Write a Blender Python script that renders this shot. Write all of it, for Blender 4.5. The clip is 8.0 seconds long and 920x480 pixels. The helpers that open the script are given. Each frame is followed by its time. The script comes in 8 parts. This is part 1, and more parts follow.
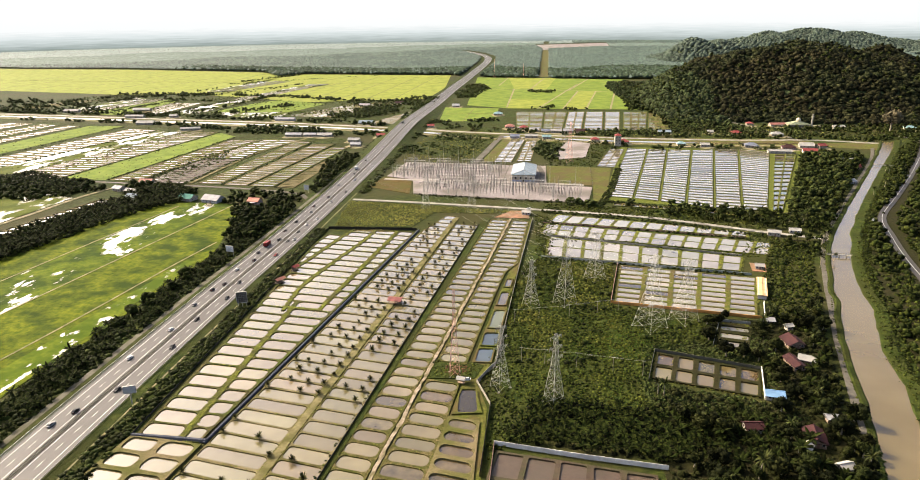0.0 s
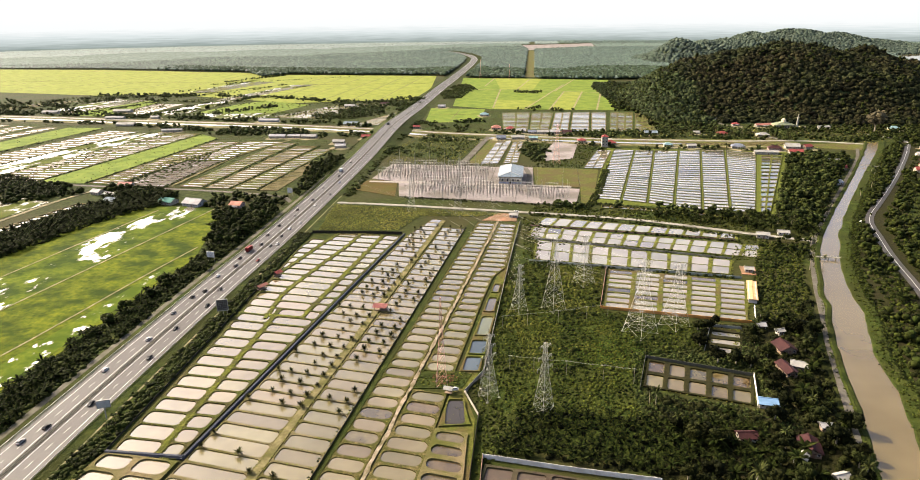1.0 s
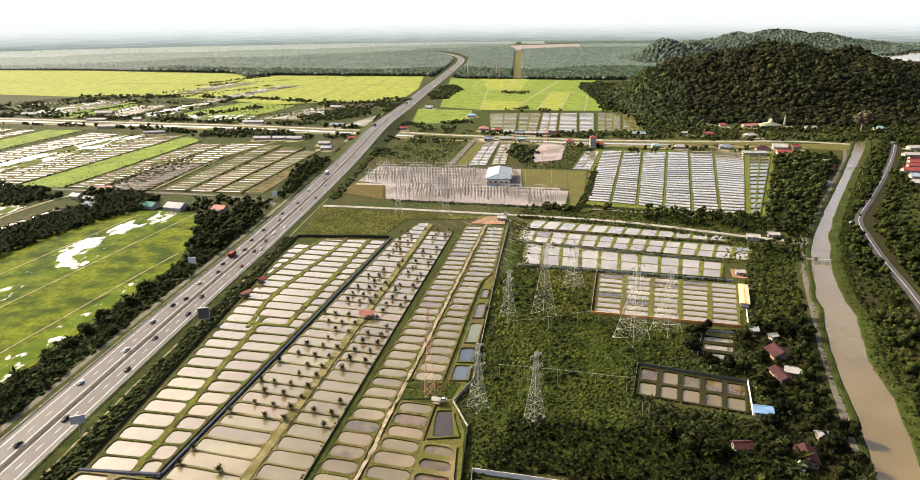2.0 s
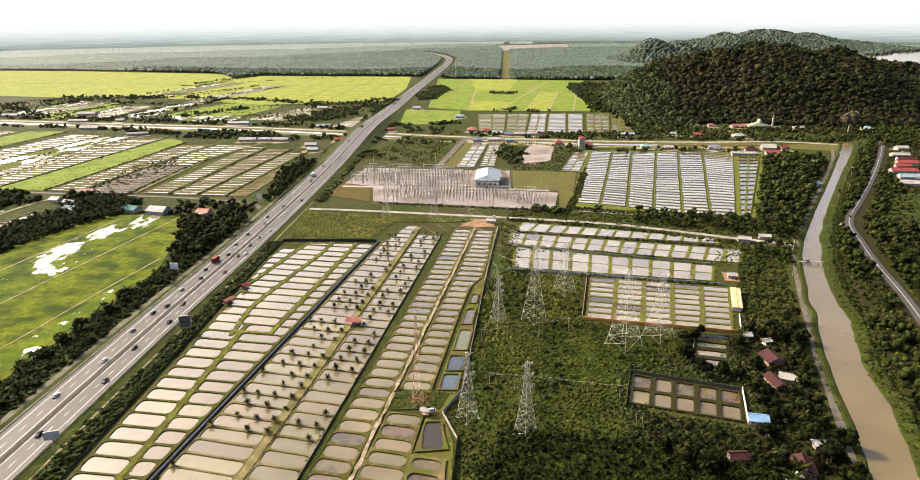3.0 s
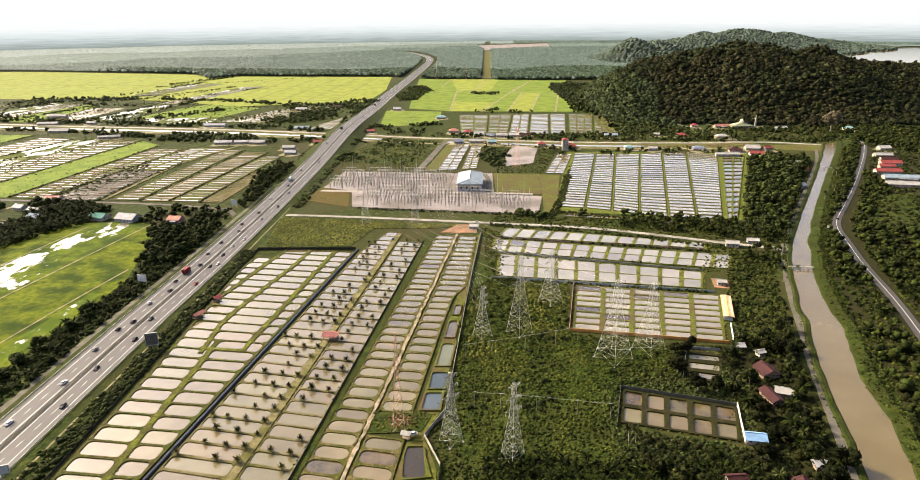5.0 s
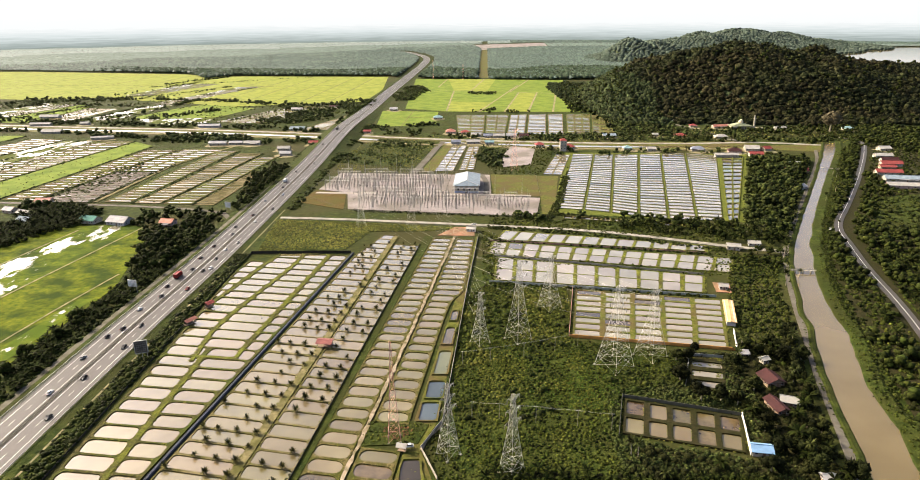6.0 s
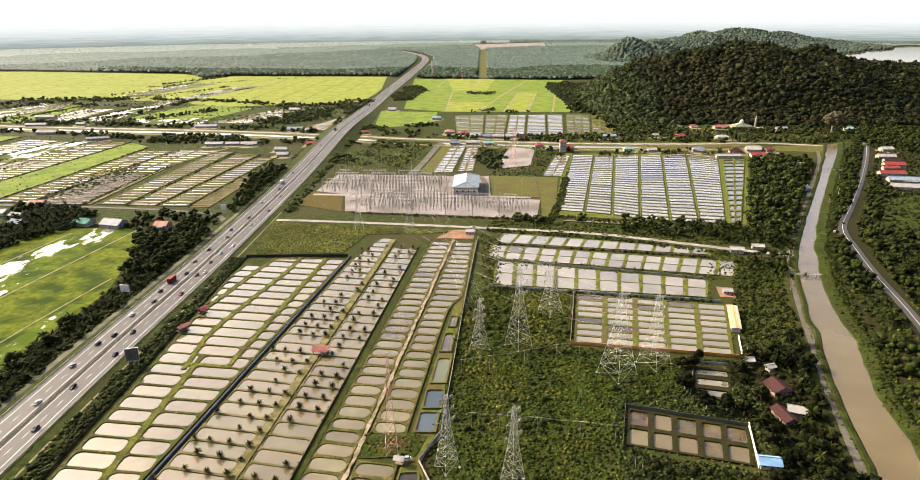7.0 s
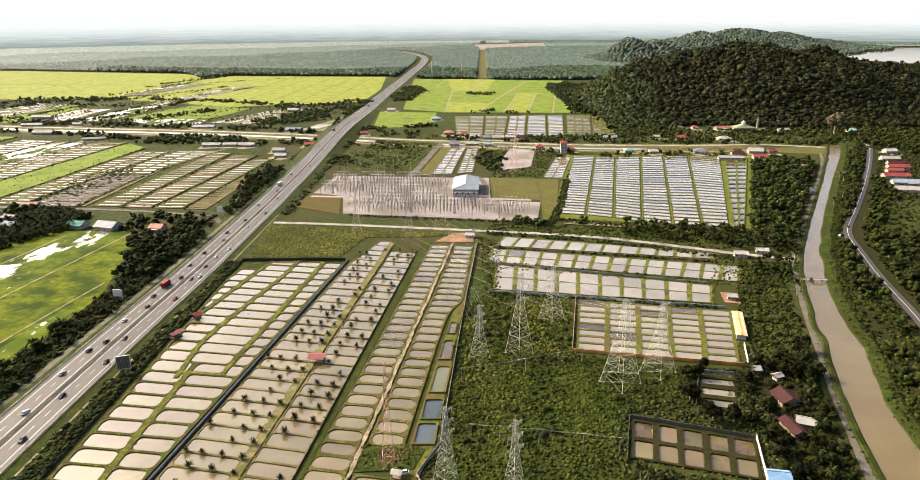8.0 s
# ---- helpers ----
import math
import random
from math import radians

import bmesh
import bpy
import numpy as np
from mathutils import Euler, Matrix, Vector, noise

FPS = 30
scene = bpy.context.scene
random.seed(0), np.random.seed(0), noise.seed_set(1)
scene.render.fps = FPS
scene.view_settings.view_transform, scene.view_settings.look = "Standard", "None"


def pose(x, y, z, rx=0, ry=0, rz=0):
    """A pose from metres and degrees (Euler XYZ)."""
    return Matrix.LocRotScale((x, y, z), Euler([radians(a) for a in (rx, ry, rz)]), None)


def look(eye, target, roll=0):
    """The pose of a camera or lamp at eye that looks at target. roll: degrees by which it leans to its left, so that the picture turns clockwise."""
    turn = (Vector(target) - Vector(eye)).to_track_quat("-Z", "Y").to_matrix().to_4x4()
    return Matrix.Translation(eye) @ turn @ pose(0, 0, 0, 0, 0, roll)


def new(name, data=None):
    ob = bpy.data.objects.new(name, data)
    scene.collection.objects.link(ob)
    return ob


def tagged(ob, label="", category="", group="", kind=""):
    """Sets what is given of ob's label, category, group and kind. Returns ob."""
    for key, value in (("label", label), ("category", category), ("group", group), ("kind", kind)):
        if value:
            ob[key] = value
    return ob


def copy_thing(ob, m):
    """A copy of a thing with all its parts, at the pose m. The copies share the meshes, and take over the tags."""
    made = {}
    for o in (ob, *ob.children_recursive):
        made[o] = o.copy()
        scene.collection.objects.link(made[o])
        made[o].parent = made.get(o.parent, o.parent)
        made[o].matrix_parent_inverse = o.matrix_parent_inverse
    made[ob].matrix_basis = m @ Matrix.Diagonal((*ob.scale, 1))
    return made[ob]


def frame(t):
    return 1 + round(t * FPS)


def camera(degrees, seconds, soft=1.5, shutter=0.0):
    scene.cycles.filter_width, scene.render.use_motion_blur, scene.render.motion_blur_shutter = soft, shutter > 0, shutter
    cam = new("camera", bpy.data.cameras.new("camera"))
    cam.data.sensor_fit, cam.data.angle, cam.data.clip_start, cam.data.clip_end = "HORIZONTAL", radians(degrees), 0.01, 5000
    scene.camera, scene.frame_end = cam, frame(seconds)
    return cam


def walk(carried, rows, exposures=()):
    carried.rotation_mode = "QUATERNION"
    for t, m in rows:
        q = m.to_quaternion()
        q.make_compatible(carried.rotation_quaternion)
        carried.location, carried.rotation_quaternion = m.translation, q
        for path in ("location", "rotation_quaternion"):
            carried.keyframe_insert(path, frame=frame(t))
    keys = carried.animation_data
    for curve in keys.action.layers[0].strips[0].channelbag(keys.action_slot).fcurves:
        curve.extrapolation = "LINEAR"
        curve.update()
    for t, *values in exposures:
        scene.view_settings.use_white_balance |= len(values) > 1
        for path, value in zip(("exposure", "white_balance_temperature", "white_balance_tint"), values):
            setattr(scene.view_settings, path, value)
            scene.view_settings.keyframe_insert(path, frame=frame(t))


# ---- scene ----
cam = camera(69.6, 8.0, soft=0.9)
PATH = [
    (0, (0.117, -0.07, 170.143), (-0.063, 1.815, 169.501), -0.7),
    (0.5, (-0.29, 4.454, 170.128), (-0.449, 6.341, 169.486), -0.6),
    (1, (-0.573, 8.855, 170.109), (-0.713, 10.744, 169.467), -0.6),
    (1.5, (-0.827, 13.277, 170.096), (-0.949, 15.168, 169.454), -0.6),
    (3, (-1.322, 26.296, 170.083), (-1.392, 28.189, 169.441), -0.5),
    (3.5, (-1.371, 30.521, 170.099), (-1.426, 32.415, 169.456), -0.5),
    (4, (-1.362, 34.828, 170.117), (-1.402, 36.721, 169.474), -0.5),
    (4.5, (-1.353, 39.27, 170.094), (-1.38, 41.164, 169.451), -0.5),
    (6, (-1.438, 52.38, 170.032), (-1.447, 54.274, 169.387), -0.5),
    (6.5, (-1.39, 56.687, 170.032), (-1.398, 58.58, 169.388), -0.5),
    (7, (-1.425, 60.959, 170.016), (-1.431, 62.852, 169.37), -0.5),
    (7.5, (-1.507, 65.298, 169.998), (-1.512, 67.191, 169.353), -0.4),
    (8, (-1.583, 69.443, 169.938), (-1.587, 71.336, 169.292), -0.4),
]
walk(cam, [(t, look(eye, target, roll)) for t, eye, target, roll in PATH])

# ---------- light ----------
SUN_AZ, SUN_EL = -62.0, 34.0          # degrees from +y towards +x, and above the horizon
world = bpy.data.worlds.new("world")
scene.world = world
world.use_nodes = True
wn = world.node_tree.nodes
sky = wn.new("ShaderNodeTexSky")
sky.sky_type = 'NISHITA'
sky.sun_disc = False
sky.sun_elevation = radians(SUN_EL)
sky.sun_rotation = radians(SUN_AZ)
sky.air_density, sky.dust_density, sky.ozone_density = 0.6, 6.5, 0.3
wn["Background"].inputs[1].default_value = 0.124
world.node_tree.links.new(sky.outputs[0], wn["Background"].inputs[0])
sun = new("sun", bpy.data.lights.new("sun", 'SUN'))
sun.data.energy, sun.data.angle, sun.data.color = 2.55, radians(0.6), (1.0, 0.87, 0.68)
sd = Vector((math.sin(radians(SUN_AZ)) * math.cos(radians(SUN_EL)), math.cos(radians(SUN_AZ)) * math.cos(radians(SUN_EL)), math.sin(radians(SUN_EL))))
sun.matrix_world = look(sd * 500, (0, 0, 0))
scene.view_settings.exposure = 2.5

# ---------- materials ----------
def mat(name, cols, scale=1.0, rough=0.8, bump=0.0, bscale=None, metal=0.0, stain=None, stain_scale=0.03, per="", ior=1.45, spec=0.5, detail=6.0, spread=(0.6, 1.35)):
    """Noise between two or three colours in object space, broad stains, fine relief, and a shift of tone from piece to piece."""
    m = bpy.data.materials.new(name)
    m.use_nodes = True
    nt = m.node_tree
    n, l = nt.nodes, nt.links
    b = n["Principled BSDF"]
    geo = n.new("ShaderNodeNewGeometry")
    noi = n.new("ShaderNodeTexNoise")
    noi.inputs["Scale"].default_value, noi.inputs["Detail"].default_value, noi.inputs["Roughness"].default_value = scale, detail, 0.65
    l.new(geo.outputs["Position"], noi.inputs["Vector"])
    ramp = n.new("ShaderNodeValToRGB")
    e = ramp.color_ramp.elements
    e[0].position, e[1].position = 0.32, 0.68
    e[0].color, e[1].color = (*cols[0], 1), (*cols[-1], 1)
    if len(cols) == 3:
        k = e.new(0.5)
        k.color = (*cols[1], 1)
    l.new(noi.outputs["Fac"], ramp.inputs[0])
    out = ramp.outputs[0]
    if stain:
        n2 = n.new("ShaderNodeTexNoise")
        n2.inputs["Scale"].default_value, n2.inputs["Detail"].default_value = stain_scale, 5.0
        l.new(geo.outputs["Position"], n2.inputs["Vector"])
        r2 = n.new("ShaderNodeMapRange")
        r2.inputs[1].default_value, r2.inputs[2].default_value = 0.42, 0.62
        l.new(n2.outputs["Fac"], r2.inputs[0])
        mx = n.new("ShaderNodeMix")
        mx.data_type = 'RGBA'
        l.new(r2.outputs[0], mx.inputs[0])
        l.new(out, mx.inputs[6])
        mx.inputs[7].default_value = (*stain, 1)
        out = mx.outputs[2]
    if per:
        if per == "object":
            src = n.new("ShaderNodeObjectInfo").outputs["Random"]
        else:
            src = geo.outputs["Random Per Island"]
        mr = n.new("ShaderNodeMapRange")
        mr.inputs[3].default_value, mr.inputs[4].default_value = spread
        l.new(src, mr.inputs[0])
        hs = n.new("ShaderNodeHueSaturation")
        l.new(out, hs.inputs["Color"])
        l.new(mr.outputs[0], hs.inputs["Value"])
        mh = n.new("ShaderNodeMapRange")
        mh.inputs[3].default_value, mh.inputs[4].default_value = 0.485, 0.515
        wv = n.new("ShaderNodeMath")
        wv.operation = 'FRACT'
        wm = n.new("ShaderNodeMath")
        wm.operation = 'MULTIPLY'
        wm.inputs[1].default_value = 7.31
        l.new(src, wm.inputs[0])
        l.new(wm.outputs[0], wv.inputs[0])
        l.new(wv.outputs[0], mh.inputs[0])
        l.new(mh.outputs[0], hs.inputs["Hue"])
        out = hs.outputs[0]
    l.new(out, b.inputs["Base Color"])
    b.inputs["Roughness"].default_value, b.inputs["Metallic"].default_value = rough, metal
    b.inputs["IOR"].default_value = ior
    b.inputs["Specular IOR Level"].default_value = spec
    if bump:
        bn = n.new("ShaderNodeTexNoise")
        bn.inputs["Scale"].default_value, bn.inputs["Detail"].default_value = bscale or scale * 3, 4.0
        l.new(geo.outputs["Position"], bn.inputs["Vector"])
        bp = n.new("ShaderNodeBump")
        bp.inputs["Strength"].default_value, bp.inputs["Distance"].default_value = min(1.0, bump), max(0.05, bump)
        l.new(bn.outputs["Fac"], bp.inputs["Height"])
        l.new(bp.outputs[0], b.inputs["Normal"])
    return m


def water(name, shallow, deep, rough=0.06, scale=0.03, ripple=0.02, per=True):
    m = mat(name, [shallow, deep], scale, rough, ripple, 1.2, ior=1.33, per="object" if per else "", detail=3.0, spec=0.62)
    if per:
        for k in m.node_tree.nodes:
            if k.type == 'MAP_RANGE' and abs(k.inputs[3].default_value - 0.6) < 1e-4:
                k.inputs[3].default_value, k.inputs[4].default_value = 0.82, 1.12
    return m


def flooded(name, green, green2, wet, amount=0.56, scale=0.02, stretch=(1, 1, 1), low=(), mottle=0.88):
    """low: hollows (x, y, half width, half length, depth) of the field, where water gathers."""
    # stalks, with open shining water where the stand is thin
    m = mat(name, [green, green2], 0.25, 0.95, 0.3, 2.0, spec=0.03, stain=tuple(c * mottle for c in green), stain_scale=0.05)
    nt = m.node_tree
    n, l = nt.nodes, nt.links
    b = n["Principled BSDF"]
    base = b.inputs["Base Color"].links[0].from_socket
    geo = [k for k in n if k.type == 'NEW_GEOMETRY'][0]
    mp = n.new("ShaderNodeMapping")
    mp.inputs["Scale"].default_value = stretch
    l.new(geo.outputs["Position"], mp.inputs["Vector"])
    noi = n.new("ShaderNodeTexNoise")
    noi.inputs["Scale"].default_value, noi.inputs["Detail"].default_value, noi.inputs["Roughness"].default_value = scale, 7.0, 0.6
    l.new(mp.outputs[0], noi.inputs["Vector"])
    r = n.new("ShaderNodeMapRange")
    r.inputs[1].default_value, r.inputs[2].default_value = amount - 0.01, amount + 0.055
    depth = noi.outputs["Fac"]
    for cx, cy, rx, ry, deep in low:
        q = n.new("ShaderNodeMapping")
        q.inputs["Location"].default_value = (-cx / rx, -cy / ry, 0)
        q.inputs["Scale"].default_value = (1 / rx, 1 / ry, 0)
        l.new(geo.outputs["Position"], q.inputs["Vector"])
        ln = n.new("ShaderNodeVectorMath")
        ln.operation = 'LENGTH'
        l.new(q.outputs[0], ln.inputs[0])
        fall = n.new("ShaderNodeMapRange")
        fall.interpolation_type = 'SMOOTHSTEP'
        fall.inputs[1].default_value, fall.inputs[2].default_value = 0.2, 1.5
        fall.inputs[3].default_value, fall.inputs[4].default_value = deep, 0.0
        l.new(ln.outputs["Value"], fall.inputs[0])
        ad = n.new("ShaderNodeMath")
        l.new(depth, ad.inputs[0])
        l.new(fall.outputs[0], ad.inputs[1])
        depth = ad.outputs[0]
    l.new(depth, r.inputs[0])
    mx = n.new("ShaderNodeMix")
    mx.data_type = 'RGBA'
    l.new(r.outputs[0], mx.inputs[0])
    l.new(base, mx.inputs[6])
    mx.inputs[7].default_value = (*wet, 1)
    l.new(mx.outputs[2], b.inputs["Base Color"])
    rr = n.new("ShaderNodeMapRange")
    rr.inputs[3].default_value, rr.inputs[4].default_value = 0.95, 0.05
    l.new(r.outputs[0], rr.inputs[0])
    l.new(rr.outputs[0], b.inputs["Roughness"])
    rs = n.new("ShaderNodeMapRange")
    rs.inputs[3].default_value, rs.inputs[4].default_value = 0.03, 0.5
    l.new(r.outputs[0], rs.inputs[0])
    l.new(rs.outputs[0], b.inputs["Specular IOR Level"])
    bp = [k for k in n if k.type == 'BUMP'][0]
    st = n.new("ShaderNodeMapRange")
    st.inputs[3].default_value, st.inputs[4].default_value = 0.3, 0.0
    l.new(r.outputs[0], st.inputs[0])
    l.new(st.outputs[0], bp.inputs["Strength"])
    return m


M_GROUND = mat("scrubland", [(0.0055, 0.0090, 0.0018), (0.013, 0.018, 0.003), (0.030, 0.034, 0.0065)], 0.22, 0.95, 0.6, 0.5, stain=(0.020, 0.019, 0.006), stain_scale=0.012, spec=0.03)
M_SCRUB = mat("rough_grass", [(0.006, 0.0100, 0.0018), (0.015, 0.021, 0.0034), (0.031, 0.0355, 0.007)], 0.16, 0.95, 0.8, 0.8, stain=(0.015, 0.017, 0.0035), stain_scale=0.03, spec=0.03)
M_BUND = mat("grassy_bund", [(0.036, 0.026, 0.010), (0.032, 0.030, 0.007), (0.060, 0.048, 0.016)], 0.35, 0.95, 0.4, 1.5, stain=(0.070, 0.056, 0.027), stain_scale=0.05, spec=0.05)
M_BUND_G = mat("green_bund", [(0.018, 0.024, 0.003), (0.038, 0.042, 0.006), (0.062, 0.056, 0.014)], 0.35, 0.95, 0.4, 1.5, stain=(0.040, 0.030, 0.011), stain_scale=0.06, spec=0.05)
M_BUND_B = mat("bare_bund", [(0.046, 0.036, 0.016), (0.082, 0.063, 0.032), (0.036, 0.034, 0.009)], 0.3, 0.95, 0.4, 1.5, stain=(0.036, 0.036, 0.008), stain_scale=0.05, spec=0.05)
M_DIRT = mat("pale_dirt", [(0.092, 0.076, 0.040), (0.150, 0.126, 0.074)], 0.5, 0.95, 0.2, 2.0, stain=(0.064, 0.060, 0.030), stain_scale=0.12, spec=0.05)
M_REDEARTH = mat("red_earth", [(0.120, 0.058, 0.032), (0.190, 0.100, 0.060)], 0.3, 0.95, 0.2, 2.0, stain=(0.085, 0.055, 0.03), stain_scale=0.06, spec=0.05)
M_ASPHALT = mat("asphalt", [(0.0175, 0.0150, 0.0122), (0.0265, 0.0230, 0.0190)], 0.6, 0.65, 0.05, 4.0, stain=(0.025, 0.022, 0.0185), stain_scale=0.04, spec=0.14)
M_ASPHALT_OLD = mat("weathered_asphalt", [(0.040, 0.036, 0.028), (0.068, 0.061, 0.048)], 0.5, 0.9, 0.05, 4.0, stain=(0.040, 0.035, 0.025), stain_scale=0.08, spec=0.06)
M_CONCRETE = mat("concrete", [(0.112, 0.104, 0.084), (0.165, 0.152, 0.124)], 0.8, 0.85, 0.05, 4.0, stain=(0.080, 0.073, 0.055), stain_scale=0.1, spec=0.12)
M_VERGE = mat("stained_concrete_drain", [(0.050, 0.045, 0.033), (0.076, 0.069, 0.052)], 0.7, 0.9, 0.05, 4.0, stain=(0.040, 0.037, 0.022), stain_scale=0.15, spec=0.06)
M_PAINT = mat("road_paint", [(0.30, 0.29, 0.27), (0.38, 0.37, 0.345)], 0.8, 0.7)
M_GRAVEL = mat("pinkish_gravel", [(0.096, 0.083, 0.077), (0.150, 0.130, 0.120)], 0.3, 0.9, 0.1, 3.0, stain=(0.072, 0.062, 0.051), stain_scale=0.03, spec=0.06)
M_STEEL = mat("galvanised_steel", [(0.150, 0.144, 0.122), (0.235, 0.224, 0.190)], 0.6, 0.6, metal=0.15, per="object")
M_RUST = mat("red_painted_steel", [(0.36, 0.17, 0.12), (0.46, 0.25, 0.19)], 0.6, 0.6, metal=0.2)
M_WATER = water("muddy_pond_water", (0.050, 0.039, 0.0165), (0.074, 0.060, 0.028))
# base paled to stand for sky reflection and haze on farther ponds
M_WATER_P = water("sky_pale_water", (0.085, 0.074, 0.052), (0.115, 0.102, 0.074))
M_WATER_D = water("dark_pond_water", (0.022, 0.015, 0.006), (0.056, 0.041, 0.017), scale=0.12)
M_WATER_G = water("greenish_pond_water", (0.036, 0.042, 0.015), (0.055, 0.058, 0.024))
M_RIVER = water("river_water", (0.052, 0.037, 0.011), (0.068, 0.050, 0.018), 0.2, 0.02, 0.03, per=False)
M_LINER = mat("blue_black_liner", [(0.010, 0.011, 0.014), (0.018, 0.021, 0.029)], 0.5, 0.8, spec=0.08)
M_NET = mat("dark_net_fence", [(0.010, 0.009, 0.007), (0.022, 0.020, 0.015)], 0.8, 0.9, spec=0.05)
M_RICE = flooded("ripe_rice", (0.084, 0.098, 0.015), (0.114, 0.123, 0.022), (0.1, 0.1, 0.05), 0.80, 0.01)
M_RICE_G = flooded("greener_rice", (0.052, 0.076, 0.010), (0.086, 0.104, 0.015), (0.1, 0.1, 0.05), 0.78, 0.012)
M_RICE_F = flooded("flooded_rice", (0.018, 0.031, 0.0007), (0.066, 0.072, 0.0020), (0.08, 0.072, 0.046), 0.72, 0.02, (1.6, 0.8, 1), mottle=0.6)
M_RICE_P = flooded("pooled_rice", (0.019, 0.034, 0.0009), (0.055, 0.066, 0.0022), (0.08, 0.072, 0.046), 0.635, 0.075, (1.3, 0.6, 1),
                   [(-328, 497, 14, 34, 0.21), (-318, 545, 12, 26, 0.19), (-302, 572, 10, 20, 0.2), (-315, 466, 14, 18, 0.12), (-318, 408, 9, 12, 0.11), (-330, 380, 16, 26, 0.09), (-318, 352, 9, 16, 0.13), (-352, 335, 12, 40, 0.09), (-300, 590, 20, 12, 0.1)], mottle=0.62)
M_RICE_M = flooded("wet_margin_rice", (0.026, 0.042, 0.0012), (0.062, 0.074, 0.004), (0.09, 0.08, 0.05), 0.60, 0.11, (1.2, 0.7, 1),
                   [(-246, 336, 5, 12, 0.09), (-247, 366, 5, 10, 0.08), (-246, 312, 6, 16, 0.08), (-243, 282, 7, 18, 0.12), (-248, 262, 9, 14, 0.1), (-262, 560, 10, 30, 0.06)])
M_DRYGRASS = mat("dry_grass", [(0.030, 0.019, 0.0055), (0.050, 0.034, 0.010)], 0.15, 0.95, 0.4, 1.0, stain=(0.034, 0.030, 0.007), stain_scale=0.05, spec=0.03)
M_RICE_W = flooded("thin_flooded_rice", (0.026, 0.034, 0.0025), (0.044, 0.049, 0.006), (0.08, 0.072, 0.046), 0.50, 0.03, (1.0, 0.5, 1))
M_LEAF = mat("broadleaf_foliage", [(0.0031, 0.0049, 0.0008), (0.0130, 0.0156, 0.0026)], 0.5, 0.85, 0.5, 1.5, per="island", spec=0.03, spread=(0.4, 2.1))
# M_LEAF lightened as distance haze would, first for the far groves
M_LEAF_G = mat("lightened_foliage", [(0.0065, 0.0100, 0.0024), (0.0240, 0.0285, 0.0070)], 0.3, 0.85, 0.5, 1.0, per="island", spec=0.03, spread=(0.45, 1.9))
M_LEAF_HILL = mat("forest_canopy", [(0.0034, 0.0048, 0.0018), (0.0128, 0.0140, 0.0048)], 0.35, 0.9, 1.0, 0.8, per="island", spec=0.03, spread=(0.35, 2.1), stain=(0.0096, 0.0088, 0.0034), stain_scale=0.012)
# each farther canopy is paler: distance haze painted into its base colour
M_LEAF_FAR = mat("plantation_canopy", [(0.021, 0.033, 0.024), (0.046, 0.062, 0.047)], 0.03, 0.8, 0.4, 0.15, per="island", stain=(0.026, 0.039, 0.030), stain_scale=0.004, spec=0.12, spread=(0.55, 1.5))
M_LEAF_HAZED = mat("hazed_palm_canopy", [(0.040, 0.054, 0.044), (0.070, 0.088, 0.073)], 0.03, 0.9, 0.4, 0.15, per="island", spec=0.05, spread=(0.7, 1.3))
M_LEAF_HAZIEST = mat("haziest_palm_canopy", [(0.072, 0.088, 0.078), (0.104, 0.122, 0.110)], 0.03, 0.9, 0.4, 0.15, per="island", spec=0.05, spread=(0.8, 1.2))
# sunlight on the hill's western flank is put into this lighter green
M_LEAF_FLANK = mat("sunlit_flank_forest", [(0.0085, 0.0120, 0.0042), (0.0215, 0.0265, 0.0100)], 0.2, 0.9, 0.9, 0.5, per="island", spec=0.03, spread=(0.45, 1.9))
# grey-green lightness of the ridge is distance haze put into the colour
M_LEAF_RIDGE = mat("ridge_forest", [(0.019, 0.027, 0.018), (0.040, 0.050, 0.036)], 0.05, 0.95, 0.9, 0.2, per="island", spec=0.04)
# first and darkest of the tree tones stepped paler with distance for haze
M_LEAF_MID = mat("edge_grove_canopy", [(0.012, 0.0195, 0.0105), (0.029, 0.040, 0.021)], 0.09, 0.95, 0.9, 0.2, per="island", spec=0.04)
M_PALM = mat("palm_fronds", [(0.016, 0.016, 0.0045), (0.038, 0.035, 0.010)], 1.0, 0.8, per="object", spec=0.02)
M_PALM_S = mat("oil_palm_fronds", [(0.0018, 0.0031, 0.0006), (0.0078, 0.0098, 0.0018)], 0.6, 0.85, per="island", spec=0.015, spread=(0.35, 2.2))
# soil darkened by the shade of trees, which is put into its colour
M_SHADE = mat("shade_dark_soil", [(0.005, 0.006, 0.002), (0.018, 0.015, 0.006)], 0.4, 0.95, 0.5, 1.0, stain=(0.011, 0.011, 0.003), stain_scale=0.08, spec=0.03)
M_MUD = mat("dark_wet_mud", [(0.016, 0.010, 0.006), (0.038, 0.026, 0.016)], 0.4, 0.8, 0.3, 1.5, stain=(0.022, 0.020, 0.007), stain_scale=0.1, spec=0.1)
M_MUD_WET = mat("drained_pond_mud", [(0.020, 0.012, 0.007), (0.044, 0.029, 0.018)], 0.18, 0.55, 0.2, 0.8, stain=(0.030, 0.022, 0.013), stain_scale=0.06, spec=0.2)
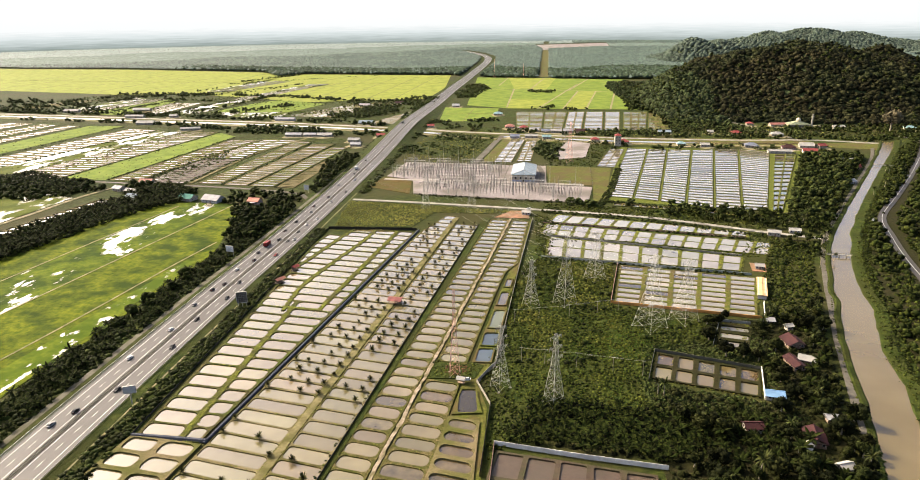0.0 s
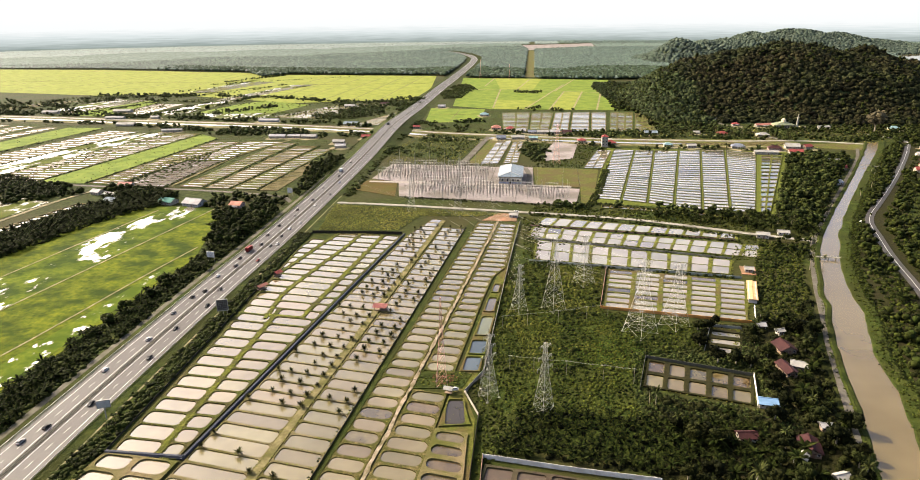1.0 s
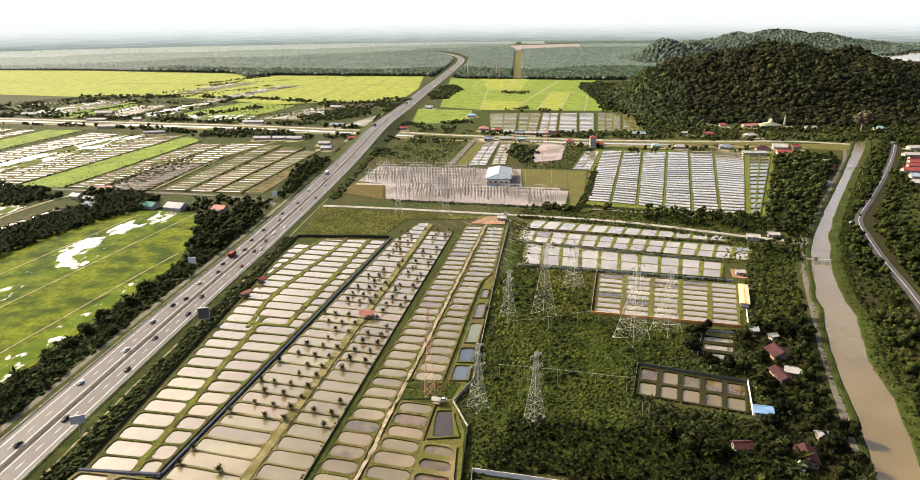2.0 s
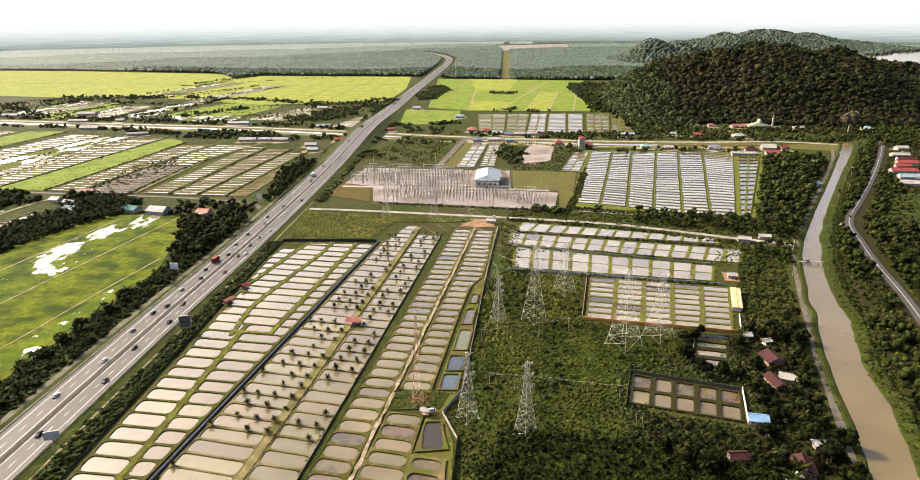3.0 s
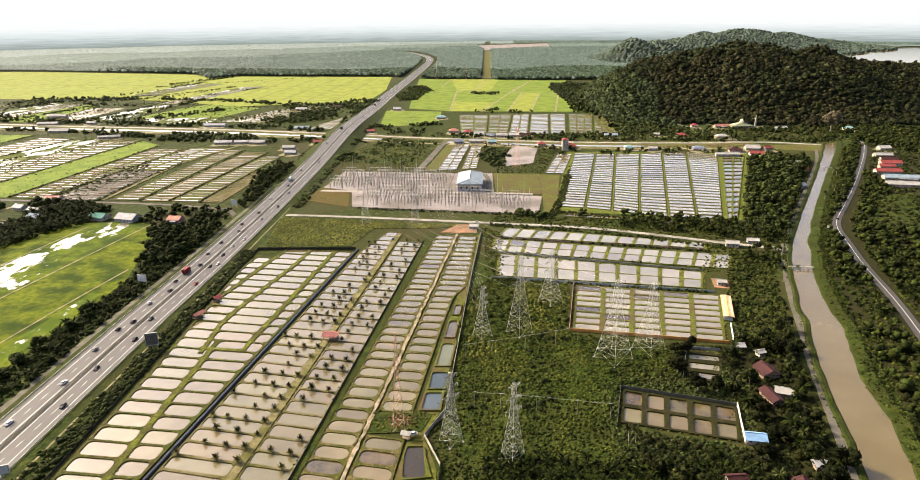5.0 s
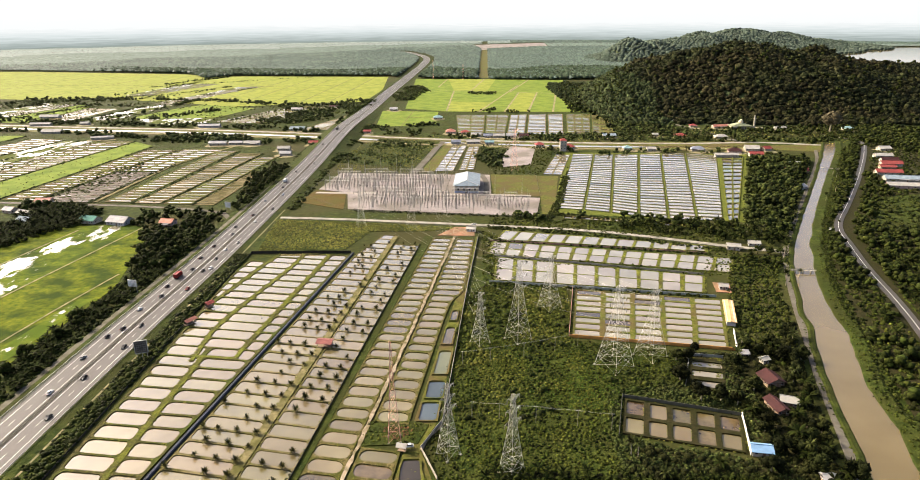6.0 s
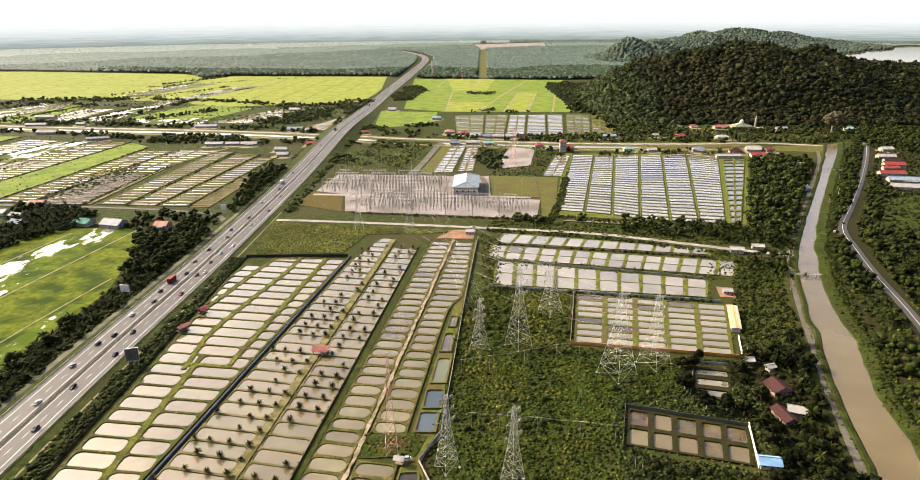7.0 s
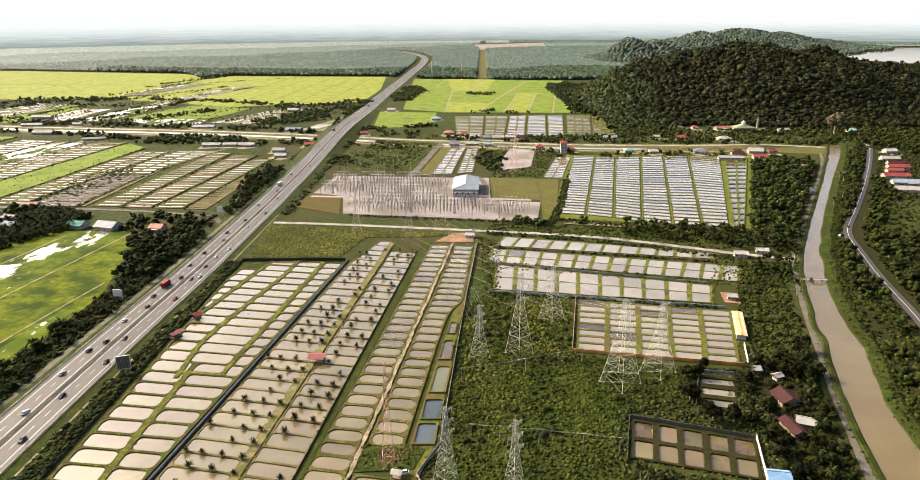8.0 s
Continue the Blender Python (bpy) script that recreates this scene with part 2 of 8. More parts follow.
M_STRAW = mat("dry_straw_path", [(0.052, 0.044, 0.017), (0.098, 0.083, 0.040)], 0.5, 0.95, 0.4, 1.5, stain=(0.040, 0.038, 0.011), stain_scale=0.12, spec=0.04)
M_BARK = mat("bark", [(0.10, 0.08, 0.055), (0.17, 0.14, 0.10)], 2.0, 0.95)

# ---------- building helpers ----------
def mesh_of(name, verts, faces, mats, idx=None, smooth=False):
    me = bpy.data.meshes.new(name)
    me.from_pydata([tuple(v) for v in verts], [], [tuple(f) for f in faces])
    for m in (mats if isinstance(mats, (list, tuple)) else [mats]):
        me.materials.append(m)
    if idx is not None:
        me.polygons.foreach_set("material_index", np.asarray(idx, dtype=np.int32))
    if smooth:
        me.polygons.foreach_set("use_smooth", np.ones(len(me.polygons), dtype=bool))
    me.update()
    return me


class Build:
    """Collects faces for one mesh."""
    def __init__(self):
        self.v, self.f, self.i = [], [], []

    def add(self, verts, faces, i=0):
        o = len(self.v)
        self.v += [tuple(p) for p in verts]
        self.f += [tuple(o + k for k in f) for f in faces]
        self.i += [i] * len(faces)

    def box(self, c, s, rz=0.0, i=0, taper=1.0):
        x, y, z = s[0] / 2, s[1] / 2, s[2] / 2
        ca, sa = math.cos(rz), math.sin(rz)
        p = []
        for zz, k in ((-z, 1.0), (z, taper)):
            for xx, yy in ((-x, -y), (x, -y), (x, y), (-x, y)):
                p.append((c[0] + ca * xx * k - sa * yy * k, c[1] + sa * xx * k + ca * yy * k, c[2] + zz))
        self.add(p, [(3, 2, 1, 0), (4, 5, 6, 7), (0, 1, 5, 4), (1, 2, 6, 5), (2, 3, 7, 6), (3, 0, 4, 7)], i)

    def beam(self, a, b, w, i=0):
        a, b = Vector(a), Vector(b)
        d = (b - a).normalized()
        u = d.cross(Vector((0, 0, 1)) if abs(d.z) < 0.95 else Vector((1, 0, 0))).normalized() * w / 2
        v = d.cross(u).normalized() * w / 2
        p = [a + u + v, a - u + v, a - u - v, a + u - v, b + u + v, b - u + v, b - u - v, b + u - v]
        self.add(p, [(0, 1, 5, 4), (1, 2, 6, 5), (2, 3, 7, 6), (3, 0, 4, 7), (0, 3, 2, 1), (4, 5, 6, 7)], i)

    def rod(self, a, b, w, i=0):
        """A three-sided rod: the cheap form of beam, for lattices and wires."""
        a, b = Vector(a), Vector(b)
        d = (b - a).normalized()
        u = d.cross(Vector((0, 0, 1)) if abs(d.z) < 0.95 else Vector((1, 0, 0))).normalized()
        v = d.cross(u)
        k = [(u * math.cos(t) + v * math.sin(t)) * w / 2 for t in (0, 2.094, 4.189)]
        self.add([a + q for q in k] + [b + q for q in k], [(0, 1, 4, 3), (1, 2, 5, 4), (2, 0, 3, 5)], i)

    def tube(self, a, b, r0, r1, n=6, i=0, cap=True):
        a, b = Vector(a), Vector(b)
        d = (b - a).normalized()
        u = d.cross(Vector((0, 0, 1)) if abs(d.z) < 0.95 else Vector((1, 0, 0))).normalized()
        v = d.cross(u)
        p = [q + (u * math.cos(6.2832 * k / n) + v * math.sin(6.2832 * k / n)) * r for q, r in ((a, r0), (b, r1)) for k in range(n)]
        f = [(k, (k + 1) % n, n + (k + 1) % n, n + k) for k in range(n)]
        if cap:
            f.append(tuple(range(n, 2 * n)))
        self.add(p, f, i)

    def slab(self, poly, z0, z1, i=0):
        n = len(poly)
        v = [(x, y, z0) for x, y in poly] + [(x, y, z1) for x, y in poly]
        self.add(v, [tuple(range(n, 2 * n))] + [(k, (k + 1) % n, n + (k + 1) % n, n + k) for k in range(n)], i)

    def mesh(self, name, mats, smooth=False):
        return mesh_of(name, self.v, self.f, mats, self.i, smooth)


def part(name, b, material, parent=None, label="", smooth=False):
    ob = new(name, b.mesh(name, material, smooth) if isinstance(b, Build) else b)
    if parent:
        ob.parent = parent
    if label:
        tagged(ob, label)
    return ob


def ccw(poly):
    a = sum(poly[k - 1][0] * poly[k][1] - poly[k][0] * poly[k - 1][1] for k in range(len(poly)))
    return list(poly) if a > 0 else list(poly)[::-1]


def patch(name, poly, z, material, label, category, kind="structure"):
    b = Build()
    b.slab(ccw(poly), -0.3, z)
    return tagged(part(name, b, material), label, category, kind=kind)


def smooth_line(pts, step=12.0):
    """A line through the points, rounded, at even steps."""
    p = np.array(pts, float)
    q = []
    for k in range(len(p) - 1):
        a, b, c, d = p[max(k - 1, 0)], p[k], p[k + 1], p[min(k + 2, len(p) - 1)]
        n = max(2, int(np.linalg.norm(c - b) / step))
        for j in range(n):
            t = j / n
            q.append(0.5 * (2 * b + (c - a) * t + (2 * a - 5 * b + 4 * c - d) * t * t + (3 * b - a - 3 * c + d) * t ** 3))
    q.append(p[-1])
    return np.array(q)


def offset_line(line, d):
    """The line shifted to its right by d (a number or one a point)."""
    t = np.gradient(line[:, :2], axis=0)
    t /= np.linalg.norm(t, axis=1)[:, None]
    o = line.copy()
    o[:, 0] += t[:, 1] * d
    o[:, 1] -= t[:, 0] * d
    return o


def ribbon(b, line, d0, d1, z0, z1, i=0, skirt=0.4):
    """A strip along the line between the offsets d0 and d1; z0, z1: heights of its two sides, numbers or arrays."""
    n = len(line)
    L, R = offset_line(line, d0), offset_line(line, d1)
    z0, z1 = np.broadcast_to(z0, n), np.broadcast_to(z1, n)
    v = [(L[k, 0], L[k, 1], z0[k]) for k in range(n)] + [(R[k, 0], R[k, 1], z1[k]) for k in range(n)]
    f = [(k, n + k, n + k + 1, k + 1) for k in range(n - 1)]
    if skirt:
        v += [(x, y, z - skirt) for x, y, z in v]
        f += [(2 * n + k, k, k + 1, 2 * n + k + 1) for k in range(n - 1)] + [(n + k, 3 * n + k, 3 * n + k + 1, n + k + 1) for k in range(n - 1)]
    b.add(v, f, i)

# ---------- ground, hills and distance ----------
CREST_X = [150, 236, 252, 272, 304, 348, 411, 464, 520, 577, 634, 690, 750, 812, 900, 1000, 1130]
CREST_Z = [0, 0, 18, 42, 62, 78, 86, 105, 114, 104, 94, 97, 78, 74, 68, 55, 20]


def hill_height(x, y):
    """The wooded hills east of the fields and behind them."""
    def g(cx, cy, h, sx, sy):
        return h * math.exp(-((x - cx) / sx) ** 2 - ((y - cy) / sy) ** 2)
    crest = float(np.interp(x, CREST_X, CREST_Z))
    h = crest * math.exp(-((y - 1385) / (190 + 30 * math.sin(x * 0.013))) ** 2)
    h = max(h, g(655, 2700, 76, 95, 170), g(745, 2720, 68, 80, 190), g(590, 2640, 50, 60, 140), g(820, 2760, 46, 80, 170))
    h = max(h, g(1400, 3500, 88, 260, 330), g(1180, 3450, 76, 140, 260), g(1600, 3540, 70, 170, 300), g(1050, 3420, 50, 130, 220), g(1800, 3600, 36, 200, 260))
    h *= min(1.0, max(0.0, (y - 1082) / 110.0)) ** 0.7
    if h > 2:
        h *= 1.0 + 0.11 * noise.noise((x * 0.011, y * 0.011, 3.0)) + 0.07 * noise.noise((x * 0.03, y * 0.03, 7.0))
    return h - 2.0


def grid_mesh(name, x0, x1, y0, y1, nx, ny, height, material):
    xs, ys = np.linspace(x0, x1, nx), np.linspace(y0, y1, ny)
    v = [(x, y, height(x, y)) for y in ys for x in xs]
    f = [(j * nx + i, j * nx + i + 1, (j + 1) * nx + i + 1, (j + 1) * nx + i) for j in range(ny - 1) for i in range(nx - 1)]
    return new(name, mesh_of(name, v, f, material, smooth=True))


tagged(grid_mesh("ground", -6000, 6000, -1500, 5000, 61, 41, lambda x, y: 0.0, M_GROUND), "flat green and brown coastal scrub and farm ground", "ground", kind="structure")
M_HILLSOIL = mat("hill_undergrowth", [(0.012, 0.018, 0.006), (0.03, 0.038, 0.012)], 0.1, 0.95, 0.8, 0.4, spec=0.1)
tagged(grid_mesh("hill", 180, 1200, 1020, 1800, 90, 70, hill_height, M_HILLSOIL), "steep hill with dark undergrowth below its forest", "hill", kind="structure")
tagged(grid_mesh("hill", 250, 2700, 2150, 4600, 90, 80, hill_height, M_HILLSOIL), "distant wooded ridge of several rounded hills", "hill", kind="structure")

# far plain fading into painted haze, on a plain glowing backdrop ring beyond everything
def backdrop():
    m = bpy.data.materials.new("hazy_distance")
    m.use_nodes = True
    nt = m.node_tree
    n, l = nt.nodes, nt.links
    geo = n.new("ShaderNodeNewGeometry")
    sep = n.new("ShaderNodeSeparateXYZ")
    l.new(geo.outputs["Position"], sep.inputs[0])
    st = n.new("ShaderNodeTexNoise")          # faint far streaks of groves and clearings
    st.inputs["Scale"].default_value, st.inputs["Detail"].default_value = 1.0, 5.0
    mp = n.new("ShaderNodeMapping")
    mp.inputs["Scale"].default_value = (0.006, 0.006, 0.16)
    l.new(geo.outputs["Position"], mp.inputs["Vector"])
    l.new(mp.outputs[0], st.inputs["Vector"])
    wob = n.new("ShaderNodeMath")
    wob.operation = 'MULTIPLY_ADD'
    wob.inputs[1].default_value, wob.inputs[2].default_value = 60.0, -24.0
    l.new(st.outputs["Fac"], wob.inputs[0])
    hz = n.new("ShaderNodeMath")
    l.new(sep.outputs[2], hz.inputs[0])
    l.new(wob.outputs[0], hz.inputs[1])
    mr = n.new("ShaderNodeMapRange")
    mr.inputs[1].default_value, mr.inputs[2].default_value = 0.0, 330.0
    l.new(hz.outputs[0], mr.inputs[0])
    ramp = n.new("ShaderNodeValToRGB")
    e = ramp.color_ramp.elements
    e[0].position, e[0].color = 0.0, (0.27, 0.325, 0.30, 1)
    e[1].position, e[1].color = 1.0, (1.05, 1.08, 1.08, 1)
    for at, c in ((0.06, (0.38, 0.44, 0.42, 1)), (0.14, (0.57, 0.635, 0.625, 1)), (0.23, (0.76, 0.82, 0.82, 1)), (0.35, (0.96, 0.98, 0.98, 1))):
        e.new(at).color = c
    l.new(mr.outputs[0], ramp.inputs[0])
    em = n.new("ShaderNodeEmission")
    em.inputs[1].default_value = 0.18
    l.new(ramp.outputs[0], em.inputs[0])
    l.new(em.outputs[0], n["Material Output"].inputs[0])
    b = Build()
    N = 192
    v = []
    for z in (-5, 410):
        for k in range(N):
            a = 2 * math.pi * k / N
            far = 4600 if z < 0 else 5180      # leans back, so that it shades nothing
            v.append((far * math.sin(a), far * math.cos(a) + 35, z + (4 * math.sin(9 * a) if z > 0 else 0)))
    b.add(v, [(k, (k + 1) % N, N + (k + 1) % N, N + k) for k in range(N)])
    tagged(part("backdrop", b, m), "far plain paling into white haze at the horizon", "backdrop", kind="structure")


backdrop()

# ---------- highway ----------
HWY = smooth_line([(-199, -300), (-198, 0), (-197, 150), (-196, 246), (-192.5, 385), (-187, 530), (-183, 800), (-181, 1100), (-172, 1550), (-155, 2000), (-138, 2600), (-150, 2900), (-200, 3150), (-290, 3400), (-420, 3600)], 10.0)
HZ = 1.3 + 6.2 * np.exp(-((HWY[:, 1] - 1060) / 190.0) ** 2)


def hwy_at(y, d):
    """A place on the highway: x, y, z and heading at y, d metres right of its middle."""
    k = int(np.argmin(abs(HWY[:, 1] - y)))
    k = min(max(k, 1), len(HWY) - 2)
    t = HWY[k + 1] - HWY[k - 1]
    t = t / np.linalg.norm(t)
    x = np.interp(y, HWY[:, 1], HWY[:, 0])
    return x + t[1] * d, y - t[0] * d, float(np.interp(y, HWY[:, 1], HZ)), math.atan2(t[1], t[0]) - math.pi / 2


def highway():
    hw = tagged(new("highway"), "grey dual carriageway on a low grassy embankment", "highway", kind="structure")
    b = Build()
    ribbon(b, HWY, -27 - HZ, -13.6, 0.05, HZ - 0.05, skirt=0)
    ribbon(b, HWY, -13.6, 13.6, HZ - 0.05, HZ - 0.05, skirt=0)
    ribbon(b, HWY, 13.6, 25 + HZ, HZ - 0.05, 0.05, skirt=0)
    part("embankment", b, M_SCRUB, hw)
    for s in (-1, 1):
        b = Build()
        ribbon(b, HWY, min(s * 1.0, s * 13.2), max(s * 1.0, s * 13.2), HZ, HZ, skirt=0.1)
        part("carriageway", b, M_ASPHALT, hw)
        for d in (2.2, 10.3):
            b = Build()
            ribbon(b, HWY, s * d - 0.1, s * d + 0.1, HZ + 0.02, HZ + 0.02, skirt=0)
            part("edge_line", b, M_PAINT, hw)
        b = Build()
        for y in np.arange(120, 1500, 12.0):
            x0, y0, z0, h = hwy_at(y, s * 6.2)
            x1, y1, z1, h = hwy_at(y + 4.5, s * 6.2)
            ux, uy = math.cos(h) * 0.08, math.sin(h) * 0.08
            b.add([(x0 - ux, y0 - uy, z0 + .02), (x0 + ux, y0 + uy, z0 + .02), (x1 + ux, y1 + uy, z1 + .02), (x1 - ux, y1 - uy, z1 + .02)], [(0, 1, 2, 3)])
        tagged(part("lane_dashes", b, M_PAINT, hw), kind="stuff")
        b = Build()      # steel guard rail: beam and posts
        ribbon(b, HWY, s * 13.4 - 0.06, s * 13.4 + 0.06, HZ + 0.75, HZ + 0.75, skirt=0.35)
        for y in np.arange(130, 900, 8.0):
            x, yy, z, h = hwy_at(y, s * 13.4)
            b.box((x, yy, z + 0.3), (0.12, 0.12, 0.8))
        part("guard_rail", b, M_STEEL, hw)
    b = Build()
    ribbon(b, HWY, -1.0, 1.0, HZ - 0.02, HZ - 0.02, skirt=0)
    part("median", b, mat("median_strip", [(0.034, 0.030, 0.022), (0.055, 0.050, 0.038)], 0.5, 0.95, spec=0.05), hw)
    for d in (-0.55, 0.55):
        b = Build()
        ribbon(b, HWY, d - 0.06, d + 0.06, HZ + 0.6, HZ + 0.6, skirt=0.3)
        part("median_rail", b, mat("dull_rail", [(0.06, 0.056, 0.048), (0.09, 0.084, 0.074)], 0.6, 0.9, spec=0.05), hw)
    b = Build()
    ribbon(b, HWY[:int(np.searchsorted(HWY[:, 1], 900))], -21.3, -17.4, 0.9, 0.9, skirt=0.9)
    part("drain_strip", b, M_VERGE, hw)
    b = Build()
    k = int(np.searchsorted(HWY[:, 1], 640))
    wob = np.array([1.2 * noise.noise((y * 0.06, 1.0, 0.0)) for y in HWY[:k, 1]])
    ribbon(b, HWY[:k], 17.6 + wob, 19.6 - 0.6 * wob, 0.8, 0.75, skirt=0.8)
    part("dirt_track", b, M_DIRT, hw)
    # bridge over the cross road: beams and piers
    b = Build()
    for s in (-1, 1):
        x, y, z, h = hwy_at(1062, s * 13.6)
        b.box((x, y, z - 0.1), (0.4, 46, 1.9), h)
    for yy in (1044, 1080):
        x, y, z, h = hwy_at(yy, 0)
        b.box((x, y, z - 4), (26, 1.2, 7.4), h)
    part("bridge", b, M_CONCRETE, hw)


highway()

# ---------- roads, canals, river ----------
def road(name, pts, width, z, material, label, category="road", step=12.0):
    line = smooth_line(pts, step)
    b = Build()
    ribbon(b, line, -width / 2, width / 2, z, z, skirt=z + 0.2)
    return tagged(part(name, b, material), label, category, kind="structure"), line


CROSS = [(-2400, 1400), (-1015, 1205), (-640, 1140), (-394, 1098), (-180, 1045), (-60, 1008), (141, 968), (302, 955), (400, 958), (480, 935)]
road("ground_patch", [(x - 5, y - 19) for x, y in CROSS], 62.0, 0.17, M_BUND_G, "mown grass verge along canal and road", "grass")
road("road", CROSS, 9.0, 0.35, M_CONCRETE, "pale two-lane country road running beside a canal")
canal, _ = road("water", [(x - 6, y - 24) for x, y in CROSS[:-1]], 10.0, 0.2, M_WATER, "muddy canal along the country road", "canal")
road("road", [(x - 10, y - 40) for x, y in CROSS[1:-1]], 5.0, 0.3, M_DIRT, "narrow dirt lane along the canal")
road("road", [(-172, 617), (-105, 609), (10, 590), (110, 570), (201, 532), (243, 517)], 5.5, 0.5, M_CONCRETE, "pale concrete service road below the substation")
road("road", [(-204, 600), (-220, 632), (-266, 648), (-336, 661), (-479, 678), (-700, 720), (-1200, 800)], 5.0, 0.3, M_ASPHALT_OLD, "narrow lane past farmhouses")
road("road", [(118, 150), (135, 215), (147, 251), (154, 277), (167, 320), (174, 343), (189, 386), (198, 413), (214, 457), (236, 511), (255, 546), (330, 674), (418, 825), (455, 900)], 3.8, 0.5, M_ASPHALT_OLD, "narrow riverside lane of worn asphalt")
EAST_ROAD = [(225, 300), (252, 380), (266, 427), (279, 479), (294, 528), (312, 580), (353, 642), (390, 697), (442, 777), (515, 896), (545, 960), (520, 1010)]
road("road", EAST_ROAD, 6.4, 0.5, M_ASPHALT, "two-lane road behind riverside trees")
road("road_marking", EAST_ROAD, 0.3, 0.53, M_PAINT, "white centre line of the country road", "road marking")
road("road", [(-470, 440), (-457, 518), (-451, 556), (-444, 613), (-430, 660)], 4.0, 0.45, M_DIRT, "dirt farm lane beside a row of ponds")
road("road", [(-58, 780), (-46, 860), (-33, 960), (-28, 985)], 8.0, 0.4, M_ASPHALT_OLD, "grey track between orchard and ponds")

road("road", [(312, 1261), (328, 1184), (344, 1110), (361, 1055), (378, 987), (384, 962)], 5.0, 0.4, M_ASPHALT_OLD, "pale lane along the foot of the hill")

RIVER_MID = [(132, 130), (142, 190), (153, 230), (161, 254), (168, 275), (175, 297), (180, 320), (190, 350), (203, 385), (212.5, 419), (231, 470), (247, 506), (267, 547), (316, 633), (385, 750), (461, 879), (492, 935), (505, 962)]


def river():
    line = smooth_line(RIVER_MID, 6.0)
    y = line[:, 1]
    half = np.interp(y, [150, 254, 297, 330, 385, 440, 500, 547, 650, 750, 900], [9.5, 8.6, 9.6, 8.4, 8.6, 6.6, 6.4, 4.8, 3.9, 4.0, 6.2])
    wob = np.array([1.3 * noise.noise((k * 0.045, 5.0, 0.0)) + 0.8 * noise.noise((k * 0.15, 9.0, 0.0)) for k in y])
    wob2 = np.array([1.6 * noise.noise((k * 0.04, 25.0, 0.0)) + 0.8 * noise.noise((k * 0.17, 29.0, 0.0)) for k in y])
    b = Build()
    ribbon(b, line, -half - 1, half + 1, 0.25, 0.25, skirt=0)
    tagged(part("water", b, M_RIVER), "brown silty river flowing between grassy banks", "river", kind="structure")
    for s, w, lab in ((-1, wob, "steep grassy river bank beside a lane"), (1, wob2, "wide yellow-green grassy river bank")):
        b = Build()
        wide = 2.6 if s < 0 else 7.0
        prof = [(-0.3, 0.1), (0.6, 0.7), (wide, 1.0), (wide + 2.0, 0.05)]
        for (d0, z0), (d1, z1) in zip(prof[:-1], prof[1:]):
            e0, e1 = s * (half + w + d0), s * (half + w + d1)
            if s > 0:
                ribbon(b, line, e0, e1, z0, z1, skirt=0)
            else:
                ribbon(b, line, e1, e0, z1, z0, skirt=0)
        tagged(part("river_bank", b, M_SCRUB), lab, "river bank", kind="structure")


river()

# ---------- fish ponds ----------


def lerp(a, b, t):
    return (a[0] + (b[0] - a[0]) * t, a[1] + (b[1] - a[1]) * t)


def rounded(q, gap, radius, rng, n=3):
    """A quad drawn in by gap with round, slightly uneven corners."""
    q = [Vector((*p, 0)) for p in q]
    c = sum(q, Vector()) / 4
    ax, ay = ((q[1] - q[0]) + (q[2] - q[3])) / 2, ((q[3] - q[0]) + (q[2] - q[1])) / 2
    lx, ly = ax.length, ay.length
    ux, uy = ax / lx, ay / ly
    gx, gy = gap if isinstance(gap, tuple) else (gap, gap)
    hx, hy = lx / 2 - gx + rng.uniform(-.25, .25), ly / 2 - gy + rng.uniform(-.2, .2)
    r = min(radius, hx * 0.9, hy * 0.9)
    out = []
    for sx, sy, a0 in ((1, 1, 0), (-1, 1, 90), (-1, -1, 180), (1, -1, 270)):
        rr = r * rng.uniform(0.75, 1.15)
        rr = min(rr, hx * 0.95, hy * 0.95)
        for k in range(n + 1):
            a = radians(a0 + 90 * k / n)
            p = c + ux * (sx * (hx - rr) + rr * math.cos(a)) + uy * (sy * (hy - rr) + rr * math.sin(a))
            out.append((p.x + rng.uniform(-.15, .15), p.y + rng.uniform(-.15, .15)))
    return out


def pond_cells(quad, rows, cols, splits=None):
    """Cells of a four-sided field; quad: near-left, near-right, far-right, far-left."""
    a, b, c, d = quad
    us = splits or [k / cols for k in range(cols + 1)]
    for r in range(rows):
        v0, v1 = r / rows, (r + 1) / rows
        for k in range(cols):
            u0, u1 = us[k], us[k + 1]
            yield (lerp(lerp(a, b, u0), lerp(d, c, u0), v0), lerp(lerp(a, b, u1), lerp(d, c, u1), v0),
                   lerp(lerp(a, b, u1), lerp(d, c, u1), v1), lerp(lerp(a, b, u0), lerp(d, c, u0), v1)), r, k


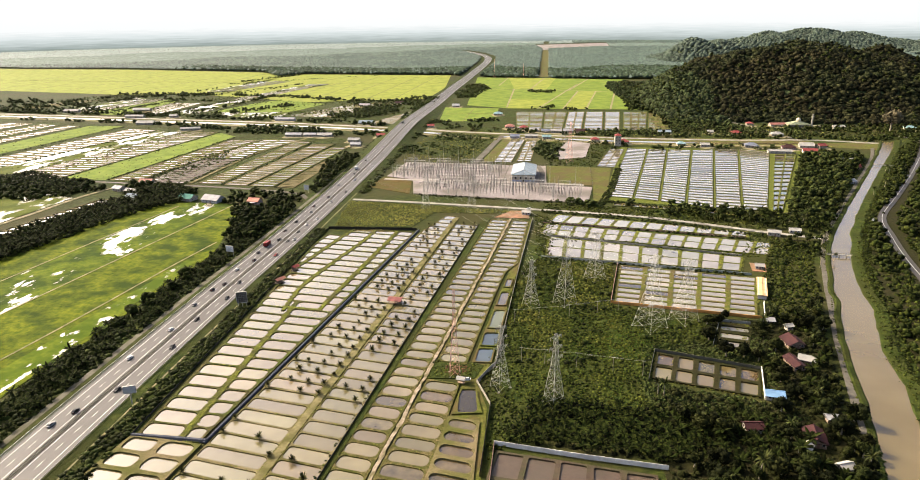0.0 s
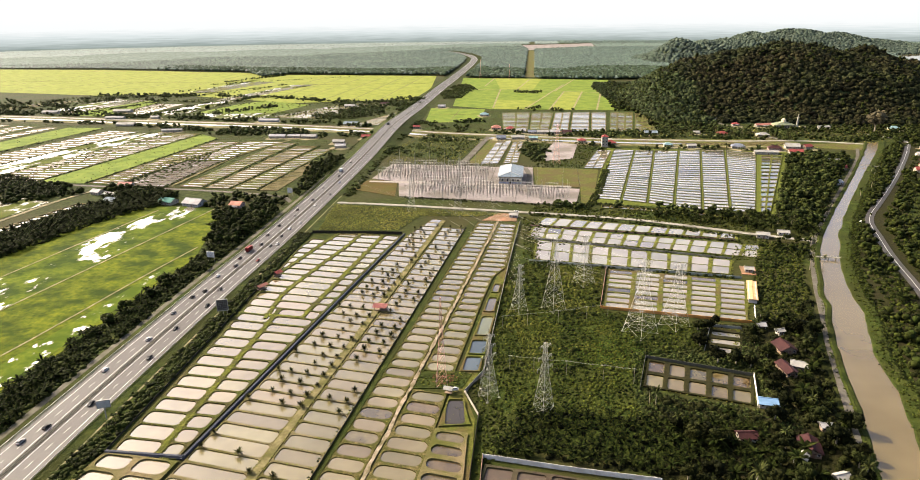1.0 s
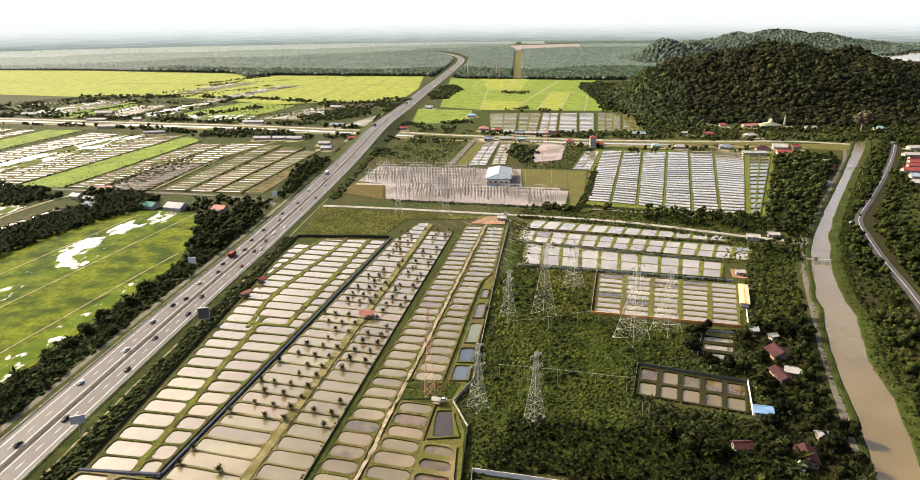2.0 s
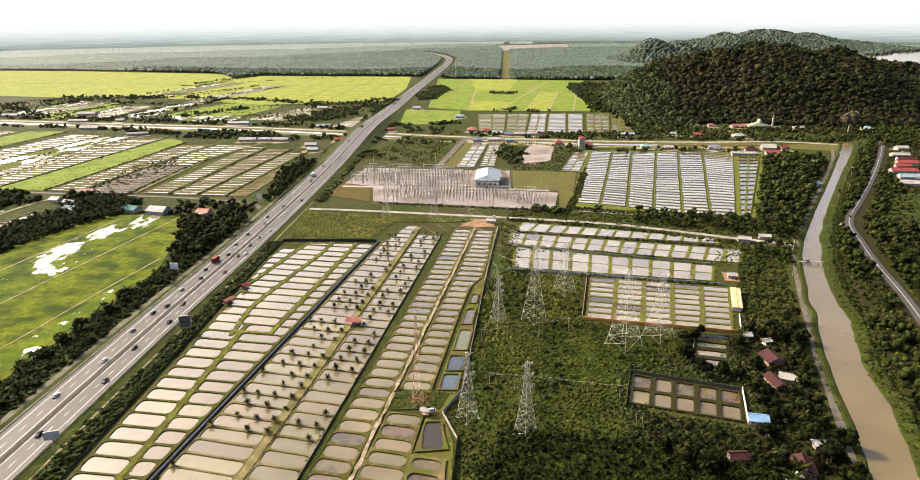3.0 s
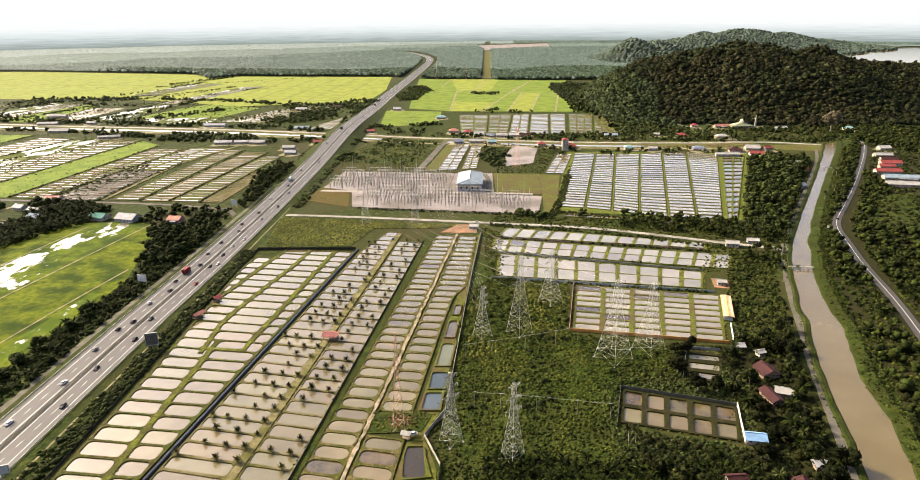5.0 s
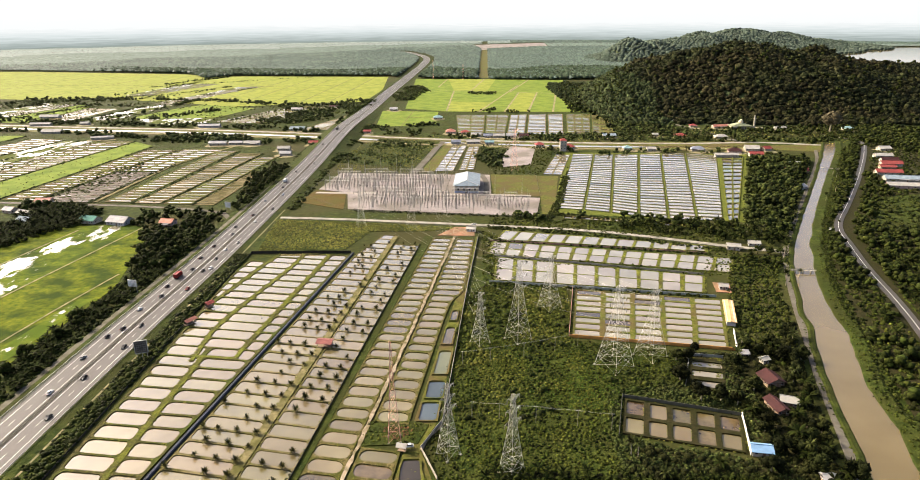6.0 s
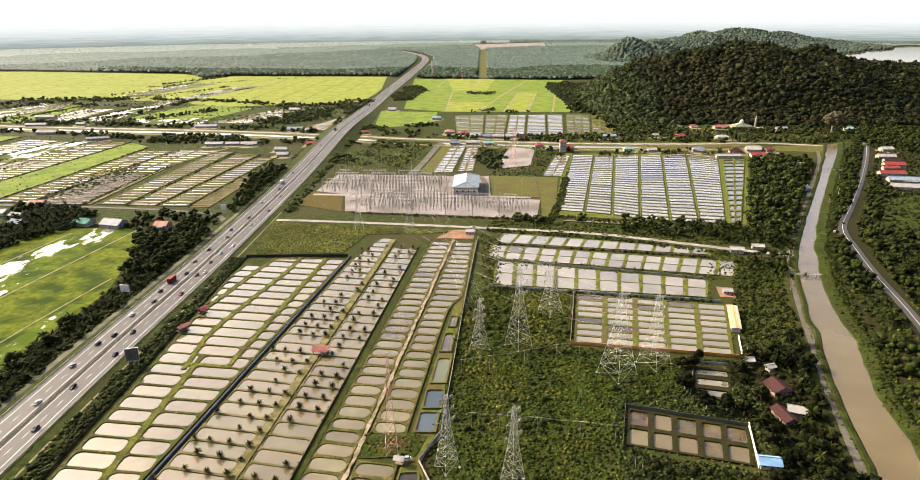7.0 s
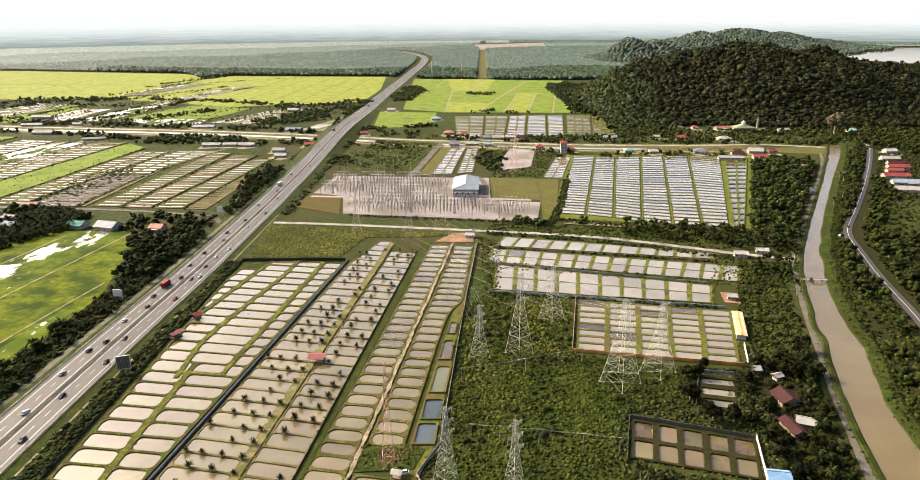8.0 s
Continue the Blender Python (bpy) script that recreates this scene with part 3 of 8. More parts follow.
def pond_field(label, cells, gap=0.9, radius=2.5, bund=None, top=0.85, level=0.25, pick=None, seed=1, single=True, wet=None):
    """A field of ponds: one earth bund with a sloped bank round every pond, and each pond's water."""
    rng = random.Random(seed)
    bund = bund or M_BUND
    field = tagged(new("pond_field"), label, "fish ponds", kind="structure")
    b, w = Build(), Build()
    for q, r, k in cells:
        ring = rounded(q, gap, radius, rng)
        n = len(ring)
        c = (sum(p[0] for p in ring) / n, sum(p[1] for p in ring) / n)
        cell = [q[2], q[3], q[0], q[1]]
        low = [(c[0] + (x - c[0]) * 0.985, c[1] + (y - c[1]) * 0.96) for x, y in ring]
        o = len(b.v)
        h = top + rng.uniform(-.06, .06)
        b.v += [(x, y, top) for x, y in cell] + [(x, y, h) for x, y in ring] + [(x, y, level - 0.2) for x, y in low] + [(x, y, -0.1) for x, y in cell]
        per = n // 4
        for s in range(4):
            for j in range(per):
                i0, i1 = s * per + j, (s * per + j + 1) % n
                if j < per - 1:
                    b.f.append((o + s, o + 4 + i1, o + 4 + i0))
                else:
                    b.f.append((o + s, o + (s + 1) % 4, o + 4 + i1, o + 4 + i0))
        for i0 in range(n):
            i1 = (i0 + 1) % n
            b.f.append((o + 4 + i0, o + 4 + i1, o + 4 + n + i1, o + 4 + n + i0))
        for s in range(4):
            b.f.append((o + (s + 1) % 4, o + s, o + 4 + 2 * n + s, o + 4 + 2 * n + (s + 1) % 4))
        mw = (pick(r, k, rng) if pick else None) or wet or M_WATER
        lv = level + rng.uniform(-.08, .08)
        wr = [(c[0] + (x - c[0]) * 0.995, c[1] + (y - c[1]) * 0.985, lv) for x, y in ring]
        if single:
            ob = new("pond", mesh_of("pond", wr, [tuple(range(n))], mw))
            ob.parent = field
        else:
            w.add(wr, [tuple(range(n))])
    b.i = [0] * len(b.f)
    part("bund", b, bund, field)
    if not single:
        tagged(part("pond_water", w, wet or M_WATER, field), kind="stuff")
    return field


def row_pick(share_d, share_g=0.0):
    def f(r, k, rng):
        t = rng.random()
        return M_WATER_D if t < share_d else M_WATER_G if t < share_d + share_g else None
    return f


def dyke1(y):
    return -131 + (y - 228) * 0.158


def dyke2(y):
    return -66.3 + (y - 286) * 0.1235


def row_edges(y, end, pitch):
    """Edges of successive pond rows from y to end; pitch: a function of y."""
    out = [y]
    while y < end:
        y += pitch(y)
        out.append(y)
    return out


def moss1(y):
    return -142.6 + (y - 229) * 0.026


def moss2(y):
    return float(np.interp(y, [360, 392, 413, 448, 482, 500, 530], [-143.5, -144.8, -141.5, -134.2, -126.5, -123.0, -119.6]))


def moss3(y):
    return -121.2 + (y - 365) * 0.129


def moss4(y):
    return -156.0 + (y - 442) * 0.205


def a_edge(y):
    return float(np.interp(y, [228, 330, 480, 515], [-163.4, -161.8, -161.8, -156.5]))


A_EDGES = row_edges(225.8, 520, lambda y: 10.37 if y < 360 else 10.85)
B_EDGES = row_edges(115.0, 575, lambda y: 9.58 if y < 300 else 10.2 if y < 400 else 11.0)
C_EDGES = row_edges(124.8, 556, lambda y: 9.45)


def lean(e, x, x0, s):
    """The rows run aslant: the y at x of the row edge whose y at x0 is e."""
    return e + s * (x - x0)


def field_a():
    for r, (e0, e1) in enumerate(zip(A_EDGES[:-1], A_EDGES[1:])):
        s = float(np.interp(e0, [230, 400], [-0.11, -0.18]))
        if e0 < 362:
            cols = [a_edge, moss1, lambda y: dyke1(y) - 2.0]
        elif moss4(e1) - a_edge(e1) < 4:
            cols = [a_edge, moss2, moss3, lambda y: dyke1(y) - 2.0]
        else:
            cols = [a_edge, moss4, moss2, moss3, lambda y: dyke1(y) - 2.0]
        for k in range(len(cols) - 1):
            q = [(f(e), lean(e, f(e), -130, s)) for f, e in ((cols[k], e0), (cols[k + 1], e0), (cols[k + 1], e1), (cols[k], e1))]
            top = q[2][1]
            if top < 523 and not (k == 0 and q[3][1] > 517):
                yield q, r, k


def field_a_near():
    for r in range(7):
        ya, yb = 227.0 - (r + 1) * 10.6, 227.0 - r * 10.6
        for k in range(2):
            f = [lambda y: dyke1(y) - 34.0, lambda y: dyke1(y) - 17.5, lambda y: dyke1(y) - 0.5]
            yield [(f[a](y), lean(y, f[a](y), -148, -0.13)) for a, y in ((k, ya), (k + 1, ya), (k + 1, yb), (k, yb))], r, k


def bpath(y):
    return -99.4 + (y - 206) * 0.1235


def b_left(y):
    return dyke1(y) + 2.6 if y < 522 else dyke1(522) + 2.6 + (y - 522) * 0.32


def field_b(side):
    for r, (e0, e1) in enumerate(zip(B_EDGES[:-1], B_EDGES[1:])):
        cols = [b_left, lambda y: bpath(y) - 2.0] if side == 0 else [lambda y: bpath(y) + 2.0, lambda y: dyke2(y) - 1.2]
        q = [(f(e), lean(e, f(e), -105, -0.21)) for f, e in ((cols[0], e0), (cols[1], e0), (cols[1], e1), (cols[0], e1))]
        if q[2][1] < (574 if side == 0 else 540) and q[1][0] - q[0][0] > 5:
            yield q, r, side


def c_line(x219, x560, y):
    return x219 + (x560 - x219) * (y - 219) / 341.0


def c_edge(y):
    return float(np.interp(y, [130, 222, 313, 402, 435, 456, 560], [-46, -33.8, -25.0, -14.2, -9.5, -0.8, 7.5]))


def field_c(col):
    for r, (e0, e1) in enumerate(zip(C_EDGES[:-1], C_EDGES[1:])):
        s = float(np.interp(e0, [250, 420], [-0.2, -0.14]))
        cols = {0: (lambda y: c_line(-72.2, -25.4, y), lambda y: c_line(-56, -9.5, y)), 1: (lambda y: c_line(-53.3, -6.5, y), c_edge), 2: (c_edge, lambda y: -16.0)}[col]
        q = [(f(e), lean(e, f(e), -50, s)) for f, e in ((cols[0], e0), (cols[1], e0), (cols[1], e1), (cols[0], e1))]
        mid = sum(p[1] for p in q) / 4
        if (col == 0 and mid < 557) or (col == 1 and mid < 557 and not 286 < mid < 304) or (col == 2 and mid < 256):
            yield q, r, col


M_BUND_A = mat("weedy_brown_bund", [(0.014, 0.012, 0.0045), (0.024, 0.022, 0.006), (0.042, 0.034, 0.013)], 0.4, 0.95, 0.5, 1.5, stain=(0.022, 0.027, 0.004), stain_scale=0.07, spec=0.04)
M_MOSS = mat("mossy_grass", [(0.026, 0.031, 0.003), (0.048, 0.053, 0.006), (0.076, 0.074, 0.014)], 0.5, 0.95, 0.6, 1.8, stain=(0.028, 0.026, 0.008), stain_scale=0.12, spec=0.04)
M_BUND_C = mat("mixed_bund", [(0.017, 0.015, 0.0045), (0.040, 0.034, 0.010), (0.092, 0.070, 0.034)], 0.8, 0.95, 0.6, 2.0, stain=(0.026, 0.027, 0.005), stain_scale=0.14, spec=0.04)
pond_field("long grid of muddy fish ponds with mossy green bunds", field_a(), (1.5, 0.62), 2.6, M_BUND_A, top=0.6, level=0.28, seed=3)
pond_field("bare-edged muddy fish ponds below a blue liner", field_a_near(), (1.3, 1.0), 3.0, M_BUND_B, seed=4)
pond_field("muddy fish ponds with coconut palms on the bunds", field_b(0), (0.5, 0.6), 2.0, M_BUND, top=0.6, level=0.28, seed=5)
pond_field("muddy fish ponds with coconut palms on the bunds", field_b(1), (0.5, 0.6), 2.0, M_BUND, top=0.6, level=0.28, seed=6)
pond_field("narrow round-cornered fish ponds along a dirt path", field_c(0), (0.95, 0.85), 3.0, M_BUND_C, pick=lambda r, k, g: M_WATER_D if g.random() < 0.16 else None, seed=7, top=0.62, level=0.28)
pond_field("narrow round-cornered fish ponds along a dirt path", field_c(1), (0.95, 0.85), 3.0, M_BUND_C, pick=lambda r, k, g: M_WATER_D if g.random() < 0.06 else None, seed=8, top=0.62, level=0.28)
pond_field("murky round-cornered ponds at the field's edge", field_c(2), (1.4, 1.4), 3.2, M_BUND_B, wet=M_WATER_D, seed=9, level=0.2)

EDGE_PONDS = [  # middle x, y, width, length, lean, water
    (-22.3, 267.0, 0, 0, 0, "t"), (-17.3, 310.5, 9.6, 16.0, 0.08, "s"), (-15.0, 329, 9.0, 16.5, 0.08, "s"),
    (-12.2, 355, 8.2, 25.0, 0.1, "g"), (-9.6, 385, 6.6, 22.0, 0.1, "d"), (-6.9, 411, 4.8, 15.0, 0.1, "d")]
M_WATER_S = water("slate_pond_water", (0.020, 0.027, 0.032), (0.030, 0.038, 0.044))
M_WATER_T = water("tea_brown_pond_water", (0.014, 0.011, 0.008), (0.022, 0.017, 0.013))
for k in (M_WATER_S, M_WATER_T):
    k.node_tree.nodes["Principled BSDF"].inputs["Specular IOR Level"].default_value = 0.3


def edge_ponds():
    cells = []
    for x, y, w, h, s, c in EDGE_PONDS:
        if c == "t":      # the widest one narrows away from the fence's bend
            cells.append((((-29, 254.8), (-15.2, 256.8), (-19.8, 277), (-26, 277)), len(cells), 0))
            continue
        cells.append((((x - w / 2 - s * h / 2, y - h / 2), (x + w / 2 - s * h / 2, y - h / 2), (x + w / 2 + s * h / 2, y + h / 2), (x - w / 2 + s * h / 2, y + h / 2)), len(cells), 0))
    pond_field("dark and green settling ponds beside the net fence", cells, 0.7, 1.8, M_BUND_G, seed=11, pick=lambda r, k, g: {"d": M_WATER_D, "s": M_WATER_S, "g": M_WATER_G, "t": M_WATER_T}[EDGE_PONDS[r][5]])


edge_ponds()

M_BUND_L = mat("lime_grass_dyke", [(0.024, 0.031, 0.004), (0.042, 0.049, 0.007), (0.060, 0.062, 0.012)], 0.3, 0.95, 0.4, 1.5, spec=0.04)
# right-hand fields
D_LINES = [((85, 640), (139, 890)), ((109, 634), (166, 885)), ((132, 625), (191, 884)), ((154, 613), (222, 882)), ((178, 605), (251, 886)), ((201, 599), (283, 890)), ((223, 596), (318, 872))]


def field_d():
    for k in range(6):
        (a0, a1), (b0, b1) = D_LINES[k], D_LINES[k + 1]
        n = 27
        for r in range(n):
            u0, u1 = r / n, (r + 1) / n
            g = 1.0
            A, B, C, D = lerp(a0, a1, u0), lerp(b0, b1, u0), lerp(b0, b1, u1), lerp(a0, a1, u1)
            yield ((A[0] + g, A[1]), (B[0] - g, B[1]), (C[0] - g, C[1]), (D[0] + g, D[1])), r, k


pond_field("wide field of narrow pale nursery ponds with green dykes", field_d(), (0.5, 1.25), 0.8, M_BUND_A, top=0.55, level=0.3, seed=12, pick=row_pick(0.05), wet=M_WATER_P)
pond_field("short nursery ponds at the field's edge", pond_cells(((226, 596), (236, 598), (349, 868), (322, 870)), 15, 2), (0.9, 1.5), 0.8, M_MOSS, seed=13, pick=row_pick(0.25, 0.2))
patch("ground_patch", [(80, 625), (240, 592), (358, 880), (132, 900)], 0.1, M_BUND_L, "grassy dykes of the nursery pond field", "grass")
pond_field("row of pale square fish ponds with grassy dykes", pond_cells(((24, 552), (181, 520), (186, 533), (33, 575)), 1, 12), (1.2, 0.8), 1.2, M_MOSS, top=0.5, level=0.34, wet=M_WATER_P, seed=14)
pond_field("two rows of pale square fish ponds with grassy dykes", pond_cells(((17, 518), (183, 477), (196, 505), (22, 546)), 2, 14), (1.3, 0.45), 1.2, M_MOSS, top=0.5, level=0.34, wet=M_WATER_P, seed=15, pick=row_pick(0.08, 0.0))
pond_field("two rows of pale square fish ponds with grassy dykes", pond_cells(((19, 467), (153, 443), (163, 471), (23, 511)), 2, 10, ), (1.3, 0.45), 1.2, M_MOSS, top=0.5, level=0.34, wet=M_WATER_P, seed=16)
pond_field("walled grid of oblong fish ponds with grassy dykes", pond_cells(((59, 385), (140, 368), (160, 431), (71, 449)), 8, 5), (1.5, 0.95), 0.8, M_BUND_G, top=0.6, level=0.3, wet=M_WATER_P, seed=17, pick=row_pick(0.10, 0.0))
pond_field("three pale ponds behind a low grey wall", pond_cells(((107, 329), (122, 325), (132, 353), (115, 357)), 3, 1), (1.0, 1.9), 0.8, M_SHADE, seed=18, wet=M_WATER_P)
pond_field("walled block of murky square ponds", pond_cells(((66, 293), (113, 279), (121, 304), (73, 320)), 2, 5), (1.2, 1.2), 1.0, M_SHADE, seed=19, pick=lambda r, k, g: M_WATER_D if (r and k != 1) or k == 3 else None)
pond_field("muddy drained ponds behind a white board wall", pond_cells(((-14, 196), (52, 190), (55, 219), (-8, 230)), 2, 5), 1.2, 1.0, M_MUD, seed=20, wet=M_MUD_WET)
for k, (x0, x1, X0, X1, c, m) in enumerate([(-8, 30, -12, 40, 2, "g"), (33, 62, 42, 82, 2, "g"), (65, 92, 85, 114, 2, "p"), (95, 124, 117, 148, 1, "p"), (127, 150, 151, 178, 1, "w"), (155, 190, 184, 226, 3, "g"), (193, 228, 229, 270, 3, "g")]):
    pond_field("distant %s ponds between dykes beside the canal" % ("weedy greenish" if m == "g" else "pale"), pond_cells(((x0, 1038), (x1, 1039), (X1, 1243), (X0, 1240)), 14, c), (1.2, 4.9 if m == "g" else 2.6), 1.0, M_BUND_G if m == "g" else M_BUND, top=0.45, level=0.3, seed=80 + k, pick=row_pick(0.35, 0.55) if m == "g" else row_pick(0.3, 0.1), wet=M_WATER)
pond_field("small nursery ponds beyond the substation", pond_cells(((-34, 795), (-12, 798), (6, 960), (-14, 962)), 18, 2), (0.7, 1.1), 1.0, M_BUND, top=0.55, level=0.3, wet=M_WATER_P, seed=24)
pond_field("small nursery ponds beyond the substation", pond_cells(((-6, 800), (12, 803), (22, 950), (8, 955)), 14, 2), (0.9, 2.0), 1.0, M_BUND, top=0.55, level=0.3, wet=M_WATER_P, seed=25)
pond_field("small nursery ponds beside a concrete drain", pond_cells(((88, 776), (109, 774), (135, 882), (118, 888)), 13, 2), (0.6, 0.9), 0.8, M_BUND, top=0.55, level=0.3, wet=M_WATER_P, seed=26)

# western strips
def strip(x0, x1, y0, y1, w):
    return ((x0 - w / 2, y0), (x0 + w / 2, y0), (x1 + w / 2, y1), (x1 - w / 2, y1))


for k, (quad, n, c, m) in enumerate([
        (((-707, 690), (-649, 680), (-584, 1020), (-640, 1032)), 26, 2, M_BUND), (((-590, 692), (-523, 688), (-474, 1005), (-532, 1008)), 28, 2, M_BUND_G), (((-458, 684), (-424, 680), (-386, 935), (-428, 938)), 24, 2, M_BUND_G),
        (((-412, 675), (-364, 672), (-354, 800), (-404, 804)), 13, 3, M_MUD), (((-402, 809), (-356, 806), (-324, 938), (-382, 942)), 10, 2, M_BUND_G), (((-350, 673), (-324, 671), (-301, 925), (-326, 927)), 25, 1, M_BUND_G),
        (((-319, 668), (-293, 666), (-263, 905), (-293, 907)), 24, 1, M_BUND), (((-289, 665), (-262, 663), (-238, 882), (-260, 884)), 21, 1, M_BUND_G), (((-258, 661), (-238, 659), (-228, 800), (-244, 801)), 18, 1, M_BUND),
        (((-800, 840), (-772, 836), (-745, 1060), (-772, 1066)), 18, 1, M_BUND), (((-860, 860), (-815, 850), (-790, 1070), (-830, 1080)), 18, 2, M_BUND_G), (((-930, 880), (-880, 870), (-850, 1085), (-900, 1095)), 17, 2, M_BUND)]):
    pond_field("%s of pale ponds between palm-lined dykes" % ("weedy block" if m is M_MUD else "long strip"), pond_cells(quad, n, c), (1.6, 3.6 if m is M_MUD else 3.1), 1.0, m, top=0.6, level=0.3, seed=30 + k, pick=row_pick(0.12, 0.08), single=k < 7)
for k, (quad, n, c, m) in enumerate([
        (((-870, 1222), (-836, 1216), (-790, 1442), (-828, 1448)), 15, 2, M_BUND_G), (((-745, 1182), (-685, 1175), (-676, 1366), (-742, 1376)), 13, 3, M_BUND), (((-772, 1588), (-722, 1574), (-648, 1850), (-700, 1862)), 20, 3, M_BUND_G),
        (((-640, 1432), (-604, 1424), (-508, 1780), (-540, 1790)), 24, 1, M_BUND), (((-425, 1182), (-335, 1165), (-262, 1366), (-338, 1378)), 17, 4, M_BUND_G), (((-257, 1098), (-192, 1092), (-178, 1252), (-204, 1258)), 14, 2, M_BUND), (((-1040, 1290), (-980, 1284), (-935, 1426), (-990, 1432)), 14, 3, M_BUND_G)]):
    pond_field("long strip of pale ponds between palm-lined dykes", pond_cells(quad, n, c), (1.6, 3.4), 1.0, m, top=0.45, level=0.3, seed=50 + k, pick=row_pick(0.12, 0.08), single=False)
road("path", [(-359, 672), (-355, 760), (-353, 810), (-347, 866), (-317, 951)], 4.2, 0.68, M_STRAW, "pale raised dirt path between pond strips", "path")
pond_field("row of shallow pale ponds below the nursery field", pond_cells(((86, 606), (150, 592), (152, 600), (88, 615)), 1, 8), (0.8, 1.0), 0.8, M_BUND_G, seed=46, pick=row_pick(.3, .2))
pond_field("row of shallow pale ponds below the nursery field", pond_cells(((150, 590), (206, 574), (208, 580), (152, 597)), 1, 7), (0.8, 0.8), 0.8, M_BUND_G, seed=47, pick=row_pick(.3, .2))
pond_field("single row of pale ponds under a palm belt", pond_cells(strip(-439, -411, 478, 603, 14), 11, 1), (0.7, 1.2), 1.0, M_BUND, seed=45)

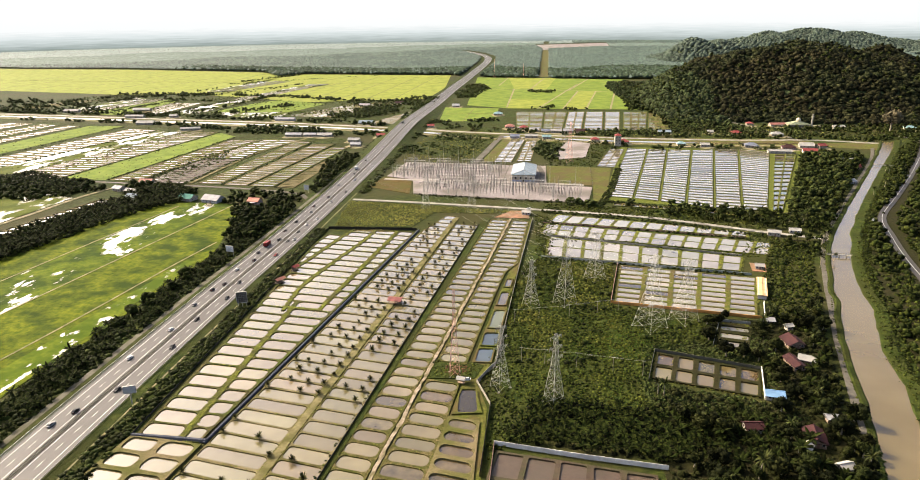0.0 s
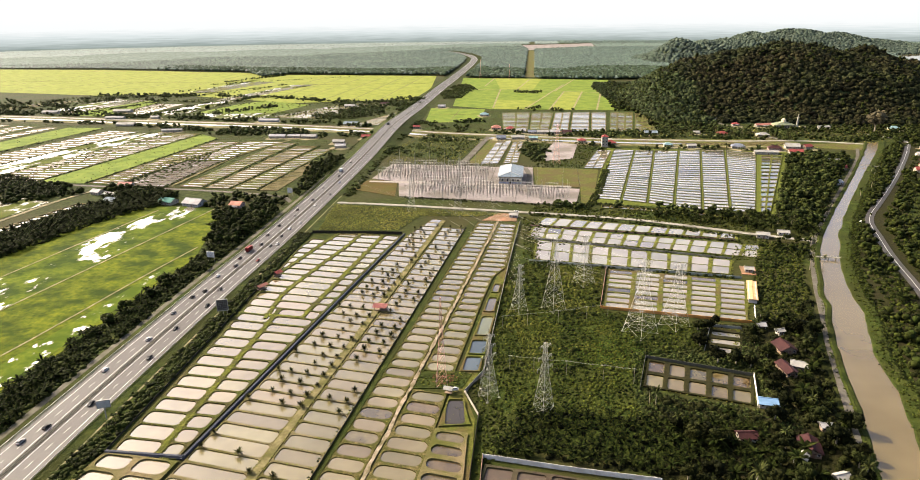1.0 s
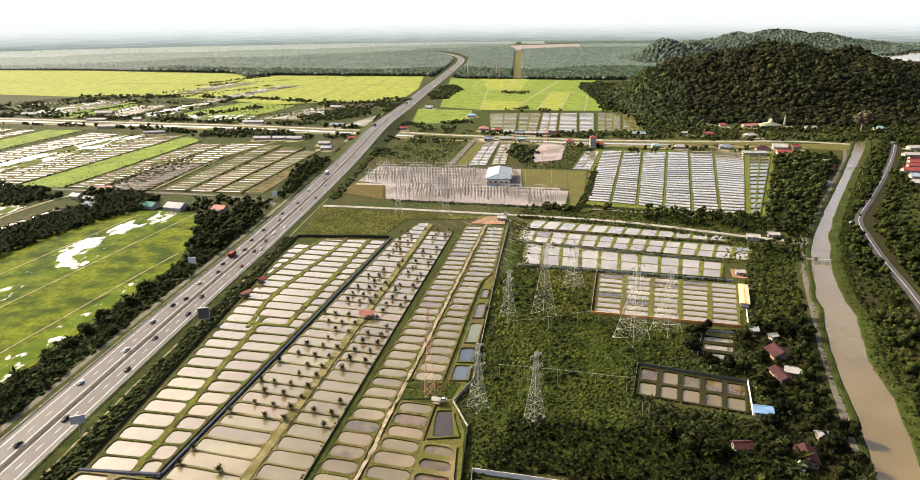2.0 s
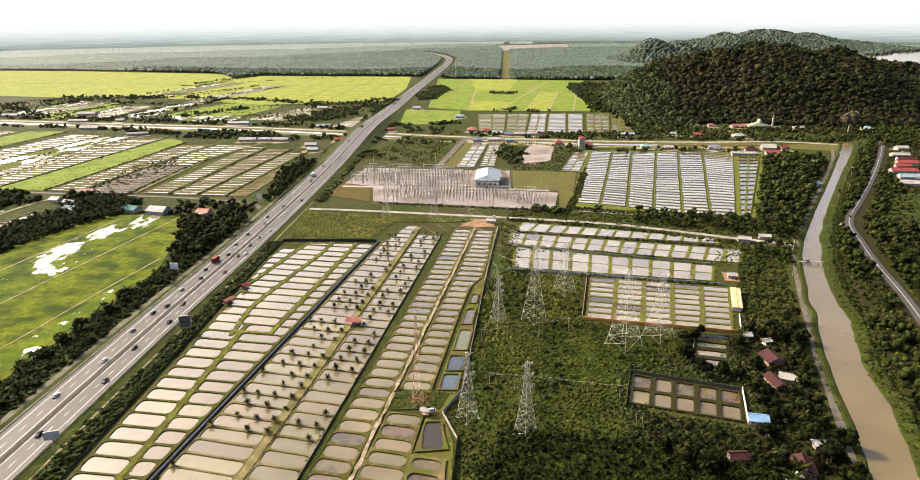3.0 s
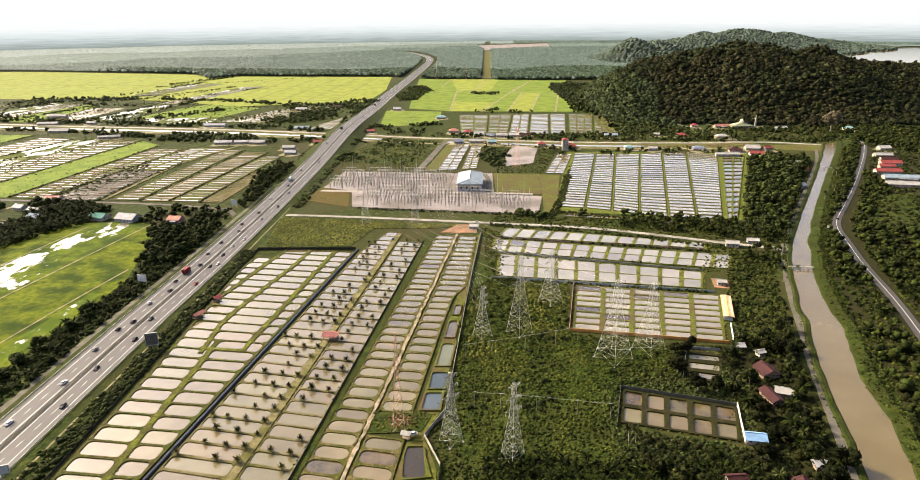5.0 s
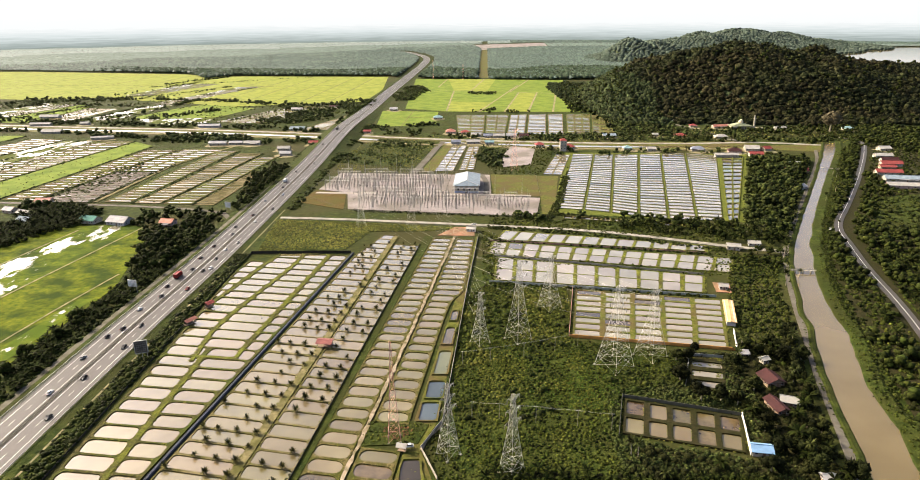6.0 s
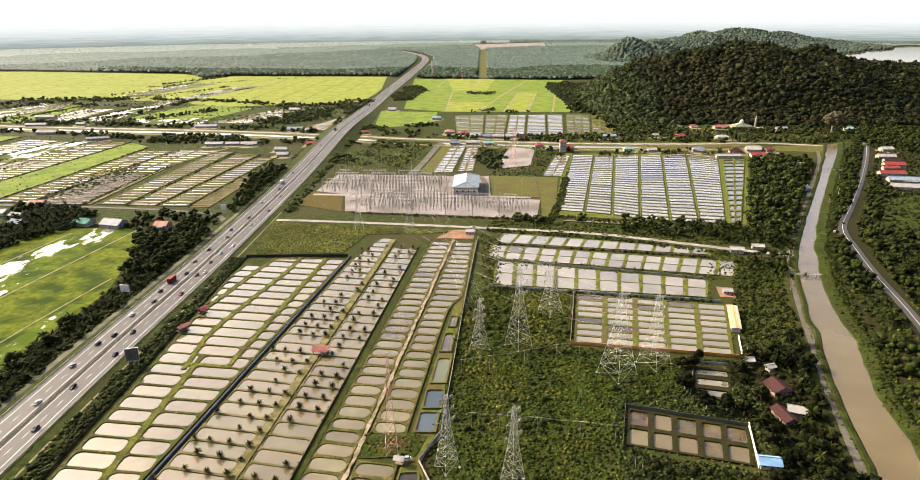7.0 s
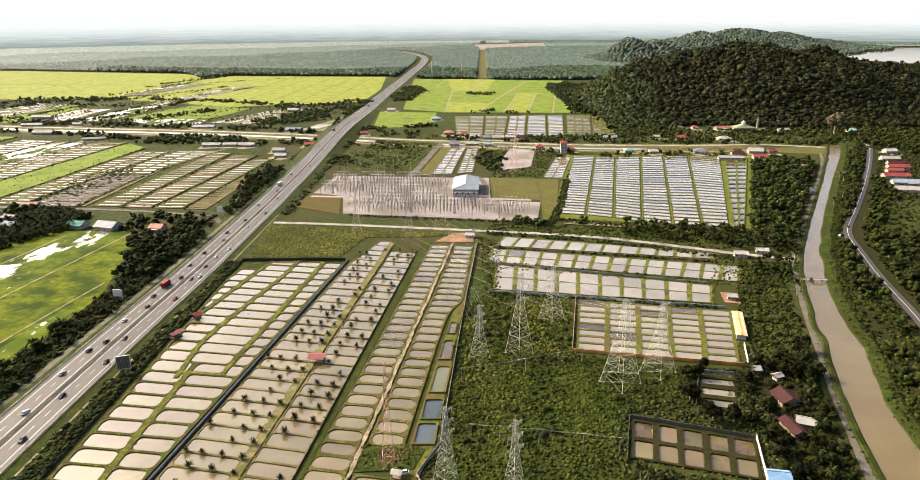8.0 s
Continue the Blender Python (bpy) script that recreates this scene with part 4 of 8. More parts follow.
for lay, (poly, m, lab) in enumerate([
        ([(-258, 120), (-240, 300), (-233, 459), (-262, 575), (-274, 593), (-303, 416), (-352, 120)], M_RICE_F, "bright green rice field beside the palm belt"),
        ([(-352, 120), (-303, 416), (-274, 593), (-300, 598), (-326, 596), (-326, 584), (-351, 424), (-398, 120)], M_RICE_P, "green rice strip broken by pools of standing water"),
        ([(-398, 120), (-351, 424), (-326, 584), (-326, 596), (-371, 596), (-400, 437), (-440, 120)], M_RICE_F, "deep green rice strip below the palm belt"),
        ([(-262, 120), (-244, 300), (-238, 440), (-246, 440), (-262, 300), (-284, 120)], M_RICE_M, "wet rice margin beside the palm belt"),
        ([(-484, 440), (-462, 518), (-450, 608), (-482, 622), (-560, 600), (-640, 440)], M_RICE_W, "thin green rice field standing in water"),
        ([(-3200, 2700), (-1856, 2380), (-1432, 2330), (-876, 2180), (-720, 1960), (-784, 1560), (-962, 1530), (-1399, 1640), (-2600, 2000)], M_RICE, "broad yellow-green field of ripening rice"),
        ([(-777, 1930), (-676, 2090), (-215, 2030), (-192, 1669), (-205, 1450), (-456, 1385), (-670, 1490)], M_RICE, "broad yellow-green field of ripening rice"),
        ([(-880, 2180), (-725, 1965), (-788, 1565), (-700, 1500), (-672, 1494), (-774, 1928), (-680, 2088)], M_RICE, "narrow ripe rice field between dykes"),
        ([(-130, 1960), (273, 1880), (228, 1540), (226, 1272), (-28, 1290), (-110, 1335)], M_RICE_G, "yellow-green rice fields crossed by dykes"),
        ([(77, 1282), (120, 1280), (168, 1588), (128, 1592)], M_RICE, "riper rice plot between pale dykes"),
        ([(-28, 1294), (28, 1288), (60, 1420), (-24, 1440)], M_RICE, "riper rice plot between pale dykes"),
        ([(-20, 1646), (58, 1636), (92, 1922), (-40, 1948)], M_RICE, "riper rice plot between pale dykes"),
        ([(43, 1975), (74, 1970), (128, 3500), (98, 3500)], M_BUND_G, "grassy ride through the plantation"),
        ([(-150, 1304), (-45, 1287), (-45, 1140), (-140, 1116)], M_RICE_G, "small bright green rice field beside the highway"),
        ([(-762, 800), (-706, 800), (-668, 1060), (-730, 1062)], M_RICE_G, "narrow green rice strip"),
        ([(-646, 692), (-592, 684), (-536, 1004), (-581, 1014)], M_RICE_W, "narrow wet green rice strip"),
        ([(-519, 688), (-464, 685), (-432, 966), (-472, 1000)], M_RICE_G, "narrow bright green rice strip"),
        ([(-594, 1233), (-560, 1363), (-523, 1428), (-406, 1357), (-438, 1240), (-499, 1228)], M_RICE_G, "green rice field beyond the canal"),
        ([(-670, 1215), (-640, 1410), (-588, 1420), (-608, 1240), (-640, 1196)], M_RICE_W, "wet rice fields beyond the canal"),
        ([(-590, 1228), (-520, 1172), (-450, 1140), (-436, 1180), (-440, 1236), (-498, 1224)], M_RICE_W, "thin wet rice strip beyond the canal"),
        ([(-700, 1535), (-640, 1790), (-600, 1790), (-660, 1500)], M_RICE, "narrow ripe rice strip"),
        ([(-637, 1471), (-575, 1433), (-548, 1764), (-572, 1768)], M_RICE_W, "long wet rice strip between ripe fields"),
        ([(-778, 1600), (-740, 1590), (-705, 1850), (-738, 1856)], M_RICE_W, "narrow wet rice strip between ripe fields"),
        ([(-905, 1255), (-876, 1250), (-836, 1446), (-882, 1470)], M_RICE_W, "wet rice strip among marshy fields"),
        ([(-835, 1205), (-750, 1190), (-746, 1390), (-786, 1440)], M_RICE_G, "green rice field beyond the canal"),
        ([(-168, 612), (-160, 527), (-92, 530), (-78, 575), (-30, 575), (0, 583), (-105, 602)], M_SCRUB, "rough green scrub below the service road"),
        ([(8, 240), (64, 236), (60, 290), (72, 325), (105, 335), (112, 362), (58, 380), (66, 452), (14, 460), (0, 440), (-14, 300)], M_SCRUB, "rough green scrub under the power lines"),
        ([(-50, 790), (-34, 795), (-14, 962), (-24, 968)], M_BUND_G, "mown yellow-green strip beside a track"),
        ([(-150, 848), (-68, 815), (-28, 985), (-120, 1010)], M_SCRUB, "scrubby orchard plot"),
        ([(29.5, 690), (75, 684), (68, 600), (72, 598), (84, 640), (104, 768), (30, 778)], M_BUND_G, "mown grass beside the switchyard"),
        ([(-160, 668), (-112, 641), (-119, 701), (-152, 715)], M_DRYGRASS, "dry brown grass beside the switchyard"),
        ([(-108, 642), (64, 614), (74, 676), (-20, 692), (-118, 702)], M_GRAVEL, "pinkish gravel ground of the lower switchyard"),
        ([(-150, 716), (-118, 702.3), (-20, 692.3), (-14, 778), (-140, 792)], M_GRAVEL, "pinkish gravel ground of the upper switchyard"),
        ([(-19.5, 692.3), (27, 685), (29, 776), (-13.5, 778)], M_GRAVEL, "pale gravel round the control building"),
        ([(161, 444), (170, 442), (174, 457), (164, 460)], M_REDEARTH, "bare red earth yard beside ponds"),
        ([(-22, 563), (-8, 585), (8, 583), (8, 561)], M_REDEARTH, "bare red earth yard"),
        ([(45, 815), (80, 829), (95, 923), (65, 945), (50, 880)], M_GRAVEL, "pale pinkish bare building plot"),
        ([(-930, 790), (-420, 676), (-232, 662), (-228, 930), (-330, 1000), (-860, 1110)], M_SCRUB, "grassy ground between western pond strips"),
        ([(-1150, 1260), (-640, 1165), (-225, 1085), (-205, 1440), (-460, 1385), (-780, 1550), (-980, 1525)], M_SCRUB, "green marshy ground between western fields"),
        ([(-140, 1010), (240, 985), (275, 1262), (-30, 1290), (-150, 1300)], M_SCRUB, "green village ground beside the canal"),
        ([(-46, 285.5), (-21, 287), (-17, 300), (-22, 303), (-43, 303)], M_SCRUB, "weedy island round a pylon foot"),
        ([(118, 186), (58, 186), (58, 232), (108, 262), (70, 286), (116, 272), (126, 300), (124, 330), (106, 334), (110, 364), (138, 362), (150, 372), (180, 384), (166, 345), (150, 285), (144, 266)], M_SHADE, "shade-dark ground below village trees"),
        ([(172, 236), (196, 300), (228, 400), (250, 470), (282, 530), (322, 600), (378, 700), (440, 800), (520, 940), (640, 1040), (720, 1040), (600, 860), (420, 560), (330, 440), (250, 260)], M_SHADE, "shade-dark ground below riverside trees"),
        ([(330, 560), (420, 560), (480, 690), (400, 670)], M_SCRUB, "open grassy slope east of the road"),
        ([(400, 935), (620, 960), (640, 1060), (470, 1060), (380, 1010)], M_GROUND, "grassy common below the hill"),
        ([(98, 3522), (468, 3785), (509, 4325), (63, 4100)], M_GRAVEL, "bare clearing in the far plantation"),
        ([(1380, 2350), (1540, 2860), (1930, 3440), (2300, 3480), (2900, 2900), (2200, 2100)], M_WATER, "far pale lake behind the hills")]):
    z = 0.1 if "between western" in lab or "village ground" in lab else 0.4 if m in (M_GRAVEL, M_REDEARTH) or "island" in lab else 0.15 if m is M_SHADE else 0.3 if "margin" in lab else 0.25
    z += 0.004 * (lay % 12) + (0.06 if "riper" in lab else 0)
    patch("field" if "rice" in lab else "ground_patch", poly, z, m, lab, "rice field" if "rice" in lab else "ground")

# blue-black lined dykes and net fences
def dyke(name, line, w, h, material, label):
    b = Build()
    L = smooth_line(line, 10)
    ribbon(b, L, -w / 2, -w / 4, 0.5, h, skirt=0.5)
    ribbon(b, L, -w / 4, w / 4, h, h, skirt=0)
    ribbon(b, L, w / 4, w / 2, h, 0.5, skirt=0.5)
    return tagged(part(name, b, material), label, "dyke", kind="structure")


dyke("dyke", [(dyke1(y), y) for y in (226, 300, 380, 460, 522)], 1.9, 0.95, M_LINER, "long dyke wrapped in blue-black plastic liner")
dyke("dyke", [(-165, 229.2), (-131, 227.5)], 2.4, 1.3, M_LINER, "short dyke wrapped in blue plastic liner")
road("path", [(bpath(y), y) for y in range(120, 580, 20)], 3.6, 0.66, M_STRAW, "straw-coloured dirt path between the palms", "path")
M_PATH = mat("trodden_pinkish_dirt", [(0.105, 0.082, 0.055), (0.170, 0.138, 0.100)], 0.7, 0.95, 0.3, 2.0, stain=(0.060, 0.050, 0.024), stain_scale=0.2, spec=0.05)


def worn_path(line, w, z, label):
    """A trodden path whose edges wander into the grass."""
    L = np.array(line)
    a, c = (np.array([noise.noise((x * 0.31, y * 0.23, s)) for x, y in L]) * 0.75 for s in (3.0, 8.0))
    b = Build()
    ribbon(b, L, -w / 2 + a, w / 2 + c, z, z, skirt=0.3)
    tagged(part("path", b, M_PATH), label, "path", kind="structure")


worn_path([(c_line(-54.8, -8, y) + 0.6 * noise.noise((y * 0.05, 2.0, 0.0)), y) for y in np.arange(125, 560, 2.0)], 1.7, 0.68, "pale trodden dirt path between ponds")
worn_path([(-19.2, 282), (-18.6, 285), (-17.6, 289), (-15.2, 293), (-12.8, 297), (-11.6, 300)], 1.4, 0.7, "pale trodden dirt path to the shelter")
b = Build()
b.slab(ccw([(dyke2(130), 130), (c_line(-72.2, -25.4, 130), 130), (c_line(-72.2, -25.4, 560), 560), (dyke2(560), 560)]), 0, 0.8)
tagged(part("dyke", b, M_SCRUB), "broad weedy green dyke", "dyke", kind="structure")
b = Build()
b.slab(ccw([(c_line(-34.5, 9.5, 205), 205), (-13, 205), (-13.5, 262), (-20, 285), (-14, 300), (1, 455), (11, 560), (9.5, 560), (c_line(-34.5, 9.5, 300), 300)]), -0.3, 0.15)
tagged(part("dyke", b, M_BUND_G), "weedy yellow-green field margin", "dyke", kind="structure")

def moss_dyke(f, y0, y1, w):
    """A low bank of bright moss and grass between two columns of ponds."""
    ys = np.arange(y0, y1, 3.0)
    line = np.array([(f(y), y) for y in ys])
    a = np.array([noise.noise((y * 0.13, f(y) * 0.3, 1.0)) for y in ys]) * 0.9
    c = np.array([noise.noise((y * 0.15, f(y) * 0.3, 9.0)) for y in ys]) * 0.9
    b = Build()
    ribbon(b, line, -w / 2 + a, w / 2 + c, 0.72, 0.72, skirt=0.4)
    tagged(part("dyke", b, M_MOSS), "bright mossy bank between columns of ponds", "dyke", kind="structure")


moss_dyke(moss1, 229, 362, 2.5)
b = Build()
ribbon(b, np.array([(x, 361.5 - 0.15 * (x + 130) + 0.6 * noise.noise((x * .2, 0, 0))) for x in np.arange(-146, -119, 2.0)]), -1.1, 1.1, 0.73, 0.73, skirt=0.4)
tagged(part("dyke", b, M_MOSS), "bright mossy bank joining two pond dykes", "dyke", kind="structure")
moss_dyke(moss2, 358, 521, 2.3)
moss_dyke(moss3, 362, 521, 2.3)
moss_dyke(moss4, 440, 511, 2.0)


def rice_lines(name, lines, w, z, label, earth=None):
    b = Build()
    for ln in lines:
        ribbon(b, smooth_line(ln, 25), -w / 2, w / 2, z, z, skirt=0.3)
    tagged(part(name, b, earth or M_STRAW), label, "dykes", kind="structure")


rice_lines("rice_dykes", [[(-398, 120), (-351, 424), (-326, 584)], [(-352, 120), (-303, 416), (-274, 593)], [(-292, 180), (-266, 325), (-252, 424), (-242, 482)]], 1.15, 0.45, "thin pale dykes crossing the rice field", M_DIRT)
rice_lines("rice_dykes", [[(-120, 1640), (18, 1630), (235, 1560)], [(30, 1285), (140, 1760)], [(77, 1280), (128, 1590)], [(120, 1278), (170, 1590)], [(-30, 1300), (-20, 1640)], [(165, 1275), (210, 1570)], [(-60, 1720), (-40, 1950)], [(20, 1640), (60, 1925)], [(110, 1610), (180, 1900)]], 3.6, 0.42, "pale dykes between rice plots", M_DIRT)
rice_lines("rice_dykes", [[(-148, 1210), (-50, 1220)], [(-100, 1120), (-92, 1296)]], 1.4, 0.42, "pale dykes between rice plots")
rice_lines("rice_dykes", [[(-640 + 60 * k, 1470 - 12 * k), (-600 + 58 * k, 1990 + 4 * k)] for k in range(7)] + [[(-720, 1760), (-210, 1800)]], 2.0, 0.42, "thin dykes between ripe rice plots")
rice_lines("rice_dykes", [[(-1500 + 110 * k, 1690 - 22 * k), (-1420 + 100 * k, 2300 - 20 * k)] for k in range(7)] + [[(-2400, 2100), (-1400, 1900), (-740, 1830)]], 2.0, 0.42, "thin dykes between ripe rice plots")

# ---------- vegetation ----------
RNG = np.random.default_rng(7)


def ico(level):
    bm = bmesh.new()
    bmesh.ops.create_icosphere(bm, subdivisions=level, radius=1.0)
    v = np.array([q.co[:] for q in bm.verts])
    f = np.array([[q.index for q in p.verts] for p in bm.faces])
    bm.free()
    return v, f


ICO1, ICO2 = ico(1), ico(2)


def lump(base, seed, amount, flat=1.0):
    v, f = base
    k = np.array([1.0 + amount * noise.noise((p[0] * 1.6 + seed * 9.1, p[1] * 1.6, p[2] * 1.6)) + 0.5 * amount * noise.noise((p[0] * 4 + seed, p[1] * 4, p[2] * 4)) for p in v])
    v = v * k[:, None]
    v[:, 2] *= flat
    return v, f


def join(parts):
    vs, fs, o = [], [], 0
    for v, f in parts:
        vs.append(v)
        fs.append(f + o)
        o += len(v)
    return np.vstack(vs), np.vstack(fs)


def topped(vf, low=-0.3):
    """A clump without the faces of its underside, which stands in the ground or in other leaves."""
    v, f = vf
    f = f[v[f][:, :, 2].mean(1) > low]
    used, inv = np.unique(f, return_inverse=True)
    return v[used], inv.reshape(f.shape)


def leaves(centres, radii, n, size, rng):
    """Loose leaf sprays as small triangles standing out of the crown's clumps."""
    v, f = [], []
    for k in range(n):
        j = rng.integers(len(centres))
        d = rng.normal(size=3)
        d /= np.linalg.norm(d)
        d[2] = abs(d[2]) * 0.9 - 0.15
        c = centres[j] + d * radii[j] * rng.uniform(0.85, 1.12)
        a, b2 = rng.normal(size=3), rng.normal(size=3)
        a, b2 = a / np.linalg.norm(a) * size * rng.uniform(.5, 1.2), b2 / np.linalg.norm(b2) * size * rng.uniform(.5, 1.2)
        o = len(v)
        v += [c - a * .5, c + a * .5, c + b2]
        f.append((o, o + 1, o + 2))
    return np.array(v), np.array(f)


def crown(seed, r=3.2, h=6.0, clumps=7, sprays=110, base=ICO1):
    """A broadleaf crown: uneven clumps round a centre, with sprays breaking the outline."""
    rng = np.random.default_rng(seed)
    cs, rs, parts = [], [], []
    for k in range(clumps):
        a, e = rng.uniform(0, 6.28), rng.uniform(0.1, 1.0)
        c = np.array([math.cos(a) * r * 0.62 * e ** .5, math.sin(a) * r * 0.62 * e ** .5, h * (0.45 + 0.5 * rng.random() * (1.15 - e * .6))])
        q = r * rng.uniform(0.34, 0.56)
        v, f = lump(base, seed * 13 + k, 0.55, 0.8)
        parts.append((v * q + c, f))
        cs.append(c)
        rs.append(q)
    if sprays:
        parts.append(leaves(np.array(cs), rs, sprays, r * 0.28, rng))
    return join(parts)


def frond_ring(rng, n, length, z, droop, width, rise):
    v, f = [], []
    for k in range(n):
        a = 6.2832 * k / n + rng.uniform(-.25, .25)
        ln, dr, up = length * rng.uniform(.8, 1.1), droop * rng.uniform(.7, 1.3), rise * rng.uniform(.6, 1.3)
        ca, sa = math.cos(a), math.sin(a)
        o = len(v)
        for t, w in ((0.05, 0.25), (0.35, 1.0), (0.7, 0.85), (1.0, 0.1)):
            x = ln * t * (1 - 0.12 * t)
            zz = z + up * t * 2.0 - dr * t * t
            for s in (-1, 0, 1):
                v.append((ca * x - sa * s * width * w, sa * x + ca * s * width * w, zz - abs(s) * width * w * 0.55))
        for j in range(3):
            for s in range(2):
                p = o + j * 3 + s
                f += [(p, p + 1, p + 4), (p, p + 4, p + 3)]
    return np.array(v), np.array(f)


def palm_crown(seed, length, z, n1=9, n2=8, width=0.55, droop=2.2):
    rng = np.random.default_rng(seed)
    return join([frond_ring(rng, n1, length, z, droop, width, 1.0), frond_ring(rng, n2, length * .8, z + .1, droop * .45, width, 1.5)])


def trunk_arr(h, r0, r1, n=5, lean=0.0):
    v, f = [], []
    steps = 3
    for k in range(steps + 1):
        t = k / steps
        r = r0 + (r1 - r0) * t
        for j in range(n):
            v.append((lean * t * t + r * math.cos(6.2832 * j / n), r * math.sin(6.2832 * j / n), h * t))
    for k in range(steps):
        for j in range(n):
            a, b2 = k * n + j, k * n + (j + 1) % n
            f += [(a, b2, b2 + n), (a, b2 + n, a + n)]
    return np.array(v), np.array(f)


def mesh_arr(name, v, f, material, smooth=False):
    me = bpy.data.meshes.new(name)
    me.vertices.add(len(v))
    me.vertices.foreach_set("co", np.asarray(v, np.float32).ravel())
    me.loops.add(len(f) * 3)
    me.loops.foreach_set("vertex_index", np.asarray(f, np.int32).ravel())
    me.polygons.add(len(f))
    me.polygons.foreach_set("loop_start", np.arange(0, len(f) * 3, 3, dtype=np.int32))
    me.polygons.foreach_set("loop_total", np.full(len(f), 3, dtype=np.int32))
    if smooth:
        me.polygons.foreach_set("use_smooth", np.ones(len(f), dtype=bool))
    me.materials.append(material)
    me.update(calc_edges=True)
    return me


def scatter(name, protos, pts, size, material, label, category, squash=0.15, smooth=False):
    """Many plants as one mesh: each a turned and scaled prototype. pts: x, y, z."""
    pts = np.asarray(pts, float)
    vs, fs, o = [], [], 0
    pick = RNG.integers(0, len(protos), len(pts))
    ang = RNG.uniform(0, 6.2832, len(pts))
    sc = RNG.uniform(size[0], size[1], len(pts))
    sq = RNG.uniform(1 - squash, 1 + squash, len(pts))
    for j, (pv, pf) in enumerate(protos):
        m = np.where(pick == j)[0]
        if not len(m):
            continue
        c, s = np.cos(ang[m])[:, None], np.sin(ang[m])[:, None]
        x = (pv[None, :, 0] * c - pv[None, :, 1] * s) * sc[m][:, None] + pts[m, 0][:, None]
        y = (pv[None, :, 0] * s + pv[None, :, 1] * c) * sc[m][:, None] + pts[m, 1][:, None]
        z = pv[None, :, 2] * (sc[m] * sq[m])[:, None] + pts[m, 2][:, None]
        vs.append(np.stack([x, y, z], -1).reshape(-1, 3))
        n = len(pv)
        fs.append((pf[None] + (np.arange(len(m)) * n)[:, None, None]).reshape(-1, 3) + o)
        o += n * len(m)
    return tagged(new(name, mesh_arr(name, np.vstack(vs), np.vstack(fs), material, smooth)), label, category, kind="stuff")


def inside(poly, x, y):
    c = np.zeros(len(x), bool)
    for k in range(len(poly)):
        (x0, y0), (x1, y1) = poly[k - 1], poly[k]
        hit = ((y0 > y) != (y1 > y))
        xi = (x1 - x0) * (y - y0) / (y1 - y0 + 1e-9) + x0
        c ^= hit & (x < xi)
    return c


def fill(poly, gap, jitter=0.45, keep=1.0, holes=(), patchy=None):
    """Jittered places inside a polygon; patchy: (scale, threshold) leaves natural gaps."""
    p = np.array(poly)
    gx, gy = np.meshgrid(np.arange(p[:, 0].min(), p[:, 0].max(), gap), np.arange(p[:, 1].min(), p[:, 1].max(), gap))
    x = gx.ravel() + RNG.uniform(-jitter, jitter, gx.size) * gap
    y = gy.ravel() + RNG.uniform(-jitter, jitter, gx.size) * gap
    m = inside(poly, x, y)
    for h in holes:
        m &= ~inside(h, x, y)
    if keep < 1:
        m &= RNG.random(len(x)) < keep
    x, y = x[m], y[m]
    if patchy:
        k = np.array([noise.noise((a * patchy[0], b2 * patchy[0], 4.4)) for a, b2 in zip(x, y)]) > patchy[1]
        x, y = x[k], y[k]
    return np.stack([x, y, np.zeros(len(x))], -1)


def open_verge(p):
    """Those of the places that lie off the country road, its canal and lane."""
    cy = np.interp(p[:, 0], [q[0] for q in CROSS], [q[1] for q in CROSS])
    return p[(p[:, 1] > cy + 9) | (p[:, 1] < cy - 45)]


def along(pts, half, gap, keep=1.0):
    L = smooth_line(pts, gap)
    out = []
    for d in np.arange(-half + gap / 2, half, gap):
        o = offset_line(L, d)
        out.append(o + RNG.uniform(-.4, .4, o.shape) * gap)
    o = np.vstack(out)
    if gap > 4.2 and keep < 0.9:      # uneven stands with gaps between
        w = np.array([noise.noise((a * 0.02, b2 * 0.02, 6.0)) for a, b2 in o])
        o = o[RNG.random(len(o)) < np.where(w > -0.05, min(1.0, keep * 1.8), keep * 0.25)]
    else:
        o = o[RNG.random(len(o)) < keep]
    return np.column_stack([o, np.zeros(len(o))])


BROAD = [crown(s) for s in (1, 2, 3, 4, 5)]
BROAD_L = [(lambda q: (q[0] - np.array([0, 0, 1.6]), q[1]))(join([crown(s + 40, 3.3, 5.6, 6, 24), trunk_arr(3.0, 0.3, 0.2, 3)])) for s in range(5)]

BROAD_F = [(lambda q: (q[0] - np.array([0, 0, 1.6]), q[1]))(crown(s + 60, 3.3, 5.6, 4, 12)) for s in range(5)]


def thick(p, spread=5.0):
    """Each tree with a smaller neighbour close by."""
    return np.vstack([p, p + np.column_stack([RNG.normal(0, spread, (len(p), 2)), np.zeros(len(p))])])


